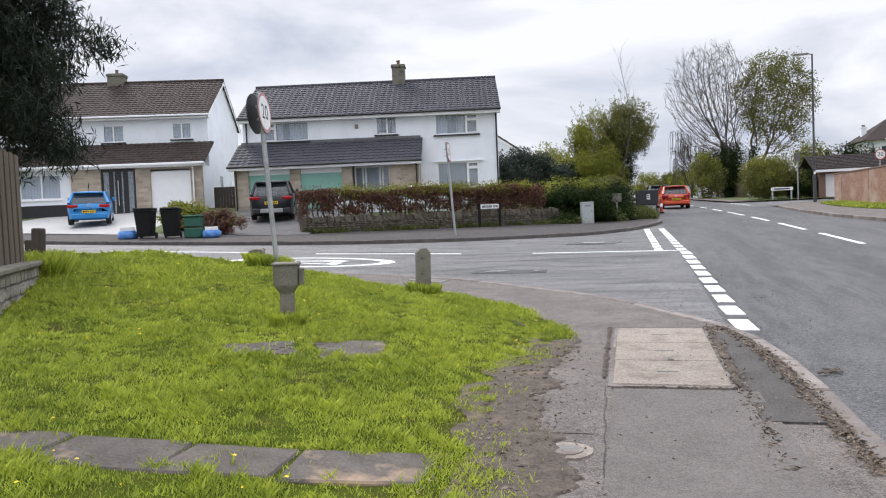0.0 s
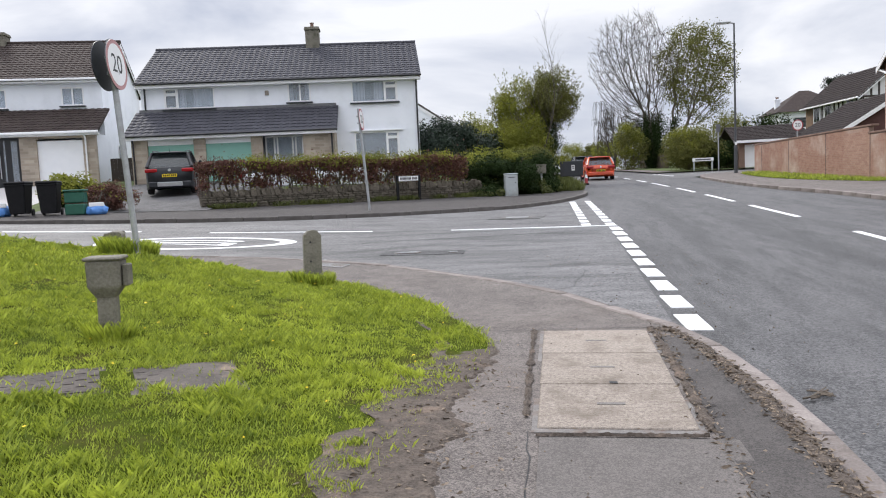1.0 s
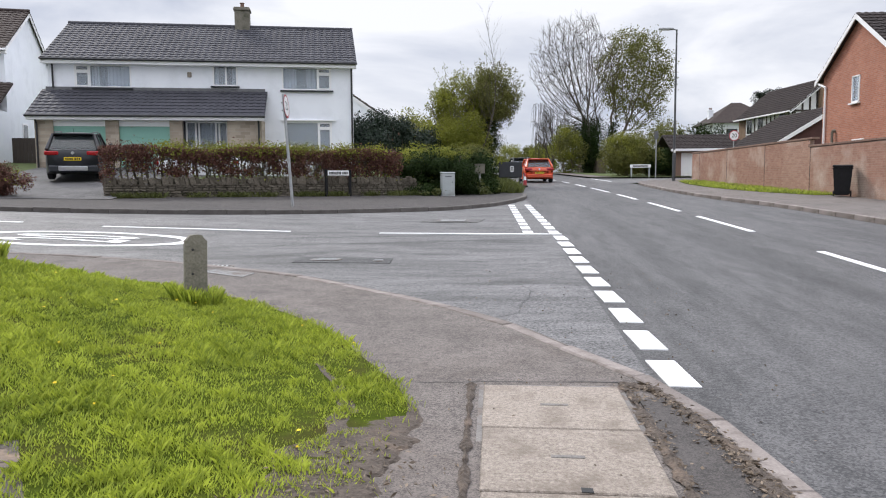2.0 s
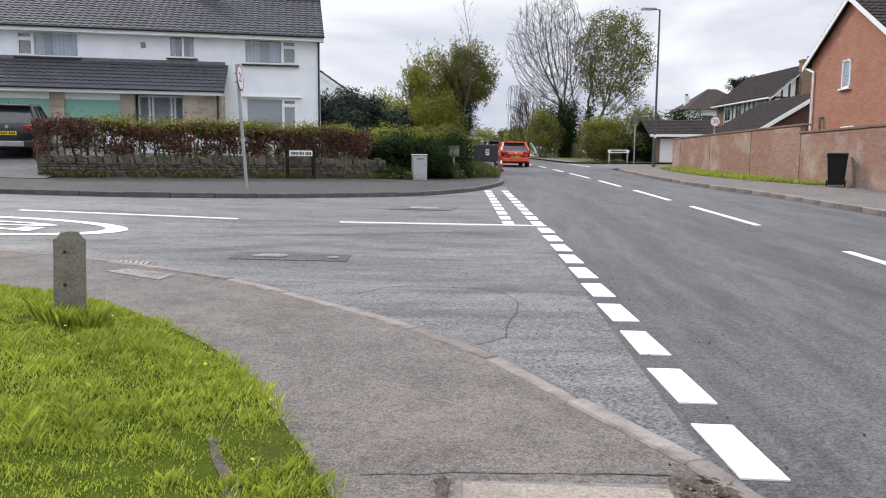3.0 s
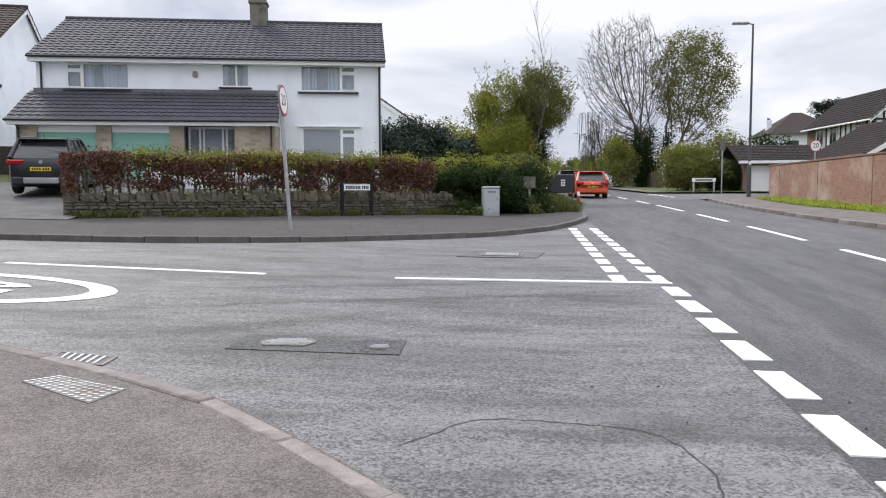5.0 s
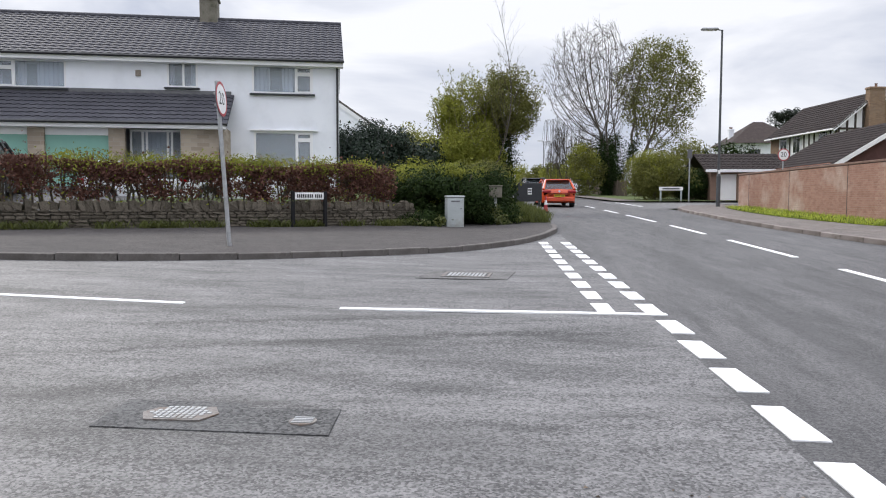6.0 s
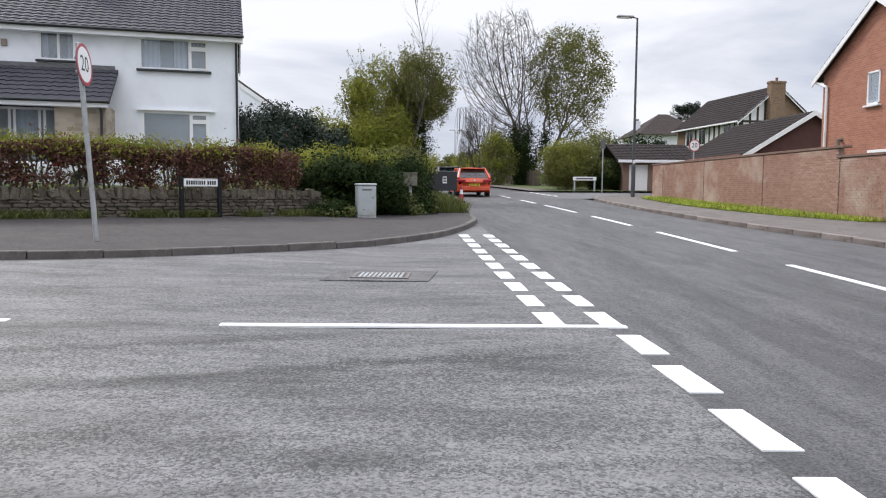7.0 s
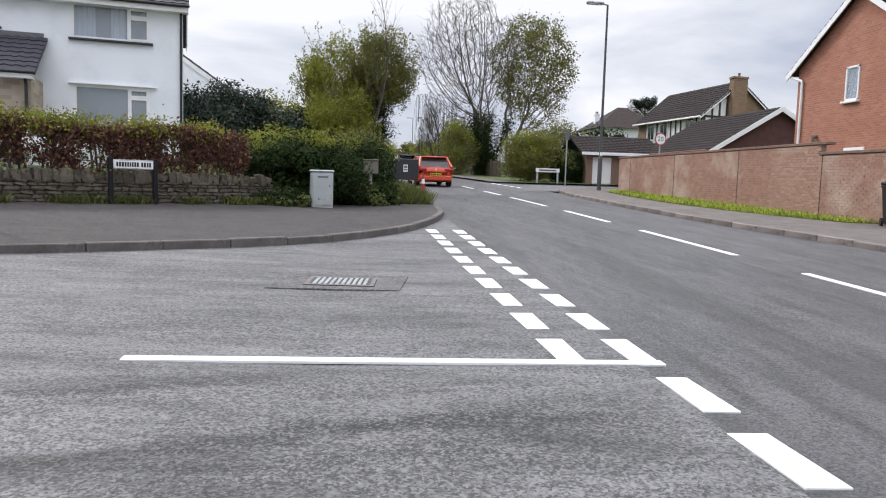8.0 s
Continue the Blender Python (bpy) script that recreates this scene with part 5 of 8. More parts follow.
# concrete marker bollard and the worn stump by the pole
bb = thing("concrete_bollard", pose(-3.86, -7.24, .08, -2, 2, 28), "weathered round-topped concrete marker post in the grass", "bollard")
prof = [(-.1, -.25), (.1, -.25), (.1, .38)] + [(.1 * math.cos(radians(a)), .38 + .1 * math.sin(radians(a))) for a in range(15, 180, 15)] + [(-.1, .38)]
bm = prism(prof, -.055, .055, Matrix.Rotation(radians(90), 4, 'X'))
bmesh.ops.bevel(bm, geom=[e for e in bm.edges if abs(e.verts[0].co.y - e.verts[1].co.y) < .01], offset=.006, segments=1, affect='EDGES')
for v in bm.verts:
    v.co += Vector((noise.noise(v.co * 9), noise.noise(v.co * 9 + Vector((5, 0, 0))), noise.noise(v.co * 9 + Vector((0, 5, 0))))) * .006
part("post", bm, M["post"], bb)
for zz in (.12, .34):
    part("socket", pipe(((-.03, -.062, zz), (-.03, -.05, zz), .012, .012)), M["ink"], bb)
st = thing("concrete_stump", pose(-6.85, -6.35, turf_z(-6.85, -6.35) - .03, 3, -4, 15), "short mossy concrete stump among weeds", "bollard")
bm = prism([(x, z * .85) for x, z in prof], -.1, .1, Matrix.Rotation(radians(90), 4, 'X'))
bmesh.ops.bevel(bm, geom=[e for e in bm.edges], offset=.01, segments=1, affect='EDGES')
bm.transform(Matrix.Diagonal((1.1, 1, .8, 1)))
part("post", bm, M["post"], st)

# square-headed concrete marker post
mp = thing("marker_post", pose(-4.36, -10.45, turf_z(-4.36, -10.45) - .02, 0, 1, 18), "old concrete marker post with a square head, standing in the grass", "marker post")
bm = boxes((-.068, -.06, -.2, .068, .06, .38), bev=.02)
part("shaft", bm, M["post"], mp)
bm = bmesh.new()
lo = [bm.verts.new((x * .068, y * .062, .34)) for x, y in ((-1, -1), (1, -1), (1, 1), (-1, 1))]
hi = [bm.verts.new((x * .115, y * .1, .42)) for x, y in ((-1, -1), (1, -1), (1, 1), (-1, 1))]
tp = [bm.verts.new((x * .12, y * .105, .61)) for x, y in ((-1, -1), (1, -1), (1, 1), (-1, 1))]
for a, b in ((lo, hi), (hi, tp)):
    for i in range(4):
        bm.faces.new((a[i], a[(i + 1) % 4], b[(i + 1) % 4], b[i]))
bm.faces.new(tp)
bmesh.ops.bevel(bm, geom=list(bm.edges), offset=.01, segments=1, affect='EDGES')
part("head", bm, M["post"], mp)
part("cap", boxes((-.135, -.115, .612, .135, .115, .64), bev=.01), M["post"], mp)
part("side_plate", boxes((.122, -.06, .42, .17, .06, .58), bev=.008), M["post"], mp)

# street name plate on two posts
wd = radians(35.5)
np_ = thing("street_name_sign", pose(-6.28, 10.95, .52, 0, 0, 35.5), "white street name plate with black letters on two dark wooden posts", "street sign")
for x in (-.43, .43):
    part("leg", boxes((x - .045, -.04, -.25, x + .045, .04, .93), bev=.01), M["black"], np_, "black-stained timber post")
part("plate", boxes((-.385, -.03, .72, .385, -.01, .9), bev=.006), M["white"], np_)
x = -.33
for k, wdt in enumerate((.05, .05, .055, .05, .045, .04, .05, .05, .05, 0, .05, .055, .05, .05)):
    if wdt:
        part("lettering", boxes((x, -.0325, .765, x + wdt - .014, -.0302, .855)), M["ink"], np_)
    x += wdt or .035
part("border", boxes((-.375, -.0325, .728, .375, -.0302, .735), (-.375, -.0325, .885, .375, -.0302, .892)), M["ink"], np_)

# telecom cabinet
cb = thing("telecom_cabinet", pose(-2.72, 13.0, land(-2.7, 13) + .09, 0, 0, 12), "pale grey steel telecom cabinet on the footway by the hedge", "utility cabinet")
part("body", boxes((-.24, -.2, -.1, .24, .2, .8), bev=.02), M["cabinet"], cb)
part("lid", boxes((-.26, -.22, .802, .26, .22, .86), bev=.025), M["cabinet"], cb)
d = part("door", boxes((-.21, -.212, .06, .21, -.201, .76), bev=.004), M["cabinet"], cb)
part("lock", pipe(((.15, -.225, .5), (.15, -.21, .5), .016, .016)), M["black"], d)
part("vent", boxes((-.12, -.216, .68, .12, -.213, .72)), M["signback"], d)
gb = thing("letter_box", pose(-1.62, 16.2, land(0, 16.2) + .2, 0, 0, 8), "dark grey metal box on a post at the hedge", "box")
part("body", boxes((-.23, -.15, .72, .23, .15, 1.12), bev=.03), M["lamppost"], gb)
part("lid", boxes((-.25, -.17, 1.122, .25, .17, 1.16), bev=.012), M["lamppost"], gb)
part("post", boxes((-.05, -.05, -.3, .05, .05, .718)), M["lamppost"], gb)
pb = thing("meter_box", pose(-1.58, 14.55, land(-1.58, 14.55) + .08, 0, 0, 6), "grey weathered meter box on a short post by the shrubs", "utility box")
part("post", boxes((-.04, -.03, -.2, .04, .03, .82), bev=.006), M["galv"], pb)
part("body", boxes((-.18, -.12, .8, .18, .1, 1.13), bev=.012), M["post"], pb)
part("lid", boxes((-.2, -.15, 1.131, .2, .12, 1.16), bev=.01), M["post"], pb)
bd = thing("notice_board", pose(-.16, 24.7, land(0, 24.7) + .1, 0, 0, 14), "dark grey board with a small white notice on two legs", "notice board")
part("panel", boxes((-.62, -.04, .36, .62, .04, 1.16), bev=.02), M["slate"], bd)
for x in (-.5, .5):
    part("leg", boxes((x - .03, -.03, -.25, x + .03, .03, .358)), M["slate"], bd)
part("notice", boxes((-.02, -.046, .66, .16, -.042, .94)), M["white"], bd)
part("notice_print", boxes((.0, -.049, .72, .14, -.0465, .78), (.0, -.049, .82, .14, -.0465, .9)), M["signback"], bd)
cone = thing("traffic_cone", pose(.55, 23.9, land(0, 23.9) + .05), "small red and white roadside cone", "cone")
part("base", boxes((-.14, -.14, -.05, .14, .14, .03), bev=.01), M["black"], cone)
part("body", pipe(((0, 0, .03), (0, 0, .3), .1, .07), n=14), M["red"], cone)
part("top", pipe(((0, 0, .48), (0, 0, .66), .05, .03), n=14), M["red"], cone)
part("band", pipe(((0, 0, .3), (0, 0, .48), .071, .051), n=14), M["white"], cone)


def lamp_post(at, height, label, turn=0):
    t = thing("street_lamp", at, label, "street lamp")
    part("base", pipe(((0, 0, -.3), (0, 0, 1.5), .1, .1), ((0, 0, 1.5), (0, 0, 1.6), .1, .065), n=14), M["lamppost"], t)
    part("column", pipe(((0, 0, 1.6), (0, 0, height), .065, .045), n=12), M["lamppost"], t)
    part("arm", pipe(((0, 0, height - .02), (-.35 * math.cos(turn), -.35 * math.sin(turn), height + .04), .03, .03)), M["lamppost"], t)
    bm = boxes((-1.0, -.13, height - .02, -.2, .13, height + .1), bev=.04)
    bm.transform(Matrix.Rotation(turn, 4, 'Z'))
    head = part("head", bm, M["galv"], t)
    bm = boxes((-.95, -.1, height - .034, -.4, .1, height - .022))
    bm.transform(Matrix.Rotation(turn, 4, 'Z'))
    part("lens", bm, M["white"], head)
    part("number_plate", boxes((-.05, -.115, 1.62, .05, -.07, 1.78)), M["white"], t)
    return t


lamp_post(pose(9.14, 29.07, .93), 8.4, "tall dark steel street lamp beside the brick wall", radians(5))
lamp_post(pose(6.8, 120, land(0, 120)), 9.0, "distant street lamp along the main road", radians(0))
pole_bus = thing("sign_pole", pose(10.1, 38.2, land(0, 38) + .1), "slim grey pole with a small plate by the bushes", "sign pole")
part("pole", pipe(((0, 0, -.3), (0, 0, 3.1), .04, .04)), M["galv"], pole_bus)
part("plate", boxes((-.14, -.05, 2.55, .14, -.042, 3.1), bev=.004), M["signback"], pole_bus)
ns = thing("street_name_sign", pose(9.2, 38.9, land(0, 39) + .1, 0, 0, -8), "low white street name plate on two pale posts", "street sign")
for x in (-.6, .6):
    part("leg", boxes((x - .05, -.05, -.2, x + .05, .05, .7), bev=.01), M["cabinet"], ns)
part("plate", boxes((-.7, -.07, .62, .7, -.052, .84), bev=.006), M["white"], ns)
part("lettering", boxes((-.5, -.073, .68, .5, -.071, .78)), M["signback"], ns)
fs = speed_sign("speed_sign", pose(13.82, 33.6, 1.1), 0, 2.95, "20 speed limit roundel showing above the brick wall", .33, 8)


# wheelie bins and recycling
def wheelie_bin(at, body, lid, label, group="", h=1.0):
    t = thing("wheelie_bin", at, label, "wheelie bin", group)
    bm = bmesh.new()
    lo = [bm.verts.new((x * .22, y * .25, .06)) for x, y in ((-1, -1), (1, -1), (1, 1), (-1, 1))]
    hi = [bm.verts.new((x * .28, y * .34, h - .06)) for x, y in ((-1, -1), (1, -1), (1, 1), (-1, 1))]
    for i in range(4):
        bm.faces.new((lo[i], lo[(i + 1) % 4], hi[(i + 1) % 4], hi[i]))
    bm.faces.new(lo[::-1]), bm.faces.new(hi)
    bmesh.ops.bevel(bm, geom=list(bm.edges), offset=.025, segments=2, affect='EDGES')
    part("body", bm, M[body], t)
    part("rim", boxes((-.3, -.36, h - .1, .3, .36, h - .055), bev=.012), M[body], t)
    part("lid", boxes((-.3, -.37, h - .052, .3, .4, h + .03), bev=.03), M[lid], t)
    part("handle", pipe(((-.22, .42, h - .08), (.22, .42, h - .08), .016, .016)), M[body], t)
    for x in (-.25, .25):
        part("wheel", pipe(((x - .025, .27, .1), (x + .025, .27, .1), .1, .1), n=16), M["tyre"], t)
    return t


wheelie_bin(pose(10.3, 11.3, land(0, 11.3) + .1, 0, 0, -25), "black", "black", "black wheelie bin standing on the footway by the brick wall")


# ---- leaves, branches ----
def quads(name, verts, material, parent, label=""):
    """A mesh of loose four-cornered leaves from an (n, 4, 3) array."""
    n = len(verts)
    me = bpy.data.meshes.new(name)
    me.vertices.add(n * 4)
    me.loops.add(n * 4)
    me.polygons.add(n)
    me.vertices.foreach_set("co", np.asarray(verts, np.float32).ravel())
    me.loops.foreach_set("vertex_index", np.arange(n * 4, dtype=np.int32))
    me.polygons.foreach_set("loop_start", np.arange(0, n * 4, 4, dtype=np.int32))
    me.update(calc_edges=True)
    me.materials.append(material)
    ob = new(name, me)
    if parent is not None:
        ob.parent = parent
    if label:
        ob["label"] = label
    return ob


RNG = np.random.default_rng(7)


def leaf_quads(pts, size, slim=.5, droop=0.0, spread=1.0, loose=.55):
    """Pointed leaves at the points: turned at random, or lying on the skin of their clump where (points, normals) are given."""
    if isinstance(pts, tuple):
        pts, nrm = pts
        nrm = nrm + RNG.normal(size=nrm.shape) * loose
        a = np.cross(nrm, RNG.normal(size=nrm.shape))
        a /= np.linalg.norm(a, axis=1)[:, None] + 1e-9
        b = np.cross(a, nrm)
    else:
        a = RNG.normal(size=(len(pts), 3)) * (1, 1, spread)
        a[:, 2] -= droop
        a /= np.linalg.norm(a, axis=1)[:, None]
        b = np.cross(a, RNG.normal(size=a.shape))
    n = len(pts)
    b /= np.linalg.norm(b, axis=1)[:, None] + 1e-9
    s = (size * RNG.uniform(.6, 1.35, n))[:, None]
    return np.stack([pts - a * s * .5, pts + b * s * slim * .5, pts + a * s * .5, pts - b * s * slim * .5], 1)


def clumped(n, clumps, centre, radii, grain, shell=.55, flat=.85):
    """Points and outward directions in rounded clumps within an ellipsoid, thicker towards its shell."""
    d = RNG.normal(size=(clumps, 3))
    d /= np.linalg.norm(d, axis=1)[:, None]
    r = (shell + (1 - shell) * RNG.uniform(0, 1, clumps) ** .5) * RNG.uniform(.8, 1.08, clumps)
    c = np.array(centre) + d * r[:, None] * np.array(radii)
    size = grain * RNG.uniform(.7, 1.6, clumps)
    k = RNG.choice(clumps, n, p=size ** 2 / np.sum(size ** 2))
    o = RNG.normal(size=(n, 3))
    o /= np.linalg.norm(o, axis=1)[:, None]
    nrm = o + d[k] * .35 + np.array((0, 0, .35))
    nrm /= np.linalg.norm(nrm, axis=1)[:, None]
    far = 1.45 * RNG.uniform(size=n) ** .3 * RNG.uniform(.9, 1.12, n)
    return c[k] + o * (far * size[k])[:, None] * (1, 1, flat), nrm


def twigs(lines, n=4):
    """Tapered limbs from (a, b, r0, r1) rows, as plain vertex and face lists."""
    vs, fs = [], []
    for a, b, r0, r1 in lines:
        a, b = np.array(a, float), np.array(b, float)
        d = b - a
        d /= np.linalg.norm(d) + 1e-9
        u = np.cross(d, (0.3, 0.9, 0.2))
        u /= np.linalg.norm(u) + 1e-9
        w = np.cross(d, u)
        k = len(vs)
        for p, r in ((a, r0), (b, r1)):
            for i in range(n):
                t = 2 * math.pi * i / n
                vs.append(tuple(p + r * (math.cos(t) * u + math.sin(t) * w)))
        for i in range(n):
            j = (i + 1) % n
            fs.append((k + i, k + j, k + n + j, k + n + i))
    return vs, fs


def grow(start, way, length, radius, depth, kids, spread, rise, lines, tips, rnd, shrink=.74, bend=.16):
    """A limb of three bent pieces with side limbs, again and again."""
    p, d = np.array(start, float), np.array(way, float)
    d /= np.linalg.norm(d)
    r = radius
    for s in range(3):
        q = p + d * length / 3
        r2 = r * .84
        lines.append((p, q, r, r2))
        if depth > 0:
            for _ in range(kids if s else max(0, kids - 1)):
                side = np.array([rnd.gauss(0, 1), rnd.gauss(0, 1), rnd.gauss(0, .6)])
                nd = d + spread * side / (np.linalg.norm(side) + 1e-6)
                nd[2] += rise
                grow(q, nd, length * shrink * rnd.uniform(.7, 1.1), r2 * .6, depth - 1, kids, spread, rise, lines, tips, rnd, shrink, bend)
        p, r = q, r2
        d = d + bend * np.array([rnd.gauss(0, 1), rnd.gauss(0, 1), rnd.gauss(0, .5) + rise])
        d /= np.linalg.norm(d)
    if depth == 0:
        tips.append(p)


def colonise(goals, chains, step, reach, kill, rounds, rnd, up=.12, tip=.011, power=.42, wander=.14):
    """Limbs that grow towards scattered goals in the crown; returns limb rows and the tips with their directions."""
    nodes, parent = [], []
    for chain in chains:
        for i, p in enumerate(chain):
            nodes.append(np.array(p, float))
            parent.append(len(nodes) - 2 if i else -1)
    goals = np.array(goals, float)
    near = np.full(len(goals), 1e9)
    idx = np.zeros(len(goals), int)
    fresh, base, forks = np.array(nodes), 0, {}
    for _ in range(rounds):
        d = np.linalg.norm(goals[:, None] - fresh[None], axis=2)
        k = d.argmin(1)
        dk = d[np.arange(len(goals)), k]
        closer = dk < near
        near[closer], idx[closer] = dk[closer], k[closer] + base
        live = near > kill
        goals, near, idx = goals[live], near[live], idx[live]
        if not len(goals):
            break
        pull = {}
        for g, i, dist in zip(goals, idx, near):
            if dist < reach:
                pull.setdefault(int(i), []).append((g - nodes[i]) / dist)
        if not pull:
            break
        base, made = len(nodes), []
        for i, ds in pull.items():
            if forks.get(i, 0) > 2:
                continue
            forks[i] = forks.get(i, 0) + 1
            v = np.mean(ds, axis=0) + np.array([rnd.gauss(0, wander), rnd.gauss(0, wander), up + rnd.gauss(0, wander)])
            if parent[i] >= 0:
                v += .35 * (nodes[i] - nodes[parent[i]]) / step
            made.append(nodes[i] + v / (np.linalg.norm(v) + 1e-9) * step)
            parent.append(i)
        if not made:
            break
        nodes += made
        fresh = np.array(made)
    load = np.zeros(len(nodes))
    for i in range(len(nodes) - 1, -1, -1):
        load[i] = max(load[i], 1)
        if parent[i] >= 0:
            load[parent[i]] += load[i]
    ends = set(range(len(nodes))) - set(parent)
    rows = [(nodes[parent[i]], nodes[i], tip * min(load[parent[i]], load[i] * 1.6) ** power, tip * load[i] ** power) for i in range(len(nodes)) if parent[i] >= 0]
    tips = [(nodes[i], (nodes[i] - nodes[parent[i]]) / step) for i in ends if parent[i] >= 0]
    return rows, tips


def crown_points(n, centre, radii, shell=.5, seed=1, taper=0.0):
    """Goals in an ellipsoid, thicker to its shell; taper narrows its lower half."""
    g = np.random.default_rng(seed)
    d = g.normal(size=(n, 3))
    d /= np.linalg.norm(d, axis=1)[:, None]
    r = (shell ** 3 + (1 - shell ** 3) * g.uniform(size=n)) ** (1 / 3) * (1 + .07 * np.sin(d[:, 0] * 7 + seed) * np.sin(d[:, 2] * 6))
    p = d * r[:, None]
    p[:, :2] *= np.clip(1 + taper * p[:, 2:3], .25, 1)
    return np.array(centre) + p * np.array(radii)


# ---- stone wall and beech hedge ----
WALL = pose(-12.3, 7.0, 0, 0, 0, 35.5)
wall = tagged(new("garden_wall_stone"), "low weathered stone garden wall with upright coping stones", "wall", kind="structure")
wall.matrix_world = WALL
foot = lambda u: .5 + .004 * u
part("core", boxes((.06, .06, .2, 10.3, .3, .98)), M["mortar"], wall)
shapes = []
for v in range(7):
    bm = boxes((-.5, -.5, -.5, .5, .5, .5))
    bmesh.ops.subdivide_edges(bm, edges=list(bm.edges), cuts=1, use_grid_fill=True)
    for w in bm.verts:
        w.co *= 1 - .55 * max(0, w.co.length - .62)
        w.co += Vector((noise.noise(w.co * 2.3 + Vector((v * 7.1, 0, 0))), noise.noise(w.co * 2.3 + Vector((0, v * 5.3, 2))), noise.noise(w.co * 2.3 + Vector((3, 0, v * 6.7))))) * .16
    me = bpy.data.meshes.new("stone")
    bm.to_mesh(me)
    bm.free()
    me.materials.append(M["stone"])
    shapes.append(me)
rnd = random.Random(5)
z = .5
for course in range(7):
    h = rnd.uniform(.055, .095)
    u = 0.0
    while u < 10.3:
        w = rnd.uniform(.14, .34)
        ob = new("stone", rnd.choice(shapes))
        ob.parent = wall
        ob.matrix_local = Matrix.Translation((u + w / 2, .12, z + h / 2)) @ Matrix.Rotation(rnd.uniform(-.03, .03), 4, 'Y') @ Matrix.Diagonal((w - .012, .22 + rnd.uniform(-.02, .03), h - .01, 1))
        u += w
    z += h
u = 0.05
while u < 10.3:
    w = rnd.uniform(.11, .22)
    ob = new("coping_stone", rnd.choice(shapes))
    ob.parent = wall
    ob.matrix_local = Matrix.Translation((u + w / 2, .13 + rnd.uniform(-.03, .03), 1.08)) @ Matrix.Rotation(rnd.uniform(-.28, .28), 4, 'Y') @ Matrix.Rotation(rnd.uniform(-.3, .3), 4, 'Z') @ Matrix.Diagonal((w + .005, .25, rnd.uniform(.13, .32), 1))
    u += w

hedge = thing("beech_hedge", WALL @ Matrix.Translation((0, .55, 1.0)), "clipped beech hedge with dry red-brown leaves above the stone wall", "hedge")
lines, rnd = [], random.Random(3)
for k in range(76):
    u = .12 + k * .13 + rnd.uniform(-.06, .06)
    x, y, zz = u, rnd.uniform(-.1, .1), -.3
    for s in range(4):
        nx, ny, nz = x + rnd.uniform(-.1, .1), y + rnd.uniform(-.08, .08), zz + .34
        lines.append(((x, y, zz), (nx, ny, nz), .034 - .005 * s, .029 - .005 * s))
        for _ in range(6):
            lines.append(((nx, ny, nz), (nx + rnd.uniform(-.3, .3), ny + rnd.choice((-1, 1)) * rnd.uniform(.15, .42), nz + rnd.uniform(.0, .3)), .008, .003))
        x, y, zz = nx, ny, nz
part("stem", twigs(lines, 5), M["bark"], hedge, "bare brown stems")
n = 52000
pu = RNG.uniform(0, 9.9, n)
pz = 1.12 * RNG.beta(1.6, 1.05, n)
side_y = np.where(RNG.uniform(size=n) < .72, RNG.choice([-1, 1], n) * RNG.normal(.4, .06, n), RNG.uniform(-.4, .4, n))
wob = .05 * np.sin(pu * 2.3) + .04 * np.sin(pu * 5.7 + 1)
pts = np.stack([pu, side_y * (1 + wob), pz + .06 * np.sin(pu * 1.7) * (pz / 1.1)], 1)
thin = np.interp(pu, [0, 1.2, 4.5, 6.2, 7.2, 9.9], [.5, .9, .75, .6, .25, .1])
keep = (np.sin(pu * 6.1 + 2 * np.sin(pu * 1.3)) + np.sin(pz * 7 + pu * 3) + RNG.normal(0, .9, n)) > -1.0 + 1.0 * (pz < .3) + 1.75 * thin * (pz < .78 + .14 * np.sin(pu * 3.7)) - .5 * (pz > .85)
stray = RNG.uniform(size=n) < .05
pts[stray, 2] += RNG.exponential(.09, stray.sum()) * (pts[stray, 2] > .7)
quads("leaf_mass", leaf_quads(pts[keep], .075, .62), M["beech"], hedge, "dense dry beech leaves")
tops = []
for c, w in ((3.4, .6), (5.6, .5), (6.3, .5), (7.7, .4), (2.0, .5), (8.9, .3), (4.6, .5)):
    tops.append(np.stack([RNG.normal(c, w * .8, 1300), RNG.normal(-.1, .27, 1300), RNG.normal(1.08, .12, 1300)], 1))
tops.append(np.stack([RNG.uniform(0, 9.9, 1500), RNG.normal(-.25, .22, 1500), RNG.uniform(.05, 1.1, 1500)], 1))
quads("fresh_leaf_mass", leaf_quads(np.vstack(tops), .07, .5), M["fresh"], hedge, "new green shoots along the top")

# green shrubs at the end of the hedge and the bushes over the verge
def bush(name, label, at, parts, stems=8, height=1.0, seed=1):
    t = thing(name, pose(*at), label, "bush")
    rnd = random.Random(seed)
    lines = []
    for _ in range(stems):
        a = rnd.uniform(0, 6.28)
        p = np.array([math.cos(a) * .2, math.sin(a) * .2, -.2])
        d = np.array([math.cos(a) * .35, math.sin(a) * .35, 1.0])
        grow(p, d, height * rnd.uniform(.6, .9), .04, 1, 2, .5, .1, lines, [], rnd)
    part("stem", twigs(lines, 5), M["bark"], t)
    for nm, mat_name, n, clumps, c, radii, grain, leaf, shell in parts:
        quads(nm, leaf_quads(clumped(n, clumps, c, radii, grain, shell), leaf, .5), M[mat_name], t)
    return t


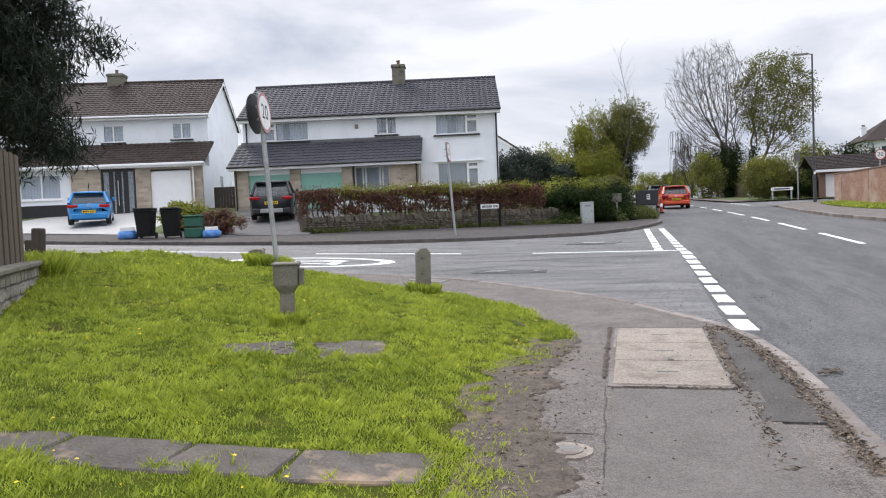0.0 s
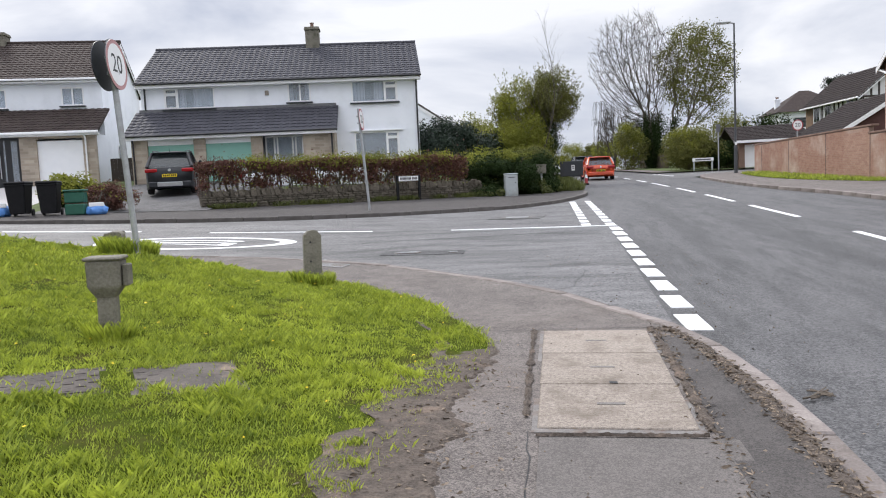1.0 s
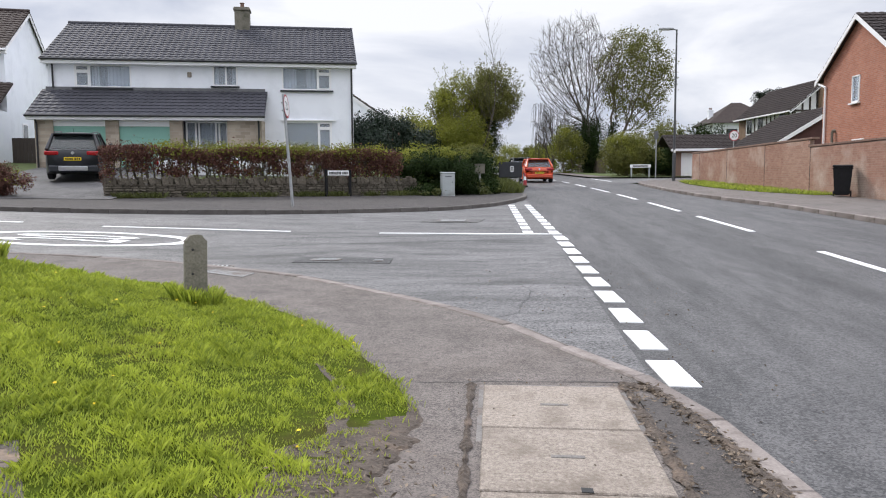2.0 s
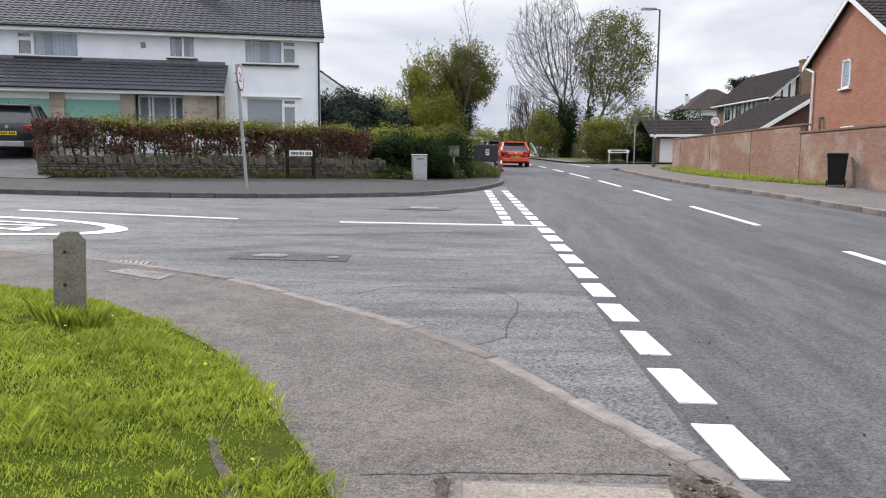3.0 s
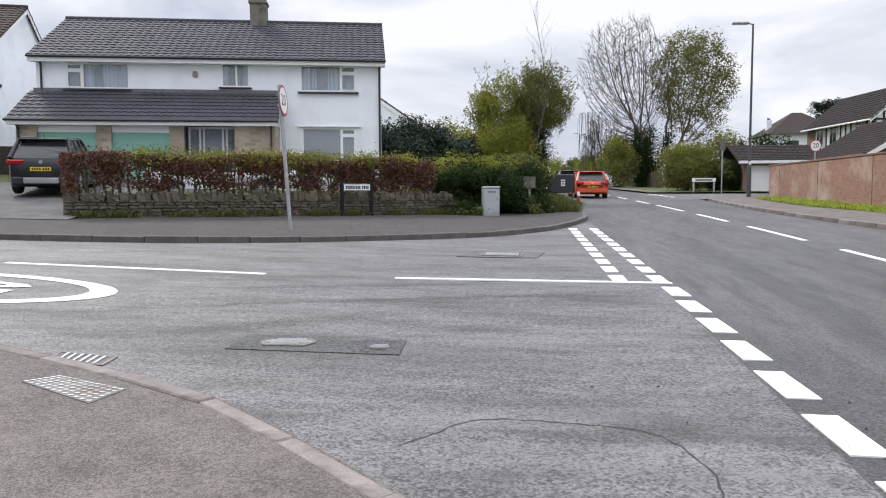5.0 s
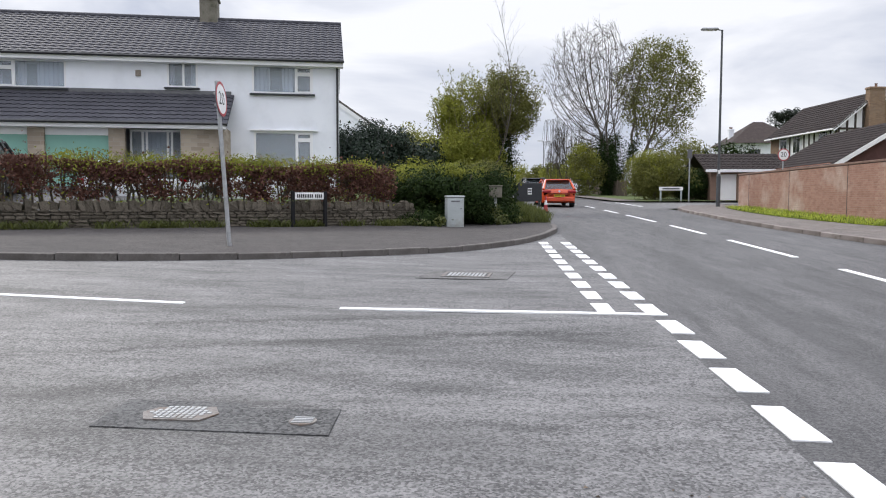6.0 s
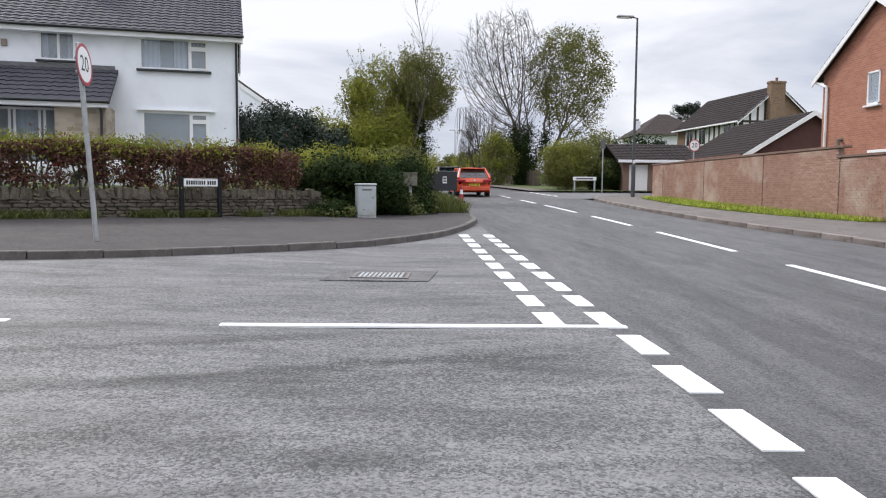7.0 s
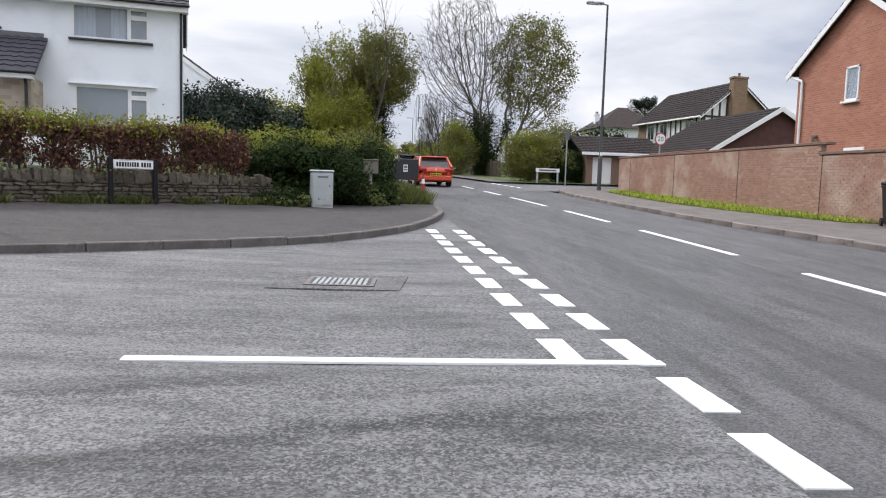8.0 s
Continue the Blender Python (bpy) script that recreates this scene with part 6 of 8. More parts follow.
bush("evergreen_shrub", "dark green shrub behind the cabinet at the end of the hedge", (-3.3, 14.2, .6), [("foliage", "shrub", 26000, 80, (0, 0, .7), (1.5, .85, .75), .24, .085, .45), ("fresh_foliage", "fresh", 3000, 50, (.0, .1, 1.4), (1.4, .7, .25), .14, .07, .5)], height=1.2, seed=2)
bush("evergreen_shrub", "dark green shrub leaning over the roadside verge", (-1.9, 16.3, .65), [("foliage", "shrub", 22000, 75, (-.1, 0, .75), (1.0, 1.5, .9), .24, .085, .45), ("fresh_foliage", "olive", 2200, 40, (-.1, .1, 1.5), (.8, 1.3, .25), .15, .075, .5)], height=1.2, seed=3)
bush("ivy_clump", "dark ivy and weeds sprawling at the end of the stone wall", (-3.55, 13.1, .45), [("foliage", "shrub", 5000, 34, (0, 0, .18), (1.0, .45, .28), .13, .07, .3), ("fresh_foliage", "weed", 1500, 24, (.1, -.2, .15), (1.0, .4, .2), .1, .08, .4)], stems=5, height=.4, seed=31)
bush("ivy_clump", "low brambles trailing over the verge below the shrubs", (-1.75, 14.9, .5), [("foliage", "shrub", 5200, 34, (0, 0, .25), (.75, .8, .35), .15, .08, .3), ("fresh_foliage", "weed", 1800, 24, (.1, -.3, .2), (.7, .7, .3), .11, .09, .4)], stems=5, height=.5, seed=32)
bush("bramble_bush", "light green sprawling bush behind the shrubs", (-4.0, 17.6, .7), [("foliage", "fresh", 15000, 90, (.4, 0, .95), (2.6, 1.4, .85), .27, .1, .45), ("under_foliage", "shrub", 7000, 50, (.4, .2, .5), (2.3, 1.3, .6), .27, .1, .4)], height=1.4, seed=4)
thicket = thing("roadside_thicket", pose(-1.9, 25.0, .9), "tall yellow-green thicket beside the main road", "bush")
# lobes: part, leaf colour, centre and radii of the lobe, goals, leaves a tip, inner leaves
# the last lobe's dark leaf colour stands in for shade deep in the thicket
LOBES = (("foliage", "fresh", (-1.0, .1, 3.45), (1.65, 1.6, 2.15), 700, 42, 30000), ("dull_foliage", "olive", (.85, .2, 4.35), (1.5, 1.5, 1.75), 700, 34, 24000),
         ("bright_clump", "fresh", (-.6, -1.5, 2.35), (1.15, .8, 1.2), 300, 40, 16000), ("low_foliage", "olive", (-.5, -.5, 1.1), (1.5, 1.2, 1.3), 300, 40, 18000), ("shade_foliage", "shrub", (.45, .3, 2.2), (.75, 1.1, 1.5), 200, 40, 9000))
wood, rnd = [], random.Random(5)
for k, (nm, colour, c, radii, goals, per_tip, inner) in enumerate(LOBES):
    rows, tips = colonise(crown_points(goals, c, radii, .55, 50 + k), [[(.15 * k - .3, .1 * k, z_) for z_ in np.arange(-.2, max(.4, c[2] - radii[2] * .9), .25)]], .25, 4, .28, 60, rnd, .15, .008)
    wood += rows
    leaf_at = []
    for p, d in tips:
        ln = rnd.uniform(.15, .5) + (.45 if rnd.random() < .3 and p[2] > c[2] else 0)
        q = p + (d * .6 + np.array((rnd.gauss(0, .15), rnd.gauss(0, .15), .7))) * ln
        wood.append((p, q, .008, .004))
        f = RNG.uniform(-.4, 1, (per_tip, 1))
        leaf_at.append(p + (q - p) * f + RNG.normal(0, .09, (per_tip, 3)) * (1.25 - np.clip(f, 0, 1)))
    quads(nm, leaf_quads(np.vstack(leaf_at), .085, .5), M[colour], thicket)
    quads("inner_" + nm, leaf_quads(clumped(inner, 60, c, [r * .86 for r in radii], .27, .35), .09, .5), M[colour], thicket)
part("stem", twigs(wood, 4), M["bark"], thicket)
bush("laurel_bush", "dark glossy evergreen bushes beside the white house", (-6.2, 24.2, 1.0), [("foliage", "laurel", 40000, 120, (0, 0, 1.6), (2.6, 1.3, 1.65), .36, .12, .4)], stems=8, height=2.2, seed=6)
bush("laurel_bush", "dark glossy evergreen bush further back", (-8.0, 27.0, 1.2), [("foliage", "laurel", 14000, 70, (0, 0, 1.9), (1.9, 1.3, 1.8), .36, .15, .45)], stems=6, height=2.2, seed=8)

# slim bare sapling rising from the thicket
sap = thing("bare_sapling", pose(-2.05, 23.0, .75), "slim bare sapling leaning over the thicket", "tree")
lines, tips, rnd = [], [], random.Random(11)
p, d, r = np.array((0., 0, -.2)), np.array((.16, .06, 1.0)), .055
for s in range(14):
    q = p + d / np.linalg.norm(d) * .62
    lines.append((p, q, r, r * .9))
    if s > 3:
        for _ in range(2):
            a = rnd.uniform(0, 6.28)
            grow(q, (math.cos(a) * .5, math.sin(a) * .5, 1.0), 1.7 - s * .07, r * .4, 1, 2, .32, .12, lines, tips, rnd, .55)
    p, r = q, r * .88
    d = d + np.array((rnd.uniform(-.1, .1) + (.04 if s < 5 else -.03), rnd.uniform(-.08, .08), 0))
part("trunk", twigs(lines, 5), M["twig"], sap)

def tree(name, label, at, way, length, radius, depth, kids, spread, rise, seed, bark="bark", shrink=.74, bend=.16):
    t = thing(name, pose(*at), label, "tree")
    lines, tips, rnd = [], [], random.Random(seed)
    grow((0, 0, -.3), way, length, radius, depth, kids, spread, rise, lines, tips, rnd, shrink, bend)
    part("trunk", twigs(lines, 5), M[bark], t)
    return t, np.array(tips)


def boles(n, fan, height, rnd, step=.45):
    """Several stems rising together from one root."""
    out = []
    for k in range(n):
        a = 6.28 * k / n + rnd.uniform(-.3, .3)
        p, d, chain = np.array((.2 * math.cos(a), .2 * math.sin(a), -.3)), np.array((fan * math.cos(a), fan * math.sin(a), 1.0)), []
        while p[2] < height * rnd.uniform(.9, 1.1):
            chain.append(p)
            p = p + d / np.linalg.norm(d) * step
            d = d + np.array((rnd.gauss(0, .05), rnd.gauss(0, .05), 0))
        out.append(chain)
    return out


rnd = random.Random(22)
bare = thing("bare_tree", pose(7.9, 54, land(0, 54)), "large bare ash tree with a fan of fine upright twigs", "tree")
bare_boles = boles(6, .2, 5.0, rnd)
rows, tips = colonise(crown_points(6500, (-1.5, 0, 8.3), (4.0, 3.7, 5.4), .3, 3, .45), bare_boles, .33, 5, .4, 80, rnd, .22, .0098, .44, .06)
part("trunk", twigs(rows, 5), M["twig"], bare)
fine = []
for p, d in tips:
    for _ in range(4):
        q = p + (d + np.array((rnd.gauss(0, .3), rnd.gauss(0, .3), .35))) * rnd.uniform(.3, .8)
        fine.append((p, q, .009, .005))
part("twig", twigs(fine, 3), M["twig"], bare)
ivy = []
for chain in bare_boles:
    for p in chain[:rnd.randint(8, 13)]:
        ivy.append(np.array(p) + RNG.normal(0, 1, (260, 3)) * (.36, .36, .34))
quads("ivy", leaf_quads(np.vstack(ivy), .13, .7), M["shrub"], bare, "dark ivy round the boles")
leafy = thing("leafing_tree", pose(10.2, 55, land(0, 55)), "tree with small new olive leaves on dark limbs", "tree")
rows, tips = colonise(crown_points(2400, (1.55, 0, 8.2), (3.2, 3.0, 4.5), .35, 8, .2), boles(2, .12, 3.6, rnd), .33, 5, .43, 80, rnd, .06, .012, .45, .16)
part("trunk", twigs(rows, 5), M["bark"], leafy)
sprays = [p + RNG.normal(0, .27, (64, 3)) + d * .2 for p, d in tips]
quads("leaf_mass", leaf_quads(np.vstack(sprays), .17, .5), M["olive"], leafy)

bush("roadside_bush", "broad olive-green bush at the turning", (8.7, 41.0, land(0, 41)), [("foliage", "olive", 26000, 110, (0, 0, 1.6), (1.8, 1.4, 1.4), .34, .12, .4), ("fresh_foliage", "fresh", 5000, 50, (-.2, -.3, 2.0), (1.5, 1.1, 1.1), .27, .11, .6)], stems=8, height=2.4, seed=13)
bush("roadside_bush", "dark evergreen bush under the street lamp", (10.9, 40.9, land(0, 41)), [("foliage", "shrub", 16000, 70, (0, 0, 1.0), (1.2, 1.1, 1.0), .3, .12, .4), ("dull_foliage", "olive", 2500, 30, (-.2, -.2, 1.3), (1.0, .9, .8), .24, .11, .6)], stems=6, height=1.4, seed=14)
bush("roadside_bush", "yellow-green shrub below the bare tree", (5.6, 53, land(0, 53)), [("foliage", "olive", 6000, 60, (.2, 0, 1.9), (1.5, 1.4, 2.0), .36, .15, .35), ("fresh_foliage", "fresh", 3500, 40, (-.1, -.3, 2.4), (1.2, 1.1, 1.9), .28, .13, .5)], stems=9, height=2.9, seed=15)
for x, y, s, seed, m in ((4.6, 70, 1.6, 41, "fresh"), (-8.5, 46, 2.6, 42, "olive"), (-9.5, 62, 3.0, 43, "fresh"), (3.4, 84, 1.8, 44, "olive"), (1.5, 100, 2.2, 45, "fresh"), (-13, 84, 3.4, 46, "olive"), (-16, 105, 3.5, 47, "shrub"), (9, 75, 3.0, 48, "shrub"), (16, 62, 2.6, 49, "olive"), (18.5, 58, 2.2, 50, "shrub"), (-4.5, 35, 2.0, 51, "fresh"), (-6, 40, 2.0, 52, "olive")):
    bush("far_bush", "rounded roadside bush along the main road", (x, y, land(0, y)), [("foliage", m, 7000, 70, (0, 0, s), (s * 1.05, s * 1.05, s), s * .2, .22, .4)], stems=5, height=s, seed=seed)
birch, tips3 = tree("weeping_tree", "pale bare weeping birch", (5.0, 62, land(0, 62)), (0, 0, 1), 3.5, .12, 2, 3, .6, .1, 61, "twig", .8)
lines, rnd = [], random.Random(4)
for p in tips3:
    for _ in range(5):
        q, d = np.array(p), np.array([rnd.gauss(0, .2), rnd.gauss(0, .2), -.1])
        for s in range(4):
            lines.append((q, q + d * .7, .012, .009))
            q, d = q + d * .7, d * .5 + np.array([0, 0, -.75])
part("twig", twigs(lines, 3), M["twig"], birch)
pine = thing("pine_tree", pose(50, 129, land(0, 129)), "dark pine showing above the roofs", "tree")
part("trunk", twigs([((0, 0, -.3), (0, 0, 13.5), .35, .15)], 6), M["bark"], pine)
quads("crown", leaf_quads(clumped(5000, 34, (0, 0, 13.6), (2.7, 2.7, 1.9), .45, .35), .35, .3), M["conifer"], pine)

# conifer by the gate at the start
con = thing("conifer_tree", pose(-12.9, -6.5, .7), "dark drooping conifer over the fence at the verge", "tree")
part("trunk", twigs([((0, 0, -.3), (.05, 0, 3), .3, .24), ((.05, 0, 3), (0, 0, 9), .24, .05)], 9), M["bark"], con)
lines, pts = [], []
rnd = random.Random(17)
for k in range(210):
    zz = rnd.uniform(1.9, 8.5)
    a, ln = rnd.uniform(0, 6.28), rnd.uniform(1.5, 2.75) * (1 - max(0, zz - 5) * .16)
    p, d = np.array((0, 0, zz)), np.array((math.cos(a), math.sin(a), .1))
    for s in range(5):
        q = p + d * ln / 5
        lines.append((p, q, .035 - .006 * s, .03 - .006 * s))
        m = 60 * (s + 1)
        pts.append(q + RNG.normal(size=(m, 3)) * (.2, .2, .2) - np.array((0, 0, .12)))
        p, d = q, d + np.array((rnd.uniform(-.2, .2), rnd.uniform(-.2, .2), -.16))
part("limb", twigs(lines, 4), M["bark"], con)
quads("foliage", leaf_quads(np.vstack(pts), .2, .12, 1.3), M["conifer"], con)

# far woods: one mass of leaves on the skyline
fw = []
for k in range(90):
    a = RNG.uniform(-1.2, 1.2)
    dist = RNG.uniform(190, 330)
    c = (math.sin(a) * dist, math.cos(a) * dist, 2.2 + dist * .006)
    fw.append(clumped(220, 14, c, (9, 9, RNG.uniform(3, 6)), 1.6, .4))
tagged(quads("far_woods", leaf_quads((np.vstack([f[0] for f in fw]), np.vstack([f[1] for f in fw])), 2.2, .7), M["far"], None), "hazy belt of far trees on the skyline", "woods", kind="stuff")

# stone wall with a board fence at the verge, and the gate post
fw_ = tagged(new("boundary_wall"), "pale stone wall under an upright board fence", "wall", kind="structure")
BW = pose(-8.35, -9.45, 0, 0, 0, -56)
fw_.matrix_world = BW
part("core", boxes((0, -.16, -.6, 2.6, .06, .55)), M["mortar"], fw_)
rnd = random.Random(8)
pale_shapes = []
for me in shapes:
    me = me.copy()
    me.materials.clear()
    me.materials.append(M["palestone"])
    pale_shapes.append(me)
for course in range(5):
    u, zc = 0, .52 - course * .13
    while u < 2.5:
        w = rnd.uniform(.18, .36)
        ob = new("stone", rnd.choice(pale_shapes))
        ob.parent = fw_
        ob.matrix_local = Matrix.Translation((u + w / 2, .06, zc)) @ Matrix.Diagonal((w - .015, .12, .118, 1))
        u += w
part("coping", boxes((-.05, -.24, .585, 2.65, .16, .65), bev=.015), M["post"], fw_)
bf = thing("board_fence", BW @ Matrix.Translation((0, -.06, .65)), "weathered upright board fence on the stone wall", "fence")
for k in range(17):
    part("board", boxes((k * .15, -.012 + .014 * (k % 2), 0, k * .15 + .14, .01 + .014 * (k % 2), 1.3 + .01 * math.sin(k * 3))), M["wood"], bf)
for zz in (.25, 1.0):
    part("rail", boxes((0, -.06, zz, 2.6, -.014, zz + .08)), M["wood"], bf)
gp_ = thing("gate_post", pose(-8.78, -8.85, .4, 0, 3, 20), "dark timber gate post at the end of the wall", "post")
part("post", boxes((-.07, -.07, -.3, .07, .07, .66), bev=.015), M["darkwood"], gp_)
part("hinge", boxes((-.17, -.03, .3, -.071, .03, .5), bev=.01), M["darkwood"], gp_)
side_gate = thing("side_gate", pose(-21.9, 18.6, 1.2, 0, 0, 15), "brown timber gate between the two white houses", "gate")
for k in range(9):
    part("board", boxes((-.7 + k * .16, 0, 0, -.55 + k * .16, .03, 1.9)), M["darkwood"], side_gate)
part("rail", boxes((-.7, .032, .4, .75, .08, .5), (-.7, .032, 1.5, .75, .08, 1.6)), M["darkwood"], side_gate)
low = bush("clipped_hedge", "low brown hedge beside the drive", (-15.4, 6.5, land(-15.4, 6.5) + .1), [("leaf_mass", "beech", 6500, 70, (0, 0, .45), (1.35, .4, .42), .12, .07, .4), ("fresh_foliage", "fresh", 700, 40, (0, 0, .5), (1.3, .4, .4), .12, .06, .6)], stems=14, height=.7, seed=70)
bush("garden_shrub", "pale green strappy garden shrub on the forecourt", (-17.6, 8.0, garden_z(-17.6, 8.0)), [("leaf_mass", "fresh", 3500, 60, (0, 0, .6), (.9, .7, .5), .16, .13, .4), ("dull_foliage", "shrub", 2200, 40, (0, 0, .4), (.8, .6, .4), .16, .1, .3)], stems=6, height=.7, seed=71)
# timber and concrete fences further along the main road
for (ax, ay), (bx, by), h, nm, lab, mt in (((8.6, 50.5), (7.0, 58), 1.2, "timber_fence", "brown timber fence behind the verge", "wood"), ((5.2, 66), (4.2, 76), 1.3, "panel_fence", "pale concrete and board fence", "cabinet"), ((14.0, 49.6), (9.0, 50.3), 1.3, "timber_fence", "brown timber fence behind the bushes", "wood")):
    ln = math.hypot(bx - ax, by - ay)
    f = thing(nm, pose(ax, ay, land(0, ay) + .1, 0, 0, math.degrees(math.atan2(by - ay, bx - ax))), lab, "fence")
    n = int(ln / .3)
    for k in range(n):
        part("board", boxes((k * .3, 0, 0, k * .3 + .28, .03, h + .04 * math.sin(k * 1.7))), M[mt], f)
    for k in range(0, n + 1, 6):
        part("post", boxes((k * .3 - .06, .032, -.2, k * .3 + .04, .13, h + .1)), M[mt], f)


# ---- cars ----
def wheel_part(parent, x, y, r, spokes=10):
    s = 1 if x > 0 else -1
    prof = [(r * .62, -.1), (r * .9, -.105), (r, -.07), (r, .07), (r * .9, .105), (r * .62, .1)]
    bm, n = bmesh.new(), 28
    rings = [[bm.verts.new((x + w, y + rr * math.cos(2 * math.pi * i / n), r + rr * math.sin(2 * math.pi * i / n))) for i in range(n)] for rr, w in prof]
    for a, b in zip(rings, rings[1:]):
        for i in range(n):
            bm.faces.new((a[i], a[(i + 1) % n], b[(i + 1) % n], b[i]))
    bmesh.ops.recalc_face_normals(bm, faces=bm.faces)
    tyre = shaded(part("wheel", bm, M["tyre"], parent, "black tyre on a silver rim"))
    bm = bmesh.new()
    for k in range(spokes):
        a = 2 * math.pi * k / spokes
        box(bm, -.012, .05, -.02, .012, r * .6, .02, 0, Matrix.Translation((x + s * .085, y, r)) @ Matrix.Rotation(a, 4, 'X'))
    tube(bm, (x + s * .075, y, r), (x + s * .105, y, r), .06, .05, 14)
    n = 28
    for r0, r1 in ((r * .56, r * .64),):
        a = [bm.verts.new((x + s * .095, y + r0 * math.cos(2 * math.pi * i / n), r + r0 * math.sin(2 * math.pi * i / n))) for i in range(n)]
        b = [bm.verts.new((x + s * .1, y + r1 * math.cos(2 * math.pi * i / n), r + r1 * math.sin(2 * math.pi * i / n))) for i in range(n)]
        for i in range(n):
            bm.faces.new((a[i], a[(i + 1) % n], b[(i + 1) % n], b[i]))
    part("rim", bm, M["alloy"], tyre)
    part("hub_shadow", pipe(((x + s * .03, y, r), (x + s * .05, y, r), r * .6, r * .6), n=24), M["black"], tyre)


def car(at, label, paint, L, W, H, belt, wheel, wb, cabin, bonnet, rails=False, cladding=False, group=""):
    """A hatchback or estate, nose towards +y. cabin: rear foot, rear top, front top, front foot of the glasshouse in y."""
    t = thing("car", at, label, "car", group)
    hw, h2 = W / 2, L / 2
    yr, yf = -wb / 2 - (L - wb) * .02, wb / 2 - (L - wb) * .02
    st = [(-h2, .62, .42, belt - .2), (-h2 + .06, .86, .3, belt - .06), (-h2 + .3, .97, .22, belt), (yr, 1.0, .2, belt + .01), (0, 1.0, .18, belt - .01), (cabin[3] - .1, .99, .18, belt - .03), (yf, .98, .2, bonnet), (h2 - .35, .95, .2, bonnet - .06), (h2 - .08, .82, .26, bonnet - .2), (h2, .6, .36, bonnet - .32)]
    ys_ = np.linspace(-h2, h2, 46)
    arr = np.array(st)
    rings, bm = [], bmesh.new()
    for y in ys_:
        w, zb, zt = (float(np.interp(y, arr[:, 0], arr[:, k])) for k in (1, 2, 3))
        w *= hw
        arch = 0
        for yw in (yr, yf):
            d = abs(y - yw)
            if d < wheel * 1.16:
                arch = max(arch, wheel + math.sqrt(max(0, (wheel * 1.16) ** 2 - d * d)))
        low = max(zb, arch)
        half = [(0, zb), (w * .7, zb), (w * .72, low), (w * .97, low + .01), (w, max(low + .02, zb + .3)), (w * .995, zt - .16 if zt - .16 > low + .03 else low + .04), (w * .95, zt - .03 if zt - .03 > low + .05 else low + .06), (w * .86, max(zt, low + .07)), (0, max(zt + .03, low + .08))]
        rings.append([bm.verts.new((x, y, z)) for x, z in half] + [bm.verts.new((-x, y, z)) for x, z in half[-2:0:-1]])
    n = len(rings[0])
    for a, b in zip(rings, rings[1:]):
        for i in range(n):
            bm.faces.new((a[i], a[(i + 1) % n], b[(i + 1) % n], b[i]))
    bm.faces.new(rings[0]), bm.faces.new(rings[-1][::-1])
    bmesh.ops.recalc_face_normals(bm, faces=bm.faces)
    shaded(part("body", bm, M[paint], t), 35)
    # glasshouse
    wb_, wt = hw * .88, hw * .7
    c0, c1, c2, c3 = cabin
    z0, z1 = belt - .02, H - .06
    bm = bmesh.new()
    lo = [bm.verts.new(v) for v in ((-wb_, c0, z0), (wb_, c0, z0), (wb_, c3, z0 - .02), (-wb_, c3, z0 - .02))]
    hi = [bm.verts.new(v) for v in ((-wt, c1, z1), (wt, c1, z1), (wt, c2, z1), (-wt, c2, z1))]
    for i in range(4):
        bm.faces.new((lo[i], lo[(i + 1) % 4], hi[(i + 1) % 4], hi[i]))
    bm.faces.new(hi)
    part("glasshouse", bm, M["carglass"], t, "dark tinted windows all round")
    L4 = [(-wb_, c0, z0), (wb_, c0, z0), (wb_, c3, z0 - .02), (-wb_, c3, z0 - .02)]
    H4 = [(-wt, c1, z1), (wt, c1, z1), (wt, c2, z1), (-wt, c2, z1)]
    posts = [(L4[i], H4[i], .07 if i < 2 else .045, .05) for i in range(4)]
    for s in (-1, 1):
        for f in (.36, .68):
            yb, yt = c0 + (c3 - c0) * f, c1 + (c2 - c1) * (f + .02)
            posts.append(((s * wb_, yb, z0), (s * wt, yt, z1), .032, .028))
    for post_ in posts:
        part("pillar", pipe(post_), M[paint if not cladding else "blackpaint"], t)
    bm = bmesh.new()
    nx, ny = 8, 10
    g = [[bm.verts.new((wt * 1.03 * (2 * i / nx - 1), c1 - .08 + (c2 - c1 + .12) * j / ny, z1 + (H - z1) * (1 - abs(2 * i / nx - 1) ** 2.5) * (1 - abs(2 * j / ny - 1.05) ** 3 * .7))) for i in range(nx + 1)] for j in range(ny + 1)]
    for j in range(ny):
        for i in range(nx):
            bm.faces.new((g[j][i], g[j][i + 1], g[j + 1][i + 1], g[j + 1][i]))
    shaded(part("roof", bm, M[paint], t), 60)
    part("spoiler", boxes((-wt * .95, c1 - .2, z1 - .01, wt * .95, c1 + .05, z1 + .045), bev=.02), M[paint], t)
    for x in (-hw * .72, hw * .72):
        tl = boxes((x - hw * .24, -h2 - .008, belt - .2, x + hw * .24, -h2 + .2, belt - .06), bev=.03)
        part("tail_lamp", tl, M["tail"], t)
        part("headlight", boxes((x - hw * .18, h2 - .22, bonnet - .24, x + hw * .18, h2 - .03, bonnet - .1), bev=.03), M["alloy"], t)
        s = 1 if x > 0 else -1
        mir = part("mirror", boxes((s * hw * .98, cabin[3] - .32, belt - .02, s * hw * 1.12, cabin[3] - .2, belt + .14), bev=.03), M[paint], t)
    part("bumper", boxes((-hw * .84, -h2 - .03, .3, hw * .84, -h2 + .14, .52), bev=.04), M["slate" if cladding else paint], t)
    if cladding:
        part("skid_plate", boxes((-hw * .5, -h2 - .045, .34, hw * .5, -h2 - .02, .5), bev=.02), M["alloy"], t)
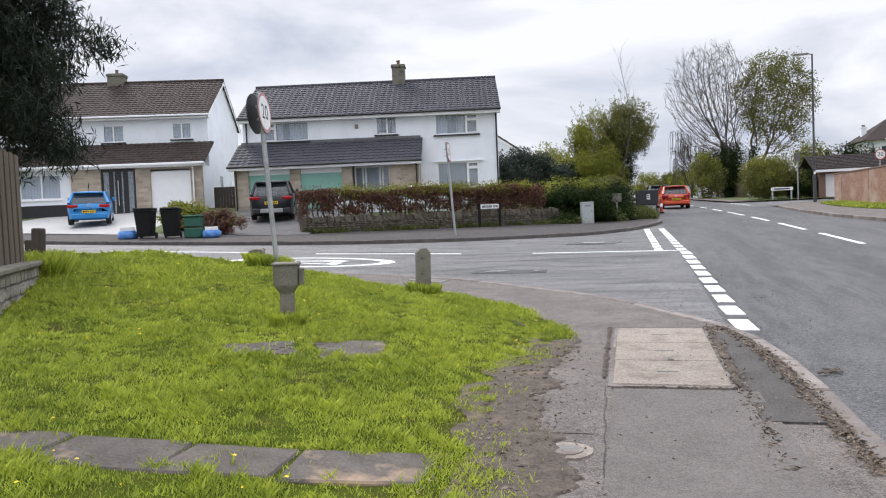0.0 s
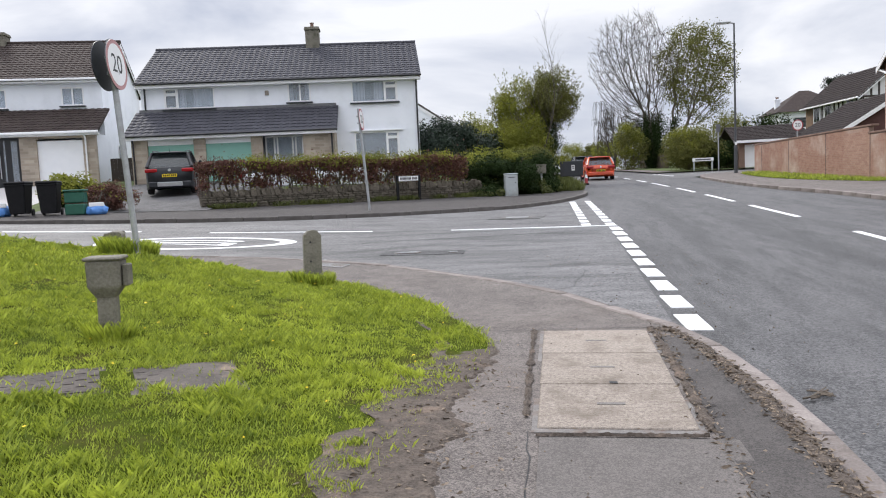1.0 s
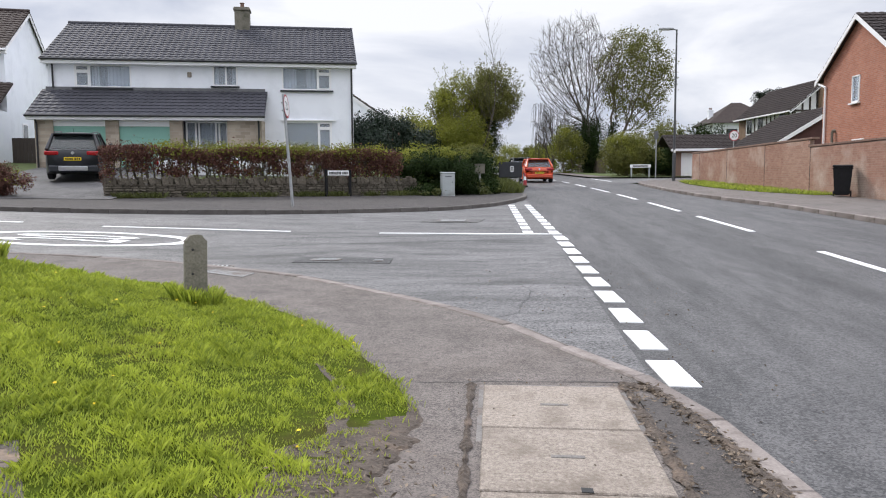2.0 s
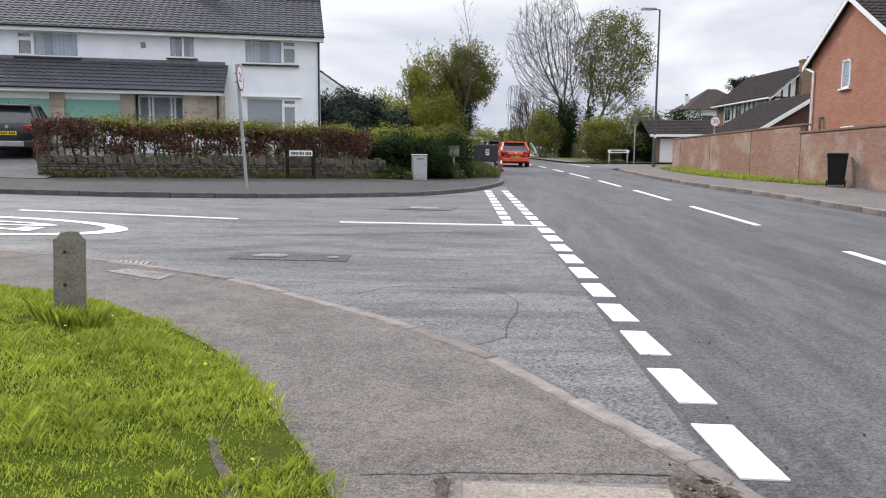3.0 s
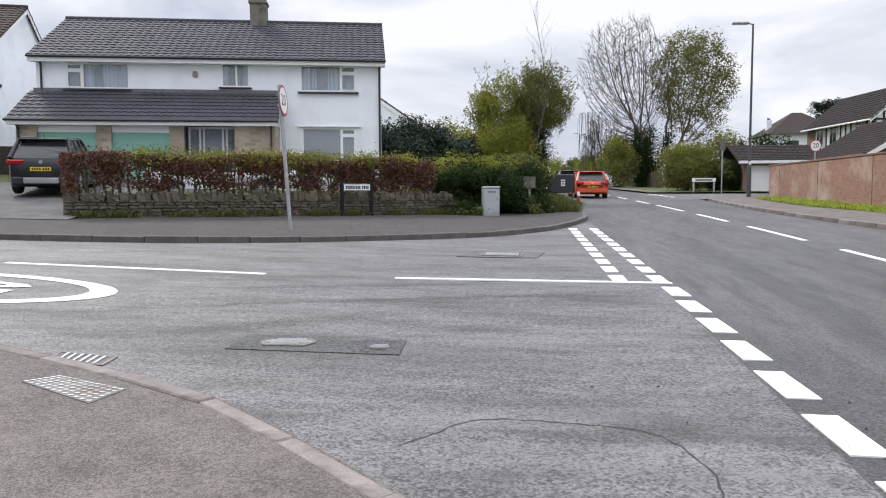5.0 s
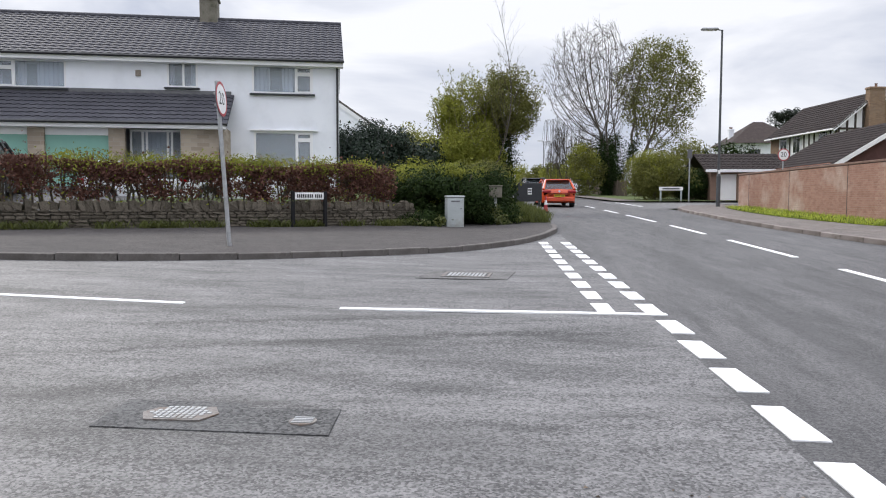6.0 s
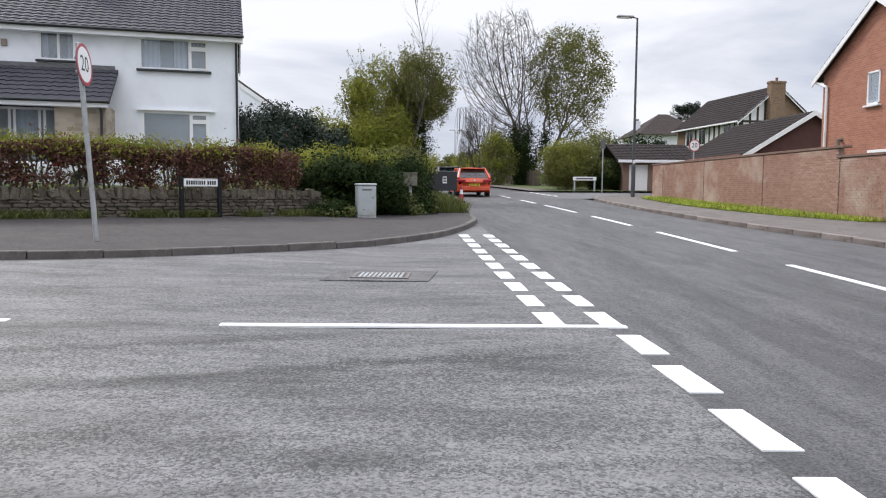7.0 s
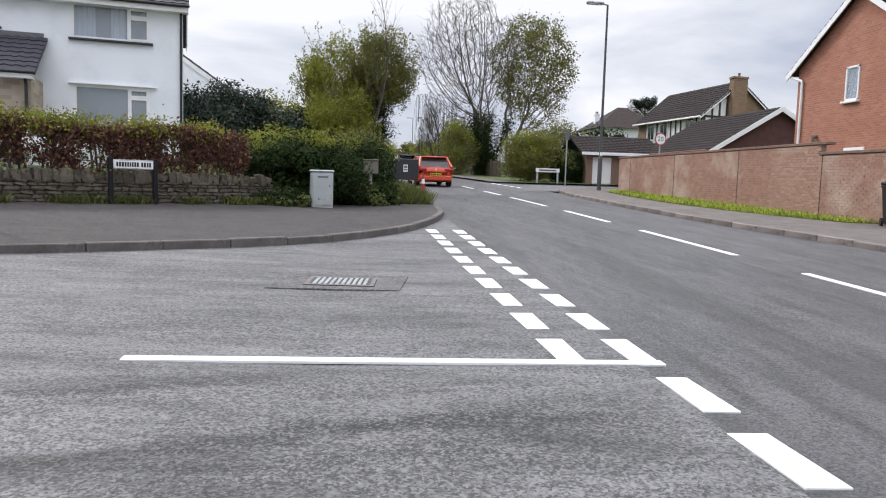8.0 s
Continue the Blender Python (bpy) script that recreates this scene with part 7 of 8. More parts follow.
    pl = part("number_plate", boxes((-.26, -h2 - .045, .54 if not cladding else .68, .26, -h2 - .02, .65 if not cladding else .79)), M["plate"], t, "yellow rear plate")
    zc = .56 if not cladding else .7
    part("lettering", boxes(*[(-.22 + k * .062 + (.03 if k > 3 else 0), -h2 - .048, zc, -.18 + k * .062 + (.03 if k > 3 else 0), -h2 - .046, zc + .07) for k in range(7)]), M["ink"], pl)
    part("badge", pipe(((0, -h2 - .005, belt - .12), (0, -h2 + .05, belt - .12), .05, .05), n=16), M["alloy"], t)
    part("aerial", pipe(((0, c1 + .15, H - .01), (0, c1 + .02, H + .14), .008, .005)), M["black"], t)
    if rails:
        for s in (-1, 1):
            part("roof_rail", pipe(((s * wt * .95, c1 + .1, H + .01), (s * wt * .95, c2 - .1, H + .01), .018, .018), ((s * wt * .95, c1 + .1, H - .06), (s * wt * .95, c1 + .1, H + .01), .018, .018), ((s * wt * .95, c2 - .1, H - .06), (s * wt * .95, c2 - .1, H + .01), .018, .018)), M["signback"], t)
    for x in (-hw + .12, hw - .12):
        for y in (yr, yf):
            wheel_part(t, x, y, wheel)
    return t


def on_road(x, y, turn=0.0):
    return pose(x, y, land(0, y) - .012, 1.7, 0, turn)


car(on_road(1.55, 32.5, 4), "orange-red small hatchback driving away along the main road", "orange", 4.06, 1.77, 1.44, .93, .31, 2.54, (-1.86, -1.35, .25, 1.05), .92)
car(on_road(1.0, 43.5, 5), "black estate car driving away along the main road", "darkcar", 4.4, 1.8, 1.5, .95, .32, 2.6, (-2.05, -1.65, .25, 1.1), .95, rails=True)
car(pose(-15.95, 12.3, garden_z(-15.95, 12.3) + .02, 4, 0, 23), "dark slate sport utility car parked on the drive before the garage", "greycar", 4.3, 1.78, 1.6, 1.05, .35, 2.65, (-2.0, -1.6, .3, 1.1), 1.08, rails=True, cladding=True)
car(pose(-24.2, 11.0, garden_z(-24.2, 11.0) + .06, 4, 0, 36), "bright blue small hatchback parked on the forecourt", "bluecar", 3.7, 1.7, 1.42, .95, .3, 2.48, (-1.75, -1.3, .3, 1.0), .93)
car(pose(-9.2, 15.6, garden_z(-9.2, 15.6) - .32, 0, 0, -75), "silver car parked in the garden, its roof showing over the hedge", "whitecar", 4.2, 1.76, 1.45, .93, .31, 2.55, (-1.9, -1.4, .3, 1.1), .92)
car(pose(-12.2, 15.0, garden_z(-12.2, 15.0) - .42, 0, 0, -70), "white car parked before the porch, its roof showing over the hedge", "whitecar", 4.1, 1.76, 1.42, .93, .31, 2.5, (-1.9, -1.4, .3, 1.1), .92)

G2 = lambda x, y: land(x, y) + .1
wheelie_bin(pose(-16.95, 4.75, G2(-16.95, 4.75), 0, 0, 18), "black", "black", "black wheelie bin with a white label at the kerb", "bins at the kerb")
wheelie_bin(pose(-16.1, 4.95, G2(-16.1, 4.95), 0, 0, 24), "black", "black", "black wheelie bin standing beside another at the kerb", "bins at the kerb")
rb = thing("recycling_boxes", pose(-15.35, 5.1, G2(-15.35, 5.1), 0, 0, 18), "two stacked dark green recycling boxes with a lid", "recycling box")
for k in range(2):
    part("crate", boxes((-.28, -.2, k * .36, .28, .2, k * .36 + .33), bev=.03), M["greenbox"], rb)
part("lid", boxes((-.31, -.23, .7, .31, .23, .76), bev=.02), M["greenbox"], rb)
for x, y, s in ((-14.75, 5.2, 1.0), (-17.55, 4.6, 1.1)):
    sk = thing("recycling_sack", pose(x, y, G2(x, y), 0, 0, 30), "blue woven recycling sack half full", "sack")
    bm = bmesh.new()
    bmesh.ops.create_icosphere(bm, subdivisions=3, radius=.3 * s)
    for v in bm.verts:
        v.co += v.co.normalized() * .07 * noise.noise(v.co * 7)
        v.co.z = max(-.12, v.co.z * .75)
    bm.transform(Matrix.Translation((0, 0, .12)))
    shaded(part("sack", bm, M["bluebag"], sk), 60)
    part("flap", boxes((-.2 * s, -.24 * s, .24 * s, .22 * s, -.2 * s, .36 * s), bev=.01), M["white"], sk)


# ---- brick garden wall across the road ----
gw_ = tagged(new("garden_wall_brick"), "long weathered brick garden wall with a dark coping", "wall", kind="structure")
gw_.matrix_world = pose(11.1, 8.0, 0, 0, 0, 91.4)
part("core", boxes((0, .02, -.2, 7.0, .2, 2.2), (7.0, .02, -.2, 21.9, .2, 2.48)), M["brickmortar"], gw_)
near_bricks = 0
one = bpy.data.meshes.new("brick")
bmx = boxes((-.1075, -.03, -.0325, .1075, .0, .0325), bev=.003)
bmx.to_mesh(one)
bmx.free()
one.materials.append(M["brickone"])
vs, fs = [], []
for c in range(31):
    z = .2 + c * .0745
    for k in range(98):
        u = k * .2235 + (.11 if c % 2 else 0)
        top = 2.18 if u < 7.0 else 2.46
        if u > 21.8 or z > top or z < .18 + .035 * u * .6:
            continue
        jig = random.uniform(-.002, .002)
        if 6.9 < u < 9.3 and near_bricks < 290:
            near_bricks += 1
            ob = new("brick", one)
            ob.parent = gw_
            ob.matrix_local = Matrix.Translation((u, .19 + jig, z)) @ Matrix.Rotation(math.pi, 4, 'Z') @ Matrix.Translation((0, .0, 0))
            continue
        b = len(vs)
        for x in (-.1075, .1075):
            for y in (.19, .22 + jig):
                for zz in (-.0325, .0325):
                    vs.append((u + x, y, z + zz))
        fs += [(b + 2, b + 3, b + 7, b + 6), (b + 1, b + 5, b + 7, b + 3), (b, b + 2, b + 6, b + 4), (b, b + 1, b + 3, b + 2), (b + 4, b + 6, b + 7, b + 5)]
tagged(part("brickwork", (vs, fs), M["brick"], gw_), kind="stuff")
for a, b, zt in ((0, 7.0, 2.21), (6.7, 7.05, 2.49), (7.05, 21.95, 2.49)):
    k = a
    while k < b - .01:
        w = min(.45, b - k)
        part("coping_stone", boxes((k + .003, -.04, zt, k + w - .003, .25, zt + .075), bev=.008), M["coping"], gw_)
        k += w
for u in (6.85, 11.2, 16.0, 20.5):
    part("movement_joint", boxes((u - .012, .19, .3 + .03 * u, u + .012, .226, 2.2 if u < 7 else 2.48)), M["slate"], gw_)
gate2 = thing("garden_gate", pose(10.75, 30.6, land(0, 30.6) + .1, 0, 0, 75), "dark timber gate at the end of the brick wall", "gate")
for k in range(6):
    part("board", boxes((-.5 + k * .17, 0, 0, -.35 + k * .17, .03, 1.35)), M["darkwood"], gate2)
part("rail", boxes((-.5, .032, .3, .5, .07, .4), (-.5, .032, 1.0, .5, .07, 1.1)), M["darkwood"], gate2)


# ---- covers, patches and cracks in the ground ----
def pz(x, y):
    return land(x, y) + drop(x, y) + .004


def slab(name, outline, zf, lift, thick, material, parent=None, label="", bev=.0):
    bm = bmesh.new()
    hi = [bm.verts.new((x, y, zf(x, y) + lift)) for x, y in outline]
    lo = [bm.verts.new((x, y, zf(x, y) + lift - thick)) for x, y in outline]
    bm.faces.new(hi), bm.faces.new(lo[::-1])
    for i in range(len(hi)):
        j = (i + 1) % len(hi)
        bm.faces.new((hi[i], lo[i], lo[j], hi[j]))
    bmesh.ops.recalc_face_normals(bm, faces=bm.faces)
    if bev:
        bmesh.ops.bevel(bm, geom=list(bm.edges), offset=bev, segments=1, affect='EDGES')
    return part(name, bm, material, parent, label)


jb = thing("telecom_covers", pose(0, 0, 0), "three pale concrete telecom chamber covers set in the footway", "access cover")
for k in range(3):
    y0 = -11.57 + k * .785
    c = slab("cover", [(-1.195, y0 + .006), (-.36, y0 - .02), (-.355, y0 + .75), (-1.19, y0 + .776)], pz, .014, .06, M["concrete"], jb, "pale worn concrete cover", .006)
    slab("lifting_slot", [(-.86, y0 + .37), (-.7, y0 + .365), (-.7, y0 + .395), (-.86, y0 + .4)], pz, .0165, .004, M["iron"], c)
slab("frame", [(-1.225, -11.62), (-.33, -11.64), (-.325, -9.2), (-1.22, -9.2)], pz, .006, .05, M["iron"], jb, "thin rusty edge frame")
slab("keyhole", [(-.76, -10.79), (-.71, -10.795), (-.71, -10.75), (-.76, -10.745)], pz, .0165, .003, M["ink"], jb)

fl = tagged(new("flagstone_path"), "row of old flagstones sunk in the grass", "path", kind="structure")
ux, uy = .9715, .2367
for k, (u, w) in enumerate(((-4.6, .8), (-3.75, .85), (-2.85, .62), (-2.2, .58), (-1.58, .72))):
    q = [(-2.2 + ux * (u + w * a) + .1, -13.22 + uy * (u + .85 + w * a) - .44 * b) for a, b in ((-.02, 1.02), (1.03, .98), (1.0, -.02), (-.02, .03))]
    q = [(x + .83 + random.uniform(-.025, .025), y + random.uniform(-.02, .02)) for x, y in q]
    slab("flagstone", q, lambda x, y: turf_z(x, y) if x < -2.3 else turf_z(x, y) - .005, .013, .07, M["flag"], fl, "", .012)


def sunk_cover(cx, cy, turn, w, h, label):
    t = thing("inspection_cover", pose(0, 0, 0), label, "access cover")
    c, s = math.cos(radians(turn)), math.sin(radians(turn))
    P = lambda a, b: (cx + a * c - b * s, cy + a * s + b * c)
    slab("frame", [P(-w - .05, -h - .05), P(w + .05, -h - .05), P(w + .05, h + .05), P(-w - .05, h + .05)], turf_z, .002, .06, M["flag"], t, "worn concrete surround", .008)
    d = slab("lid", [P(-w, -h), P(w, -h), P(w, h), P(-w, h)], turf_z, .007, .02, M["flag"], t)
    for i in range(8):
        for j in range(7):
            a, b = -w + (i + .5) * w / 4, -h + (j + .5) * h / 3.5
            if (i + j) % 2:
                slab("tread", [P(a - .03, b - .008), P(a + .03, b - .008), P(a + .03, b + .008), P(a - .03, b + .008)], turf_z, .0095, .004, M["flag"], d)


sunk_cover(-3.42, -11.12, 35, .3, .24, "patterned iron cover sunk in the grass")
sunk_cover(-4.1, -11.5, 35, .28, .24, "second patterned iron cover half grown over")
hy = thing("stop_tap_cover", pose(-1.41, -13.0, pz(-1.41, -13.0)), "small round iron stop-tap cover in a concrete collar", "access cover")
part("collar", pipe(((0, 0, -.03), (0, 0, .006), .15, .145), n=20), M["concrete"], hy)
part("lid", pipe(((0, 0, -.02), (0, 0, .011), .09, .088), n=20), M["iron"], hy)

mh = tagged(new("road_patch"), "rough dark asphalt patch round two iron covers", "road patch", kind="structure")
slab("asphalt", [(-3.99, -3.45), (-4.0, -2.95), (-3.22, -2.97), (-3.17, -3.06), (-2.59, -3.03), (-2.57, -3.5)], land, .008, .02, M["patch"], mh)
rm = thing("road_cover", pose(-3.55, -3.2, land(-3.55, -3.2) + .008), "long iron cover with a pale studded face in the road patch", "access cover")
hexa = [(-.24, 0), (-.17, -.14), (.17, -.14), (.24, 0), (.17, .14), (-.17, .14)]
part("lid", prism(hexa, -.02, .006), M["iron"], rm)
for i in range(-5, 6):
    for j in range(-3, 4):
        if abs(i) * .04 + abs(j) * .03 < .22:
            part("stud", boxes((i * .036 - .012, j * .036 - .012, .0062, i * .036 + .012, j * .036 + .012, .011)), M["galv"], rm)
rc = thing("road_cover", pose(-2.77, -3.28, land(-2.77, -3.28) + .008), "small round iron cover in the road patch", "access cover")
part("lid", pipe(((0, 0, -.02), (0, 0, .006), .085, .083), n=20), M["iron"], rc)
for a in range(4):
    part("rib", boxes((-.06, -.05 + a * .032, .0062, .06, -.036 + a * .032, .011)), M["galv"], rc)


def gully(outline, zf, label, bars=7, lift=.008):
    t = thing("gully_grate", pose(0, 0, 0), label, "drain grate")
    a, b, c, d = (np.array(p) for p in outline)
    slab("pit", [tuple(p) for p in (a, b, c, d)], zf, lift - .004, .02, M["road"], t)
    L = lambda u, v: tuple((a * (1 - u) + d * u) * (1 - v) + (b * (1 - u) + c * u) * v)
    for q in ((0, 1, 0, .1), (0, 1, .9, 1), (0, .06, .1, .9), (.94, 1, .1, .9)):
        slab("rim", [L(q[0], q[2]), L(q[1], q[2]), L(q[1], q[3]), L(q[0], q[3])], zf, lift, .01, M["iron"], t)
    for k in range(1, bars):
        u = .06 + .88 * k / bars
        slab("bar", [L(u - .022, .1), L(u + .022, .1), L(u + .022, .9), L(u - .022, .9)], zf, lift + .004, .012, M["galv"], t)


gully([(-5.2, -3.93), (-5.27, -3.66), (-4.71, -3.78), (-4.69, -4.02)], land, "iron gully grate beside the kerb", 7)
fp = tagged(new("road_patch"), "dark asphalt patch round a gully", "road patch", kind="structure")
slab("asphalt", [(-2.75, 2.9), (-2.55, 3.75), (-1.3, 3.85), (-1.45, 2.95)], land, .01, .02, M["worn"], fp)
gully([(-2.4, 3.1), (-2.35, 3.6), (-1.65, 3.6), (-1.7, 3.1)], land, "square iron grate set in a dark patch of the side road", 11, .024)
fc = thing("footway_cover", pose(0, 0, 0), "ridged iron cover in the footway near the kerb", "access cover")
q = [np.array(p) for p in ((-4.9, -4.62), (-4.73, -4.46), (-4.13, -4.68), (-4.2, -4.98))]
lid = slab("lid", [tuple(p) for p in q], pz, .006, .02, M["iron"], fc)
for i in range(12):
    for j in range(6):
        u, v = (i + .5) / 12, (j + .5) / 6
        p = (q[0] * (1 - u) + q[3] * u) * (1 - v) + (q[1] * (1 - u) + q[2] * u) * v
        slab("stud", [(p[0] - .016, p[1] - .01), (p[0] + .016, p[1] - .01), (p[0] + .016, p[1] + .01), (p[0] - .016, p[1] + .01)], pz, .01, .005, M["galv"], lid)


def crack(line, width, zf, lift, parent, material="ink"):
    p = resample(line, max(6, len(line) * 6))
    rnd = random.Random(len(line))
    lo, hi = [], []
    for i in range(len(p)):
        d = p[min(i + 1, len(p) - 1)] - p[max(i - 1, 0)]
        n = np.array((-d[1], d[0])) / (np.linalg.norm(d) + 1e-9)
        j = n * rnd.uniform(-.012, .012)
        w = width * rnd.uniform(.4, 1.3) / 2
        lo.append(p[i] + j - n * w), hi.append(p[i] + j + n * w)
    vs = [(x, y, zf(x, y) + lift) for x, y in lo + hi]
    k = len(lo)
    return part("crack", (vs, [(i, i + 1, k + i + 1, k + i) for i in range(k - 1)]), M[material], parent)


ck = tagged(new("asphalt_cracks"), "open cracks and joints in the worn asphalt", "crack", kind="structure")
crack([(-2.25, -5.35), (-2.08, -5.16), (-1.89, -4.87), (-1.4, -4.9), (-.91, -4.99), (-.75, -5.3), (-.68, -5.72), (-.86, -6.38), (-.84, -6.73), (-1.1, -6.95)], .014, land, .002, ck)
for pth in ([(-1.62, -9.15), (-1.2, -9.12), (-.3, -9.1)], [(-1.24, -11.6), (-1.22, -12.5), (-1.2, -13.4), (-1.16, -14.2)], [(-1.05, -13.3), (-.7, -13.5), (-.35, -13.45), (.1, -13.7)]):
    crack(pth, .008, pz, .003, ck)
jt = tagged(new("footway_patches"), "smoother and darker strips of relaid asphalt in the footway", "pavement patch", kind="structure")
slab("asphalt", [(-.28, -12.4), (.08, -12.4), (.03, -9.75), (-.1, -9.45), (-.27, -9.5)], pz, .015, .02, M["strip"], jt)
slab("asphalt", [(-1.2, -14.6), (-.1, -14.6), (-.2, -11.72), (-1.18, -11.7)], pz, .011, .02, M["relaid"], jt)
slab("asphalt", [(-1.62, -12.7), (-1.28, -12.7), (-1.24, -9.3), (-1.5, -9.4)], pz, .005, .02, M["pave"], jt)
sl = tagged(new("bare_soil_edge"), "trodden bare soil between the grass and the footway", "soil", kind="structure")
edge_pts = resample([(-1.75, -15.5)] + [(x, y) for x, y in TURF_EDGE[1:9]], 260)
lo, hi = [], []
for i, (x, y) in enumerate(edge_pts):
    rag = noise.noise((y * 7, 0, 1)) * .1 + noise.noise((y * 2.2, 0, 5)) * .16 + noise.noise((y * 19, 0, 9)) * .04
    fade = smooth(-9.3, -10.2, y)
    hi.append((x + (.1 + rag * .9 + .08 * smooth(-10.5, -12, y)) * fade + .01, y))
    lo.append((x - .42 - .2 * noise.noise((y * 3, 2, 0)), y))
k = len(lo)
vs = [(x, y, turf_z(x, y) + .006) for x, y in lo] + [(x - .04, y, max(pz(x, y), turf_z(x, y) - .05) + .012) for x, y in hi] + [(x, y, pz(x, y) - .01) for x, y in hi]
part("soil", (vs, [(i, k + i, k + i + 1, i + 1) for i in range(k - 1)] + [(k + i, 2 * k + i, 2 * k + i + 1, k + i + 1) for i in range(k - 1)]), M["soil"], sl)

def debris(line, width, seed):
    """A ragged low ribbon of soil and rotted leaves lying on the footway."""
    p = resample(line, 150)
    lo, mid, hi = [], [], []
    for i in range(len(p)):
        d = p[min(i + 1, len(p) - 1)] - p[max(i - 1, 0)]
        nrm = np.array((-d[1], d[0])) / (np.linalg.norm(d) + 1e-9)
        at = (p[i][0] * 9 + seed * 7, p[i][1] * 9, seed)
        w = max(.008, width * (.55 + .75 * noise.noise(at) + .3 * noise.noise([v * 4 for v in at])))
        for row, k in ((lo, -w), (mid, 0), (hi, w)):
            q = p[i] + nrm * k
            row.append((q[0], q[1], pz(q[0], q[1]) + (.008 if k else .022 + .012 * noise.noise([v * 3 for v in at]))))
    k = len(lo)
    part("soil", (lo + mid + hi, [(r * k + i, r * k + i + 1, (r + 1) * k + i + 1, (r + 1) * k + i) for r in (0, 1) for i in range(k - 1)]), M["soil"], sl)


DEBRIS = (([(-.13, -9.25), (-.02, -9.8), (.06, -10.5), (.1, -11.3), (.13, -12.6)], .075, 1), ([(-.3, -9.18), (-.29, -10.2), (-.3, -11.1), (-.3, -11.6)], .05, 2),
          ([(-1.27, -9.2), (-1.27, -10.2), (-1.26, -11.4)], .035, 3), ([(-.33, -9.16), (-.22, -9.2), (-.1, -9.3)], .07, 4), ([(-1.2, -11.67), (-.8, -11.67), (-.33, -11.68)], .018, 5))
for debris_line, debris_width, debris_seed in DEBRIS:
    debris(debris_line, debris_width, debris_seed)

# ---- grass, weeds, litter ----
poly = np.vstack([resample(TURF_EDGE, 300), resample(outer, 60)[::-1]])


def inside(x, y):
    res = np.zeros(len(x), bool)
    x1, y1 = poly[:, 0], poly[:, 1]
    x2, y2 = np.roll(x1, -1), np.roll(y1, -1)
    for a, b, c, d in zip(x1, y1, x2, y2):
        hit = ((b > y) != (d > y))
        if b != d:
            res ^= hit & (x < (c - a) * (y - b) / (d - b) + a)
    return res


def blades(n, xr, yr, hmin, hmax, wide):
    x, y = RNG.uniform(*xr, n), RNG.uniform(*yr, n)
    jx = x + RNG.normal(0, .05, n)
    ok = inside(jx, y)
    # kept clear: flagstones, sunk covers, bare soil
    v = y - (-13.22 + .2436 * (x + 2.2))
    ok &= ~((x < -2.15) & (x > -6.9) & (v > -.42 + .05 * np.sin(9 * x)) & (v < -.05 + .04 * np.sin(13 * x)) & (RNG.uniform(size=n) < .95))
    for cx, cy in ((-3.42, -11.12), (-4.1, -11.5)):
        c, s = math.cos(radians(35)), math.sin(radians(35))
        a, b = (x - cx) * c + (y - cy) * s, -(x - cx) * s + (y - cy) * c
        ok &= ~((abs(a) < .3 + .05 * np.sin(17 * b)) & (abs(b) < .23 + .05 * np.sin(13 * a)) & (RNG.uniform(size=n) < .96))
    near = turf_gap(x, y)
    worn = .5 + .5 * np.sin(2.9 * y + 1.2) * np.sin(1.3 * y)
    ok &= ~((y > -15.2) & (y < -9.8) & (near < .08 + .34 * worn + .1 * np.sin(23 * y)) & (RNG.uniform(size=n) < .9))
    x, y = x[ok], y[ok]
    n = len(x)
    clump = .5 + .5 * np.sin(3.1 * x + 1.7 * np.sin(2.3 * y)) * np.sin(2.7 * y + 1.3 * np.sin(1.9 * x))
    tuftn = .5 + .5 * np.sin(11.3 * x + 2.1 * np.sin(7.7 * y)) * np.sin(10.1 * y + 2.0 * np.sin(8.3 * x))
    live = RNG.uniform(size=n) < .14 + .4 * clump + .58 * tuftn
    x, y, clump, tuftn = x[live], y[live], clump[live], tuftn[live]
    n = len(x)
    h = (hmin + (hmax - hmin) * RNG.beta(1.4, 2.4, n)) * (.25 + .6 * clump + 1.0 * tuftn ** 2)
    z = turf_z(x, y)
    a = RNG.uniform(0, 6.283, n)
    lean = RNG.uniform(.2, .95, n) * h
    w = wide * RNG.uniform(.7, 1.4, n)
    base = np.stack([x, y, z - .005], 1)
    side = np.stack([-np.sin(a), np.cos(a), 0 * a], 1) * w[:, None]
    tipv = base + np.stack([np.cos(a) * lean, np.sin(a) * lean, h], 1)
    mid = base + np.stack([np.cos(a) * lean * .35, np.sin(a) * lean * .35, h * .62], 1)
    return np.stack([base - side, base + side, mid + side * .8, tipv], 1)


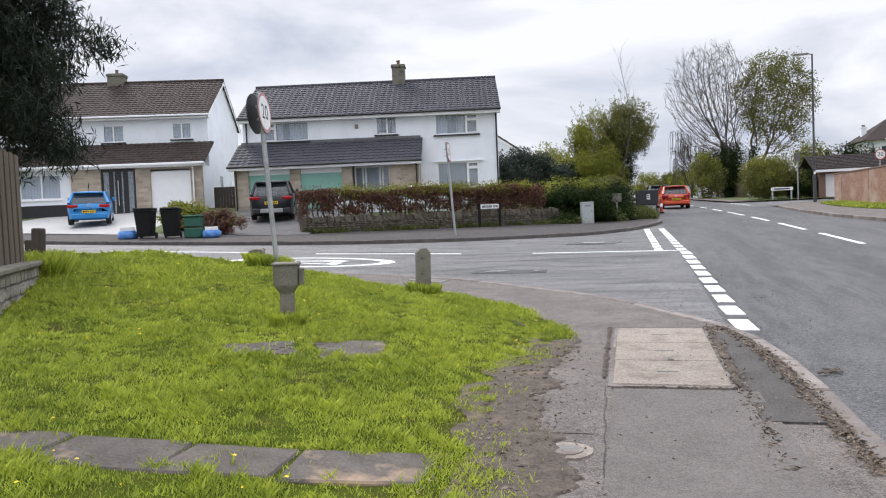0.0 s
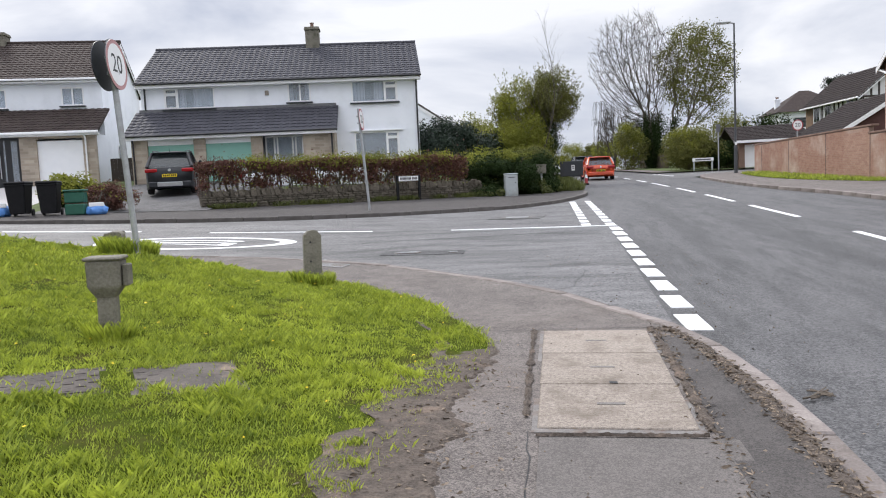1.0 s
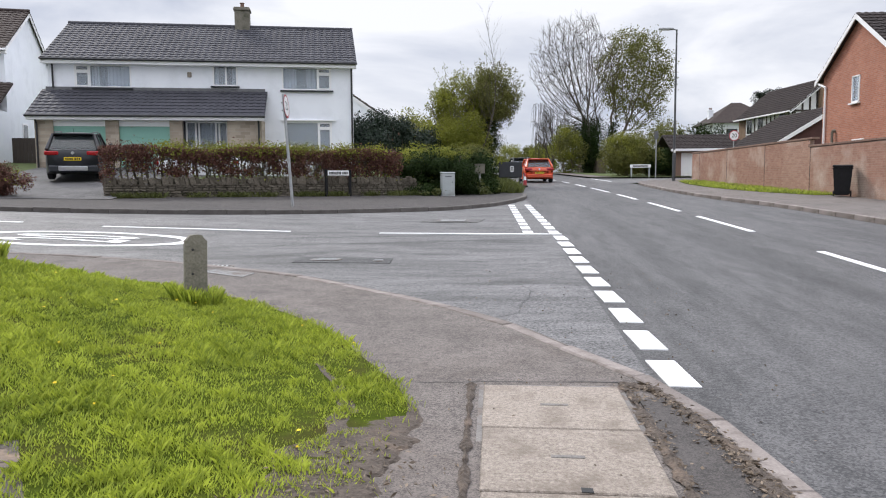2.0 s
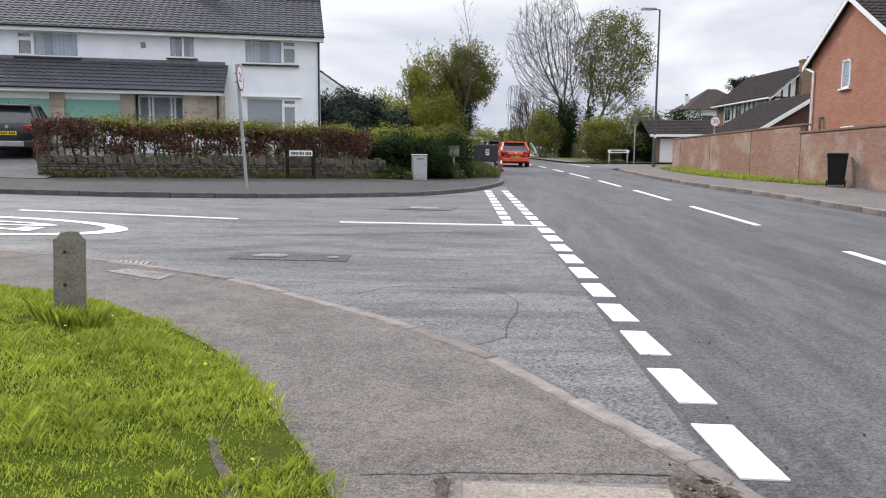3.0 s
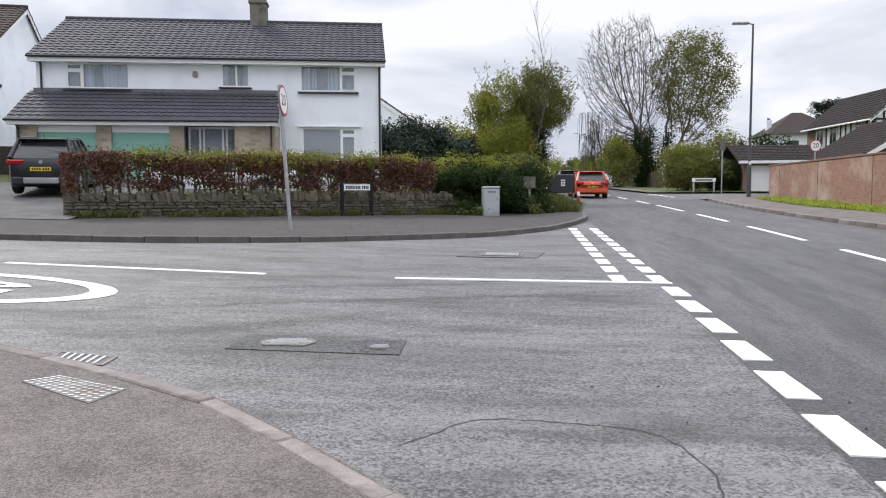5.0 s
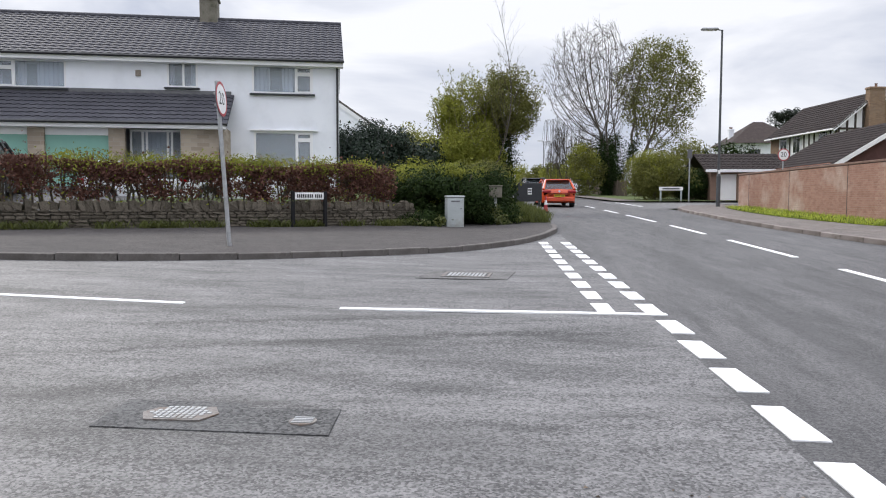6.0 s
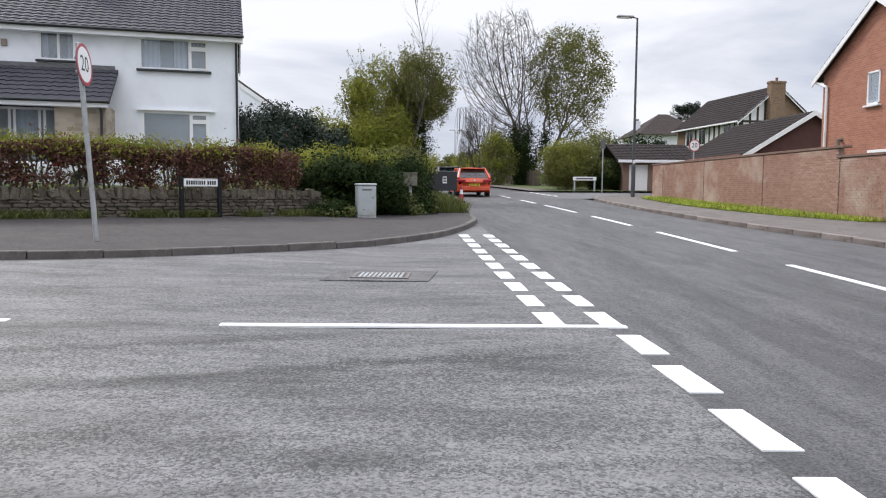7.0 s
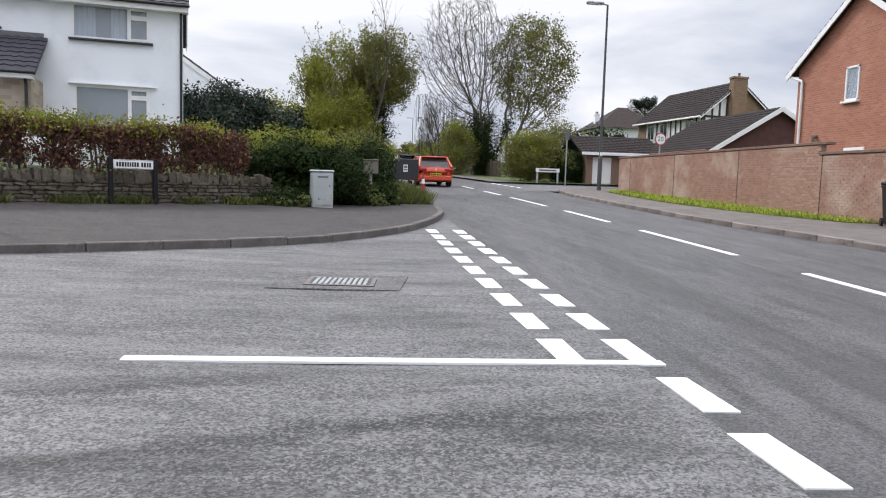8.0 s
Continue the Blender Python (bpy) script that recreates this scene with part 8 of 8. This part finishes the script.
g1 = blades(1000000, (-9.6, -1.35), (-15.5, -4.4), .016, .064, .0025)
g2 = blades(60000, (-16, -6), (-12, -3.6), .03, .1, .006)
tagged(quads("grass", np.vstack([g1, g2]), M["blade"], None), "short uneven spring grass on the verge", "grass", kind="stuff")
tuft = []
for cx, cy, cz, r, n, h in ((-3.86, -7.24, .09, .21, 1300, .19), (-6.6, -6.5, .27, .34, 3200, .24), (-4.36, -10.45, -.06, .16, 1200, .17), (-8.5, -9.2, .4, .4, 1800, .35)):
    a, rr = RNG.uniform(0, 6.28, n), r * np.sqrt(RNG.uniform(.2, 1, n))
    b = np.stack([cx + rr * np.cos(a), cy + rr * np.sin(a), turf_z(cx + rr * np.cos(a), cy + rr * np.sin(a)) - .01], 1)
    a2 = RNG.uniform(0, 6.28, n)
    hh = h * RNG.uniform(.35, 1, n)
    sd = np.stack([-np.sin(a2), np.cos(a2), 0 * a2], 1) * .006
    tuft.append(np.stack([b - sd, b + sd, b + np.stack([np.cos(a2) * hh * .2, np.sin(a2) * hh * .2, hh * .6], 1) + sd, b + np.stack([np.cos(a2) * hh * .5, np.sin(a2) * hh * .5, hh], 1)], 1))
posts_n = len(tuft)
wall_m = np.array(WALL)
for n, u0, u1, v0, v1, h, zb in ((5200, .2, 10.6, -.34, -.02, .2, 0),):
    u = RNG.uniform(u0, u1, n)
    keepu = (np.sin(u * 2.1) + np.sin(u * 5.3 + 1) + RNG.normal(0, .6, n)) > .0
    u = u[keepu]
    n = len(u)
    v = RNG.uniform(v0, v1, n)
    X, Y = wall_m[0, 0] * u + wall_m[0, 1] * v + wall_m[0, 3], wall_m[1, 0] * u + wall_m[1, 1] * v + wall_m[1, 3]
    b = np.stack([X, Y, [land(p, q) + .09 for p, q in zip(X, Y)]], 1)
    a2, hh = RNG.uniform(0, 6.28, n), h * RNG.uniform(.3, 1.1, n)
    sd = np.stack([-np.sin(a2), np.cos(a2), 0 * a2], 1) * .009
    tuft.append(np.stack([b - sd, b + sd, b + np.stack([np.cos(a2) * hh * .3, np.sin(a2) * hh * .3, hh * .6], 1) + sd, b + np.stack([np.cos(a2) * hh * .7, np.sin(a2) * hh * .7, hh], 1)], 1))
n = 16000
y = RNG.uniform(15.2, 34, n)
off = RNG.uniform(3.72, 6.6, n)
x = np.array([mid_x(v) for v in y]) - off
b = np.stack([x, y, np.array([land(0, v) for v in y]) + .07 + .06 * (off - 3.7)], 1)
a2, hh = RNG.uniform(0, 6.28, n), RNG.uniform(.12, .42, n)
sd = np.stack([-np.sin(a2), np.cos(a2), 0 * a2], 1) * .011
tuft.append(np.stack([b - sd, b + sd, b + np.stack([np.cos(a2) * hh * .2, np.sin(a2) * hh * .2, hh * .6], 1) + sd, b + np.stack([np.cos(a2) * hh * .5, np.sin(a2) * hh * .5, hh], 1)], 1))
n = 4500
t = RNG.uniform(0, 1, n)
y = 12.4 + 16 * t
x = np.interp(y, [12.3, 15, 19, 24, 28.5], [9.9, 8.95, 8.4, 8.6, 9.2]) + RNG.uniform(0, 1, n) * (11.0 - np.interp(y, [12.3, 15, 19, 24, 28.5], [9.9, 8.95, 8.4, 8.6, 9.2]))
b = np.stack([x, y, .03 * y + .1], 1)
a2, hh = RNG.uniform(0, 6.28, n), RNG.uniform(.04, .14, n)
sd = np.stack([-np.sin(a2), np.cos(a2), 0 * a2], 1) * .01
tuft.append(np.stack([b - sd, b + sd, b + np.stack([np.cos(a2) * hh * .2, np.sin(a2) * hh * .2, hh * .6], 1) + sd, b + np.stack([np.cos(a2) * hh * .5, np.sin(a2) * hh * .5, hh], 1)], 1))
tagged(quads("tufts", np.vstack(tuft[:posts_n] + tuft[-1:]), M["blade"], None), "tufts of longer grass round the posts and on the verges", "grass", kind="stuff")
tagged(quads("weeds", np.vstack(tuft[posts_n:-1]), M["weed"], None), "longer grass and weeds along the stone wall and the bushes", "weeds", kind="stuff")

# dandelions
vs, fs = [], []
rnd = random.Random(12)
for k in range(110):
    x, y = rnd.uniform(-8, -1.9), rnd.uniform(-14.5, -6.6)
    if not inside(np.array([x]), np.array([y]))[0]:
        continue
    z = turf_z(x, y) + rnd.uniform(.04, .09)
    r = rnd.uniform(.006, .014)
    b = len(vs)
    vs += [(x + r * math.cos(a), y + r * math.sin(a), z + rnd.uniform(-.004, .004)) for a in np.linspace(0, 6.28, 9)[:-1]] + [(x, y, z + .007)]
    fs += [(b + i, b + (i + 1) % 8, b + 8) for i in range(8)]
tagged(part("dandelions", (vs, fs), M["flower"]), "small yellow dandelion heads scattered in the grass", "flowers", kind="stuff")

# litter of twigs and dead leaves along the kerb and the soil edge
n = 3600
pick = RNG.uniform(size=n)
x = np.where(pick < .16, RNG.normal(-.29, .035, n), np.where(pick < .72, np.interp(RNG.uniform(size=n), [0, 1], [.02, .02]) + RNG.normal(.06, .045, n), RNG.normal(-1.78, .22, n)))
y = np.where(pick < .72, RNG.uniform(-13.2, -9.15, n), RNG.uniform(-13.8, -10.3, n))
x = np.where((pick >= .16) & (pick < .72), np.interp(y, [-13, -11.3, -10.5, -9.8, -9.0], [.14, .1, .04, -.05, -.2]) + RNG.normal(0, .04, n), x)
z = np.array([max(pz(a, b), turf_z(a, b) if a < -1.4 else -9) for a, b in zip(x, y)]) + RNG.uniform(.008, .02, n)
tagged(quads("leaf_litter", leaf_quads(np.stack([x, y, z], 1), .034, .35, 0, .2), M["litter"], None), "dead leaves and twig scraps along the kerb and soil", "litter", kind="stuff")
n = 420
x, y = RNG.uniform(-1.4, .9, n), RNG.uniform(-14, -4, n)
z = np.array([(pz(a, b) if b < -9 and a < .1 else land(a, b) - .01) for a, b in zip(x, y)]) + .012
tagged(quads("grit", leaf_quads(np.stack([x, y, z], 1), .018, .8, 0, .2), M["litter"], None), "scattered grit and leaf scraps on the asphalt", "litter", kind="stuff")
# twigs lying by the kerb in the road
tw = thing("fallen_twigs", pose(.48, -10.75, land(0, -10.75)), "small dry twigs lying in the gutter", "twigs")
rnd = random.Random(2)
part("twig", twigs([((rnd.uniform(-.12, .1), rnd.uniform(-.1, .1), .012), (rnd.uniform(-.1, .16), rnd.uniform(-.12, .12), .02), .007, .004) for _ in range(9)], 5), M["bark"], tw)
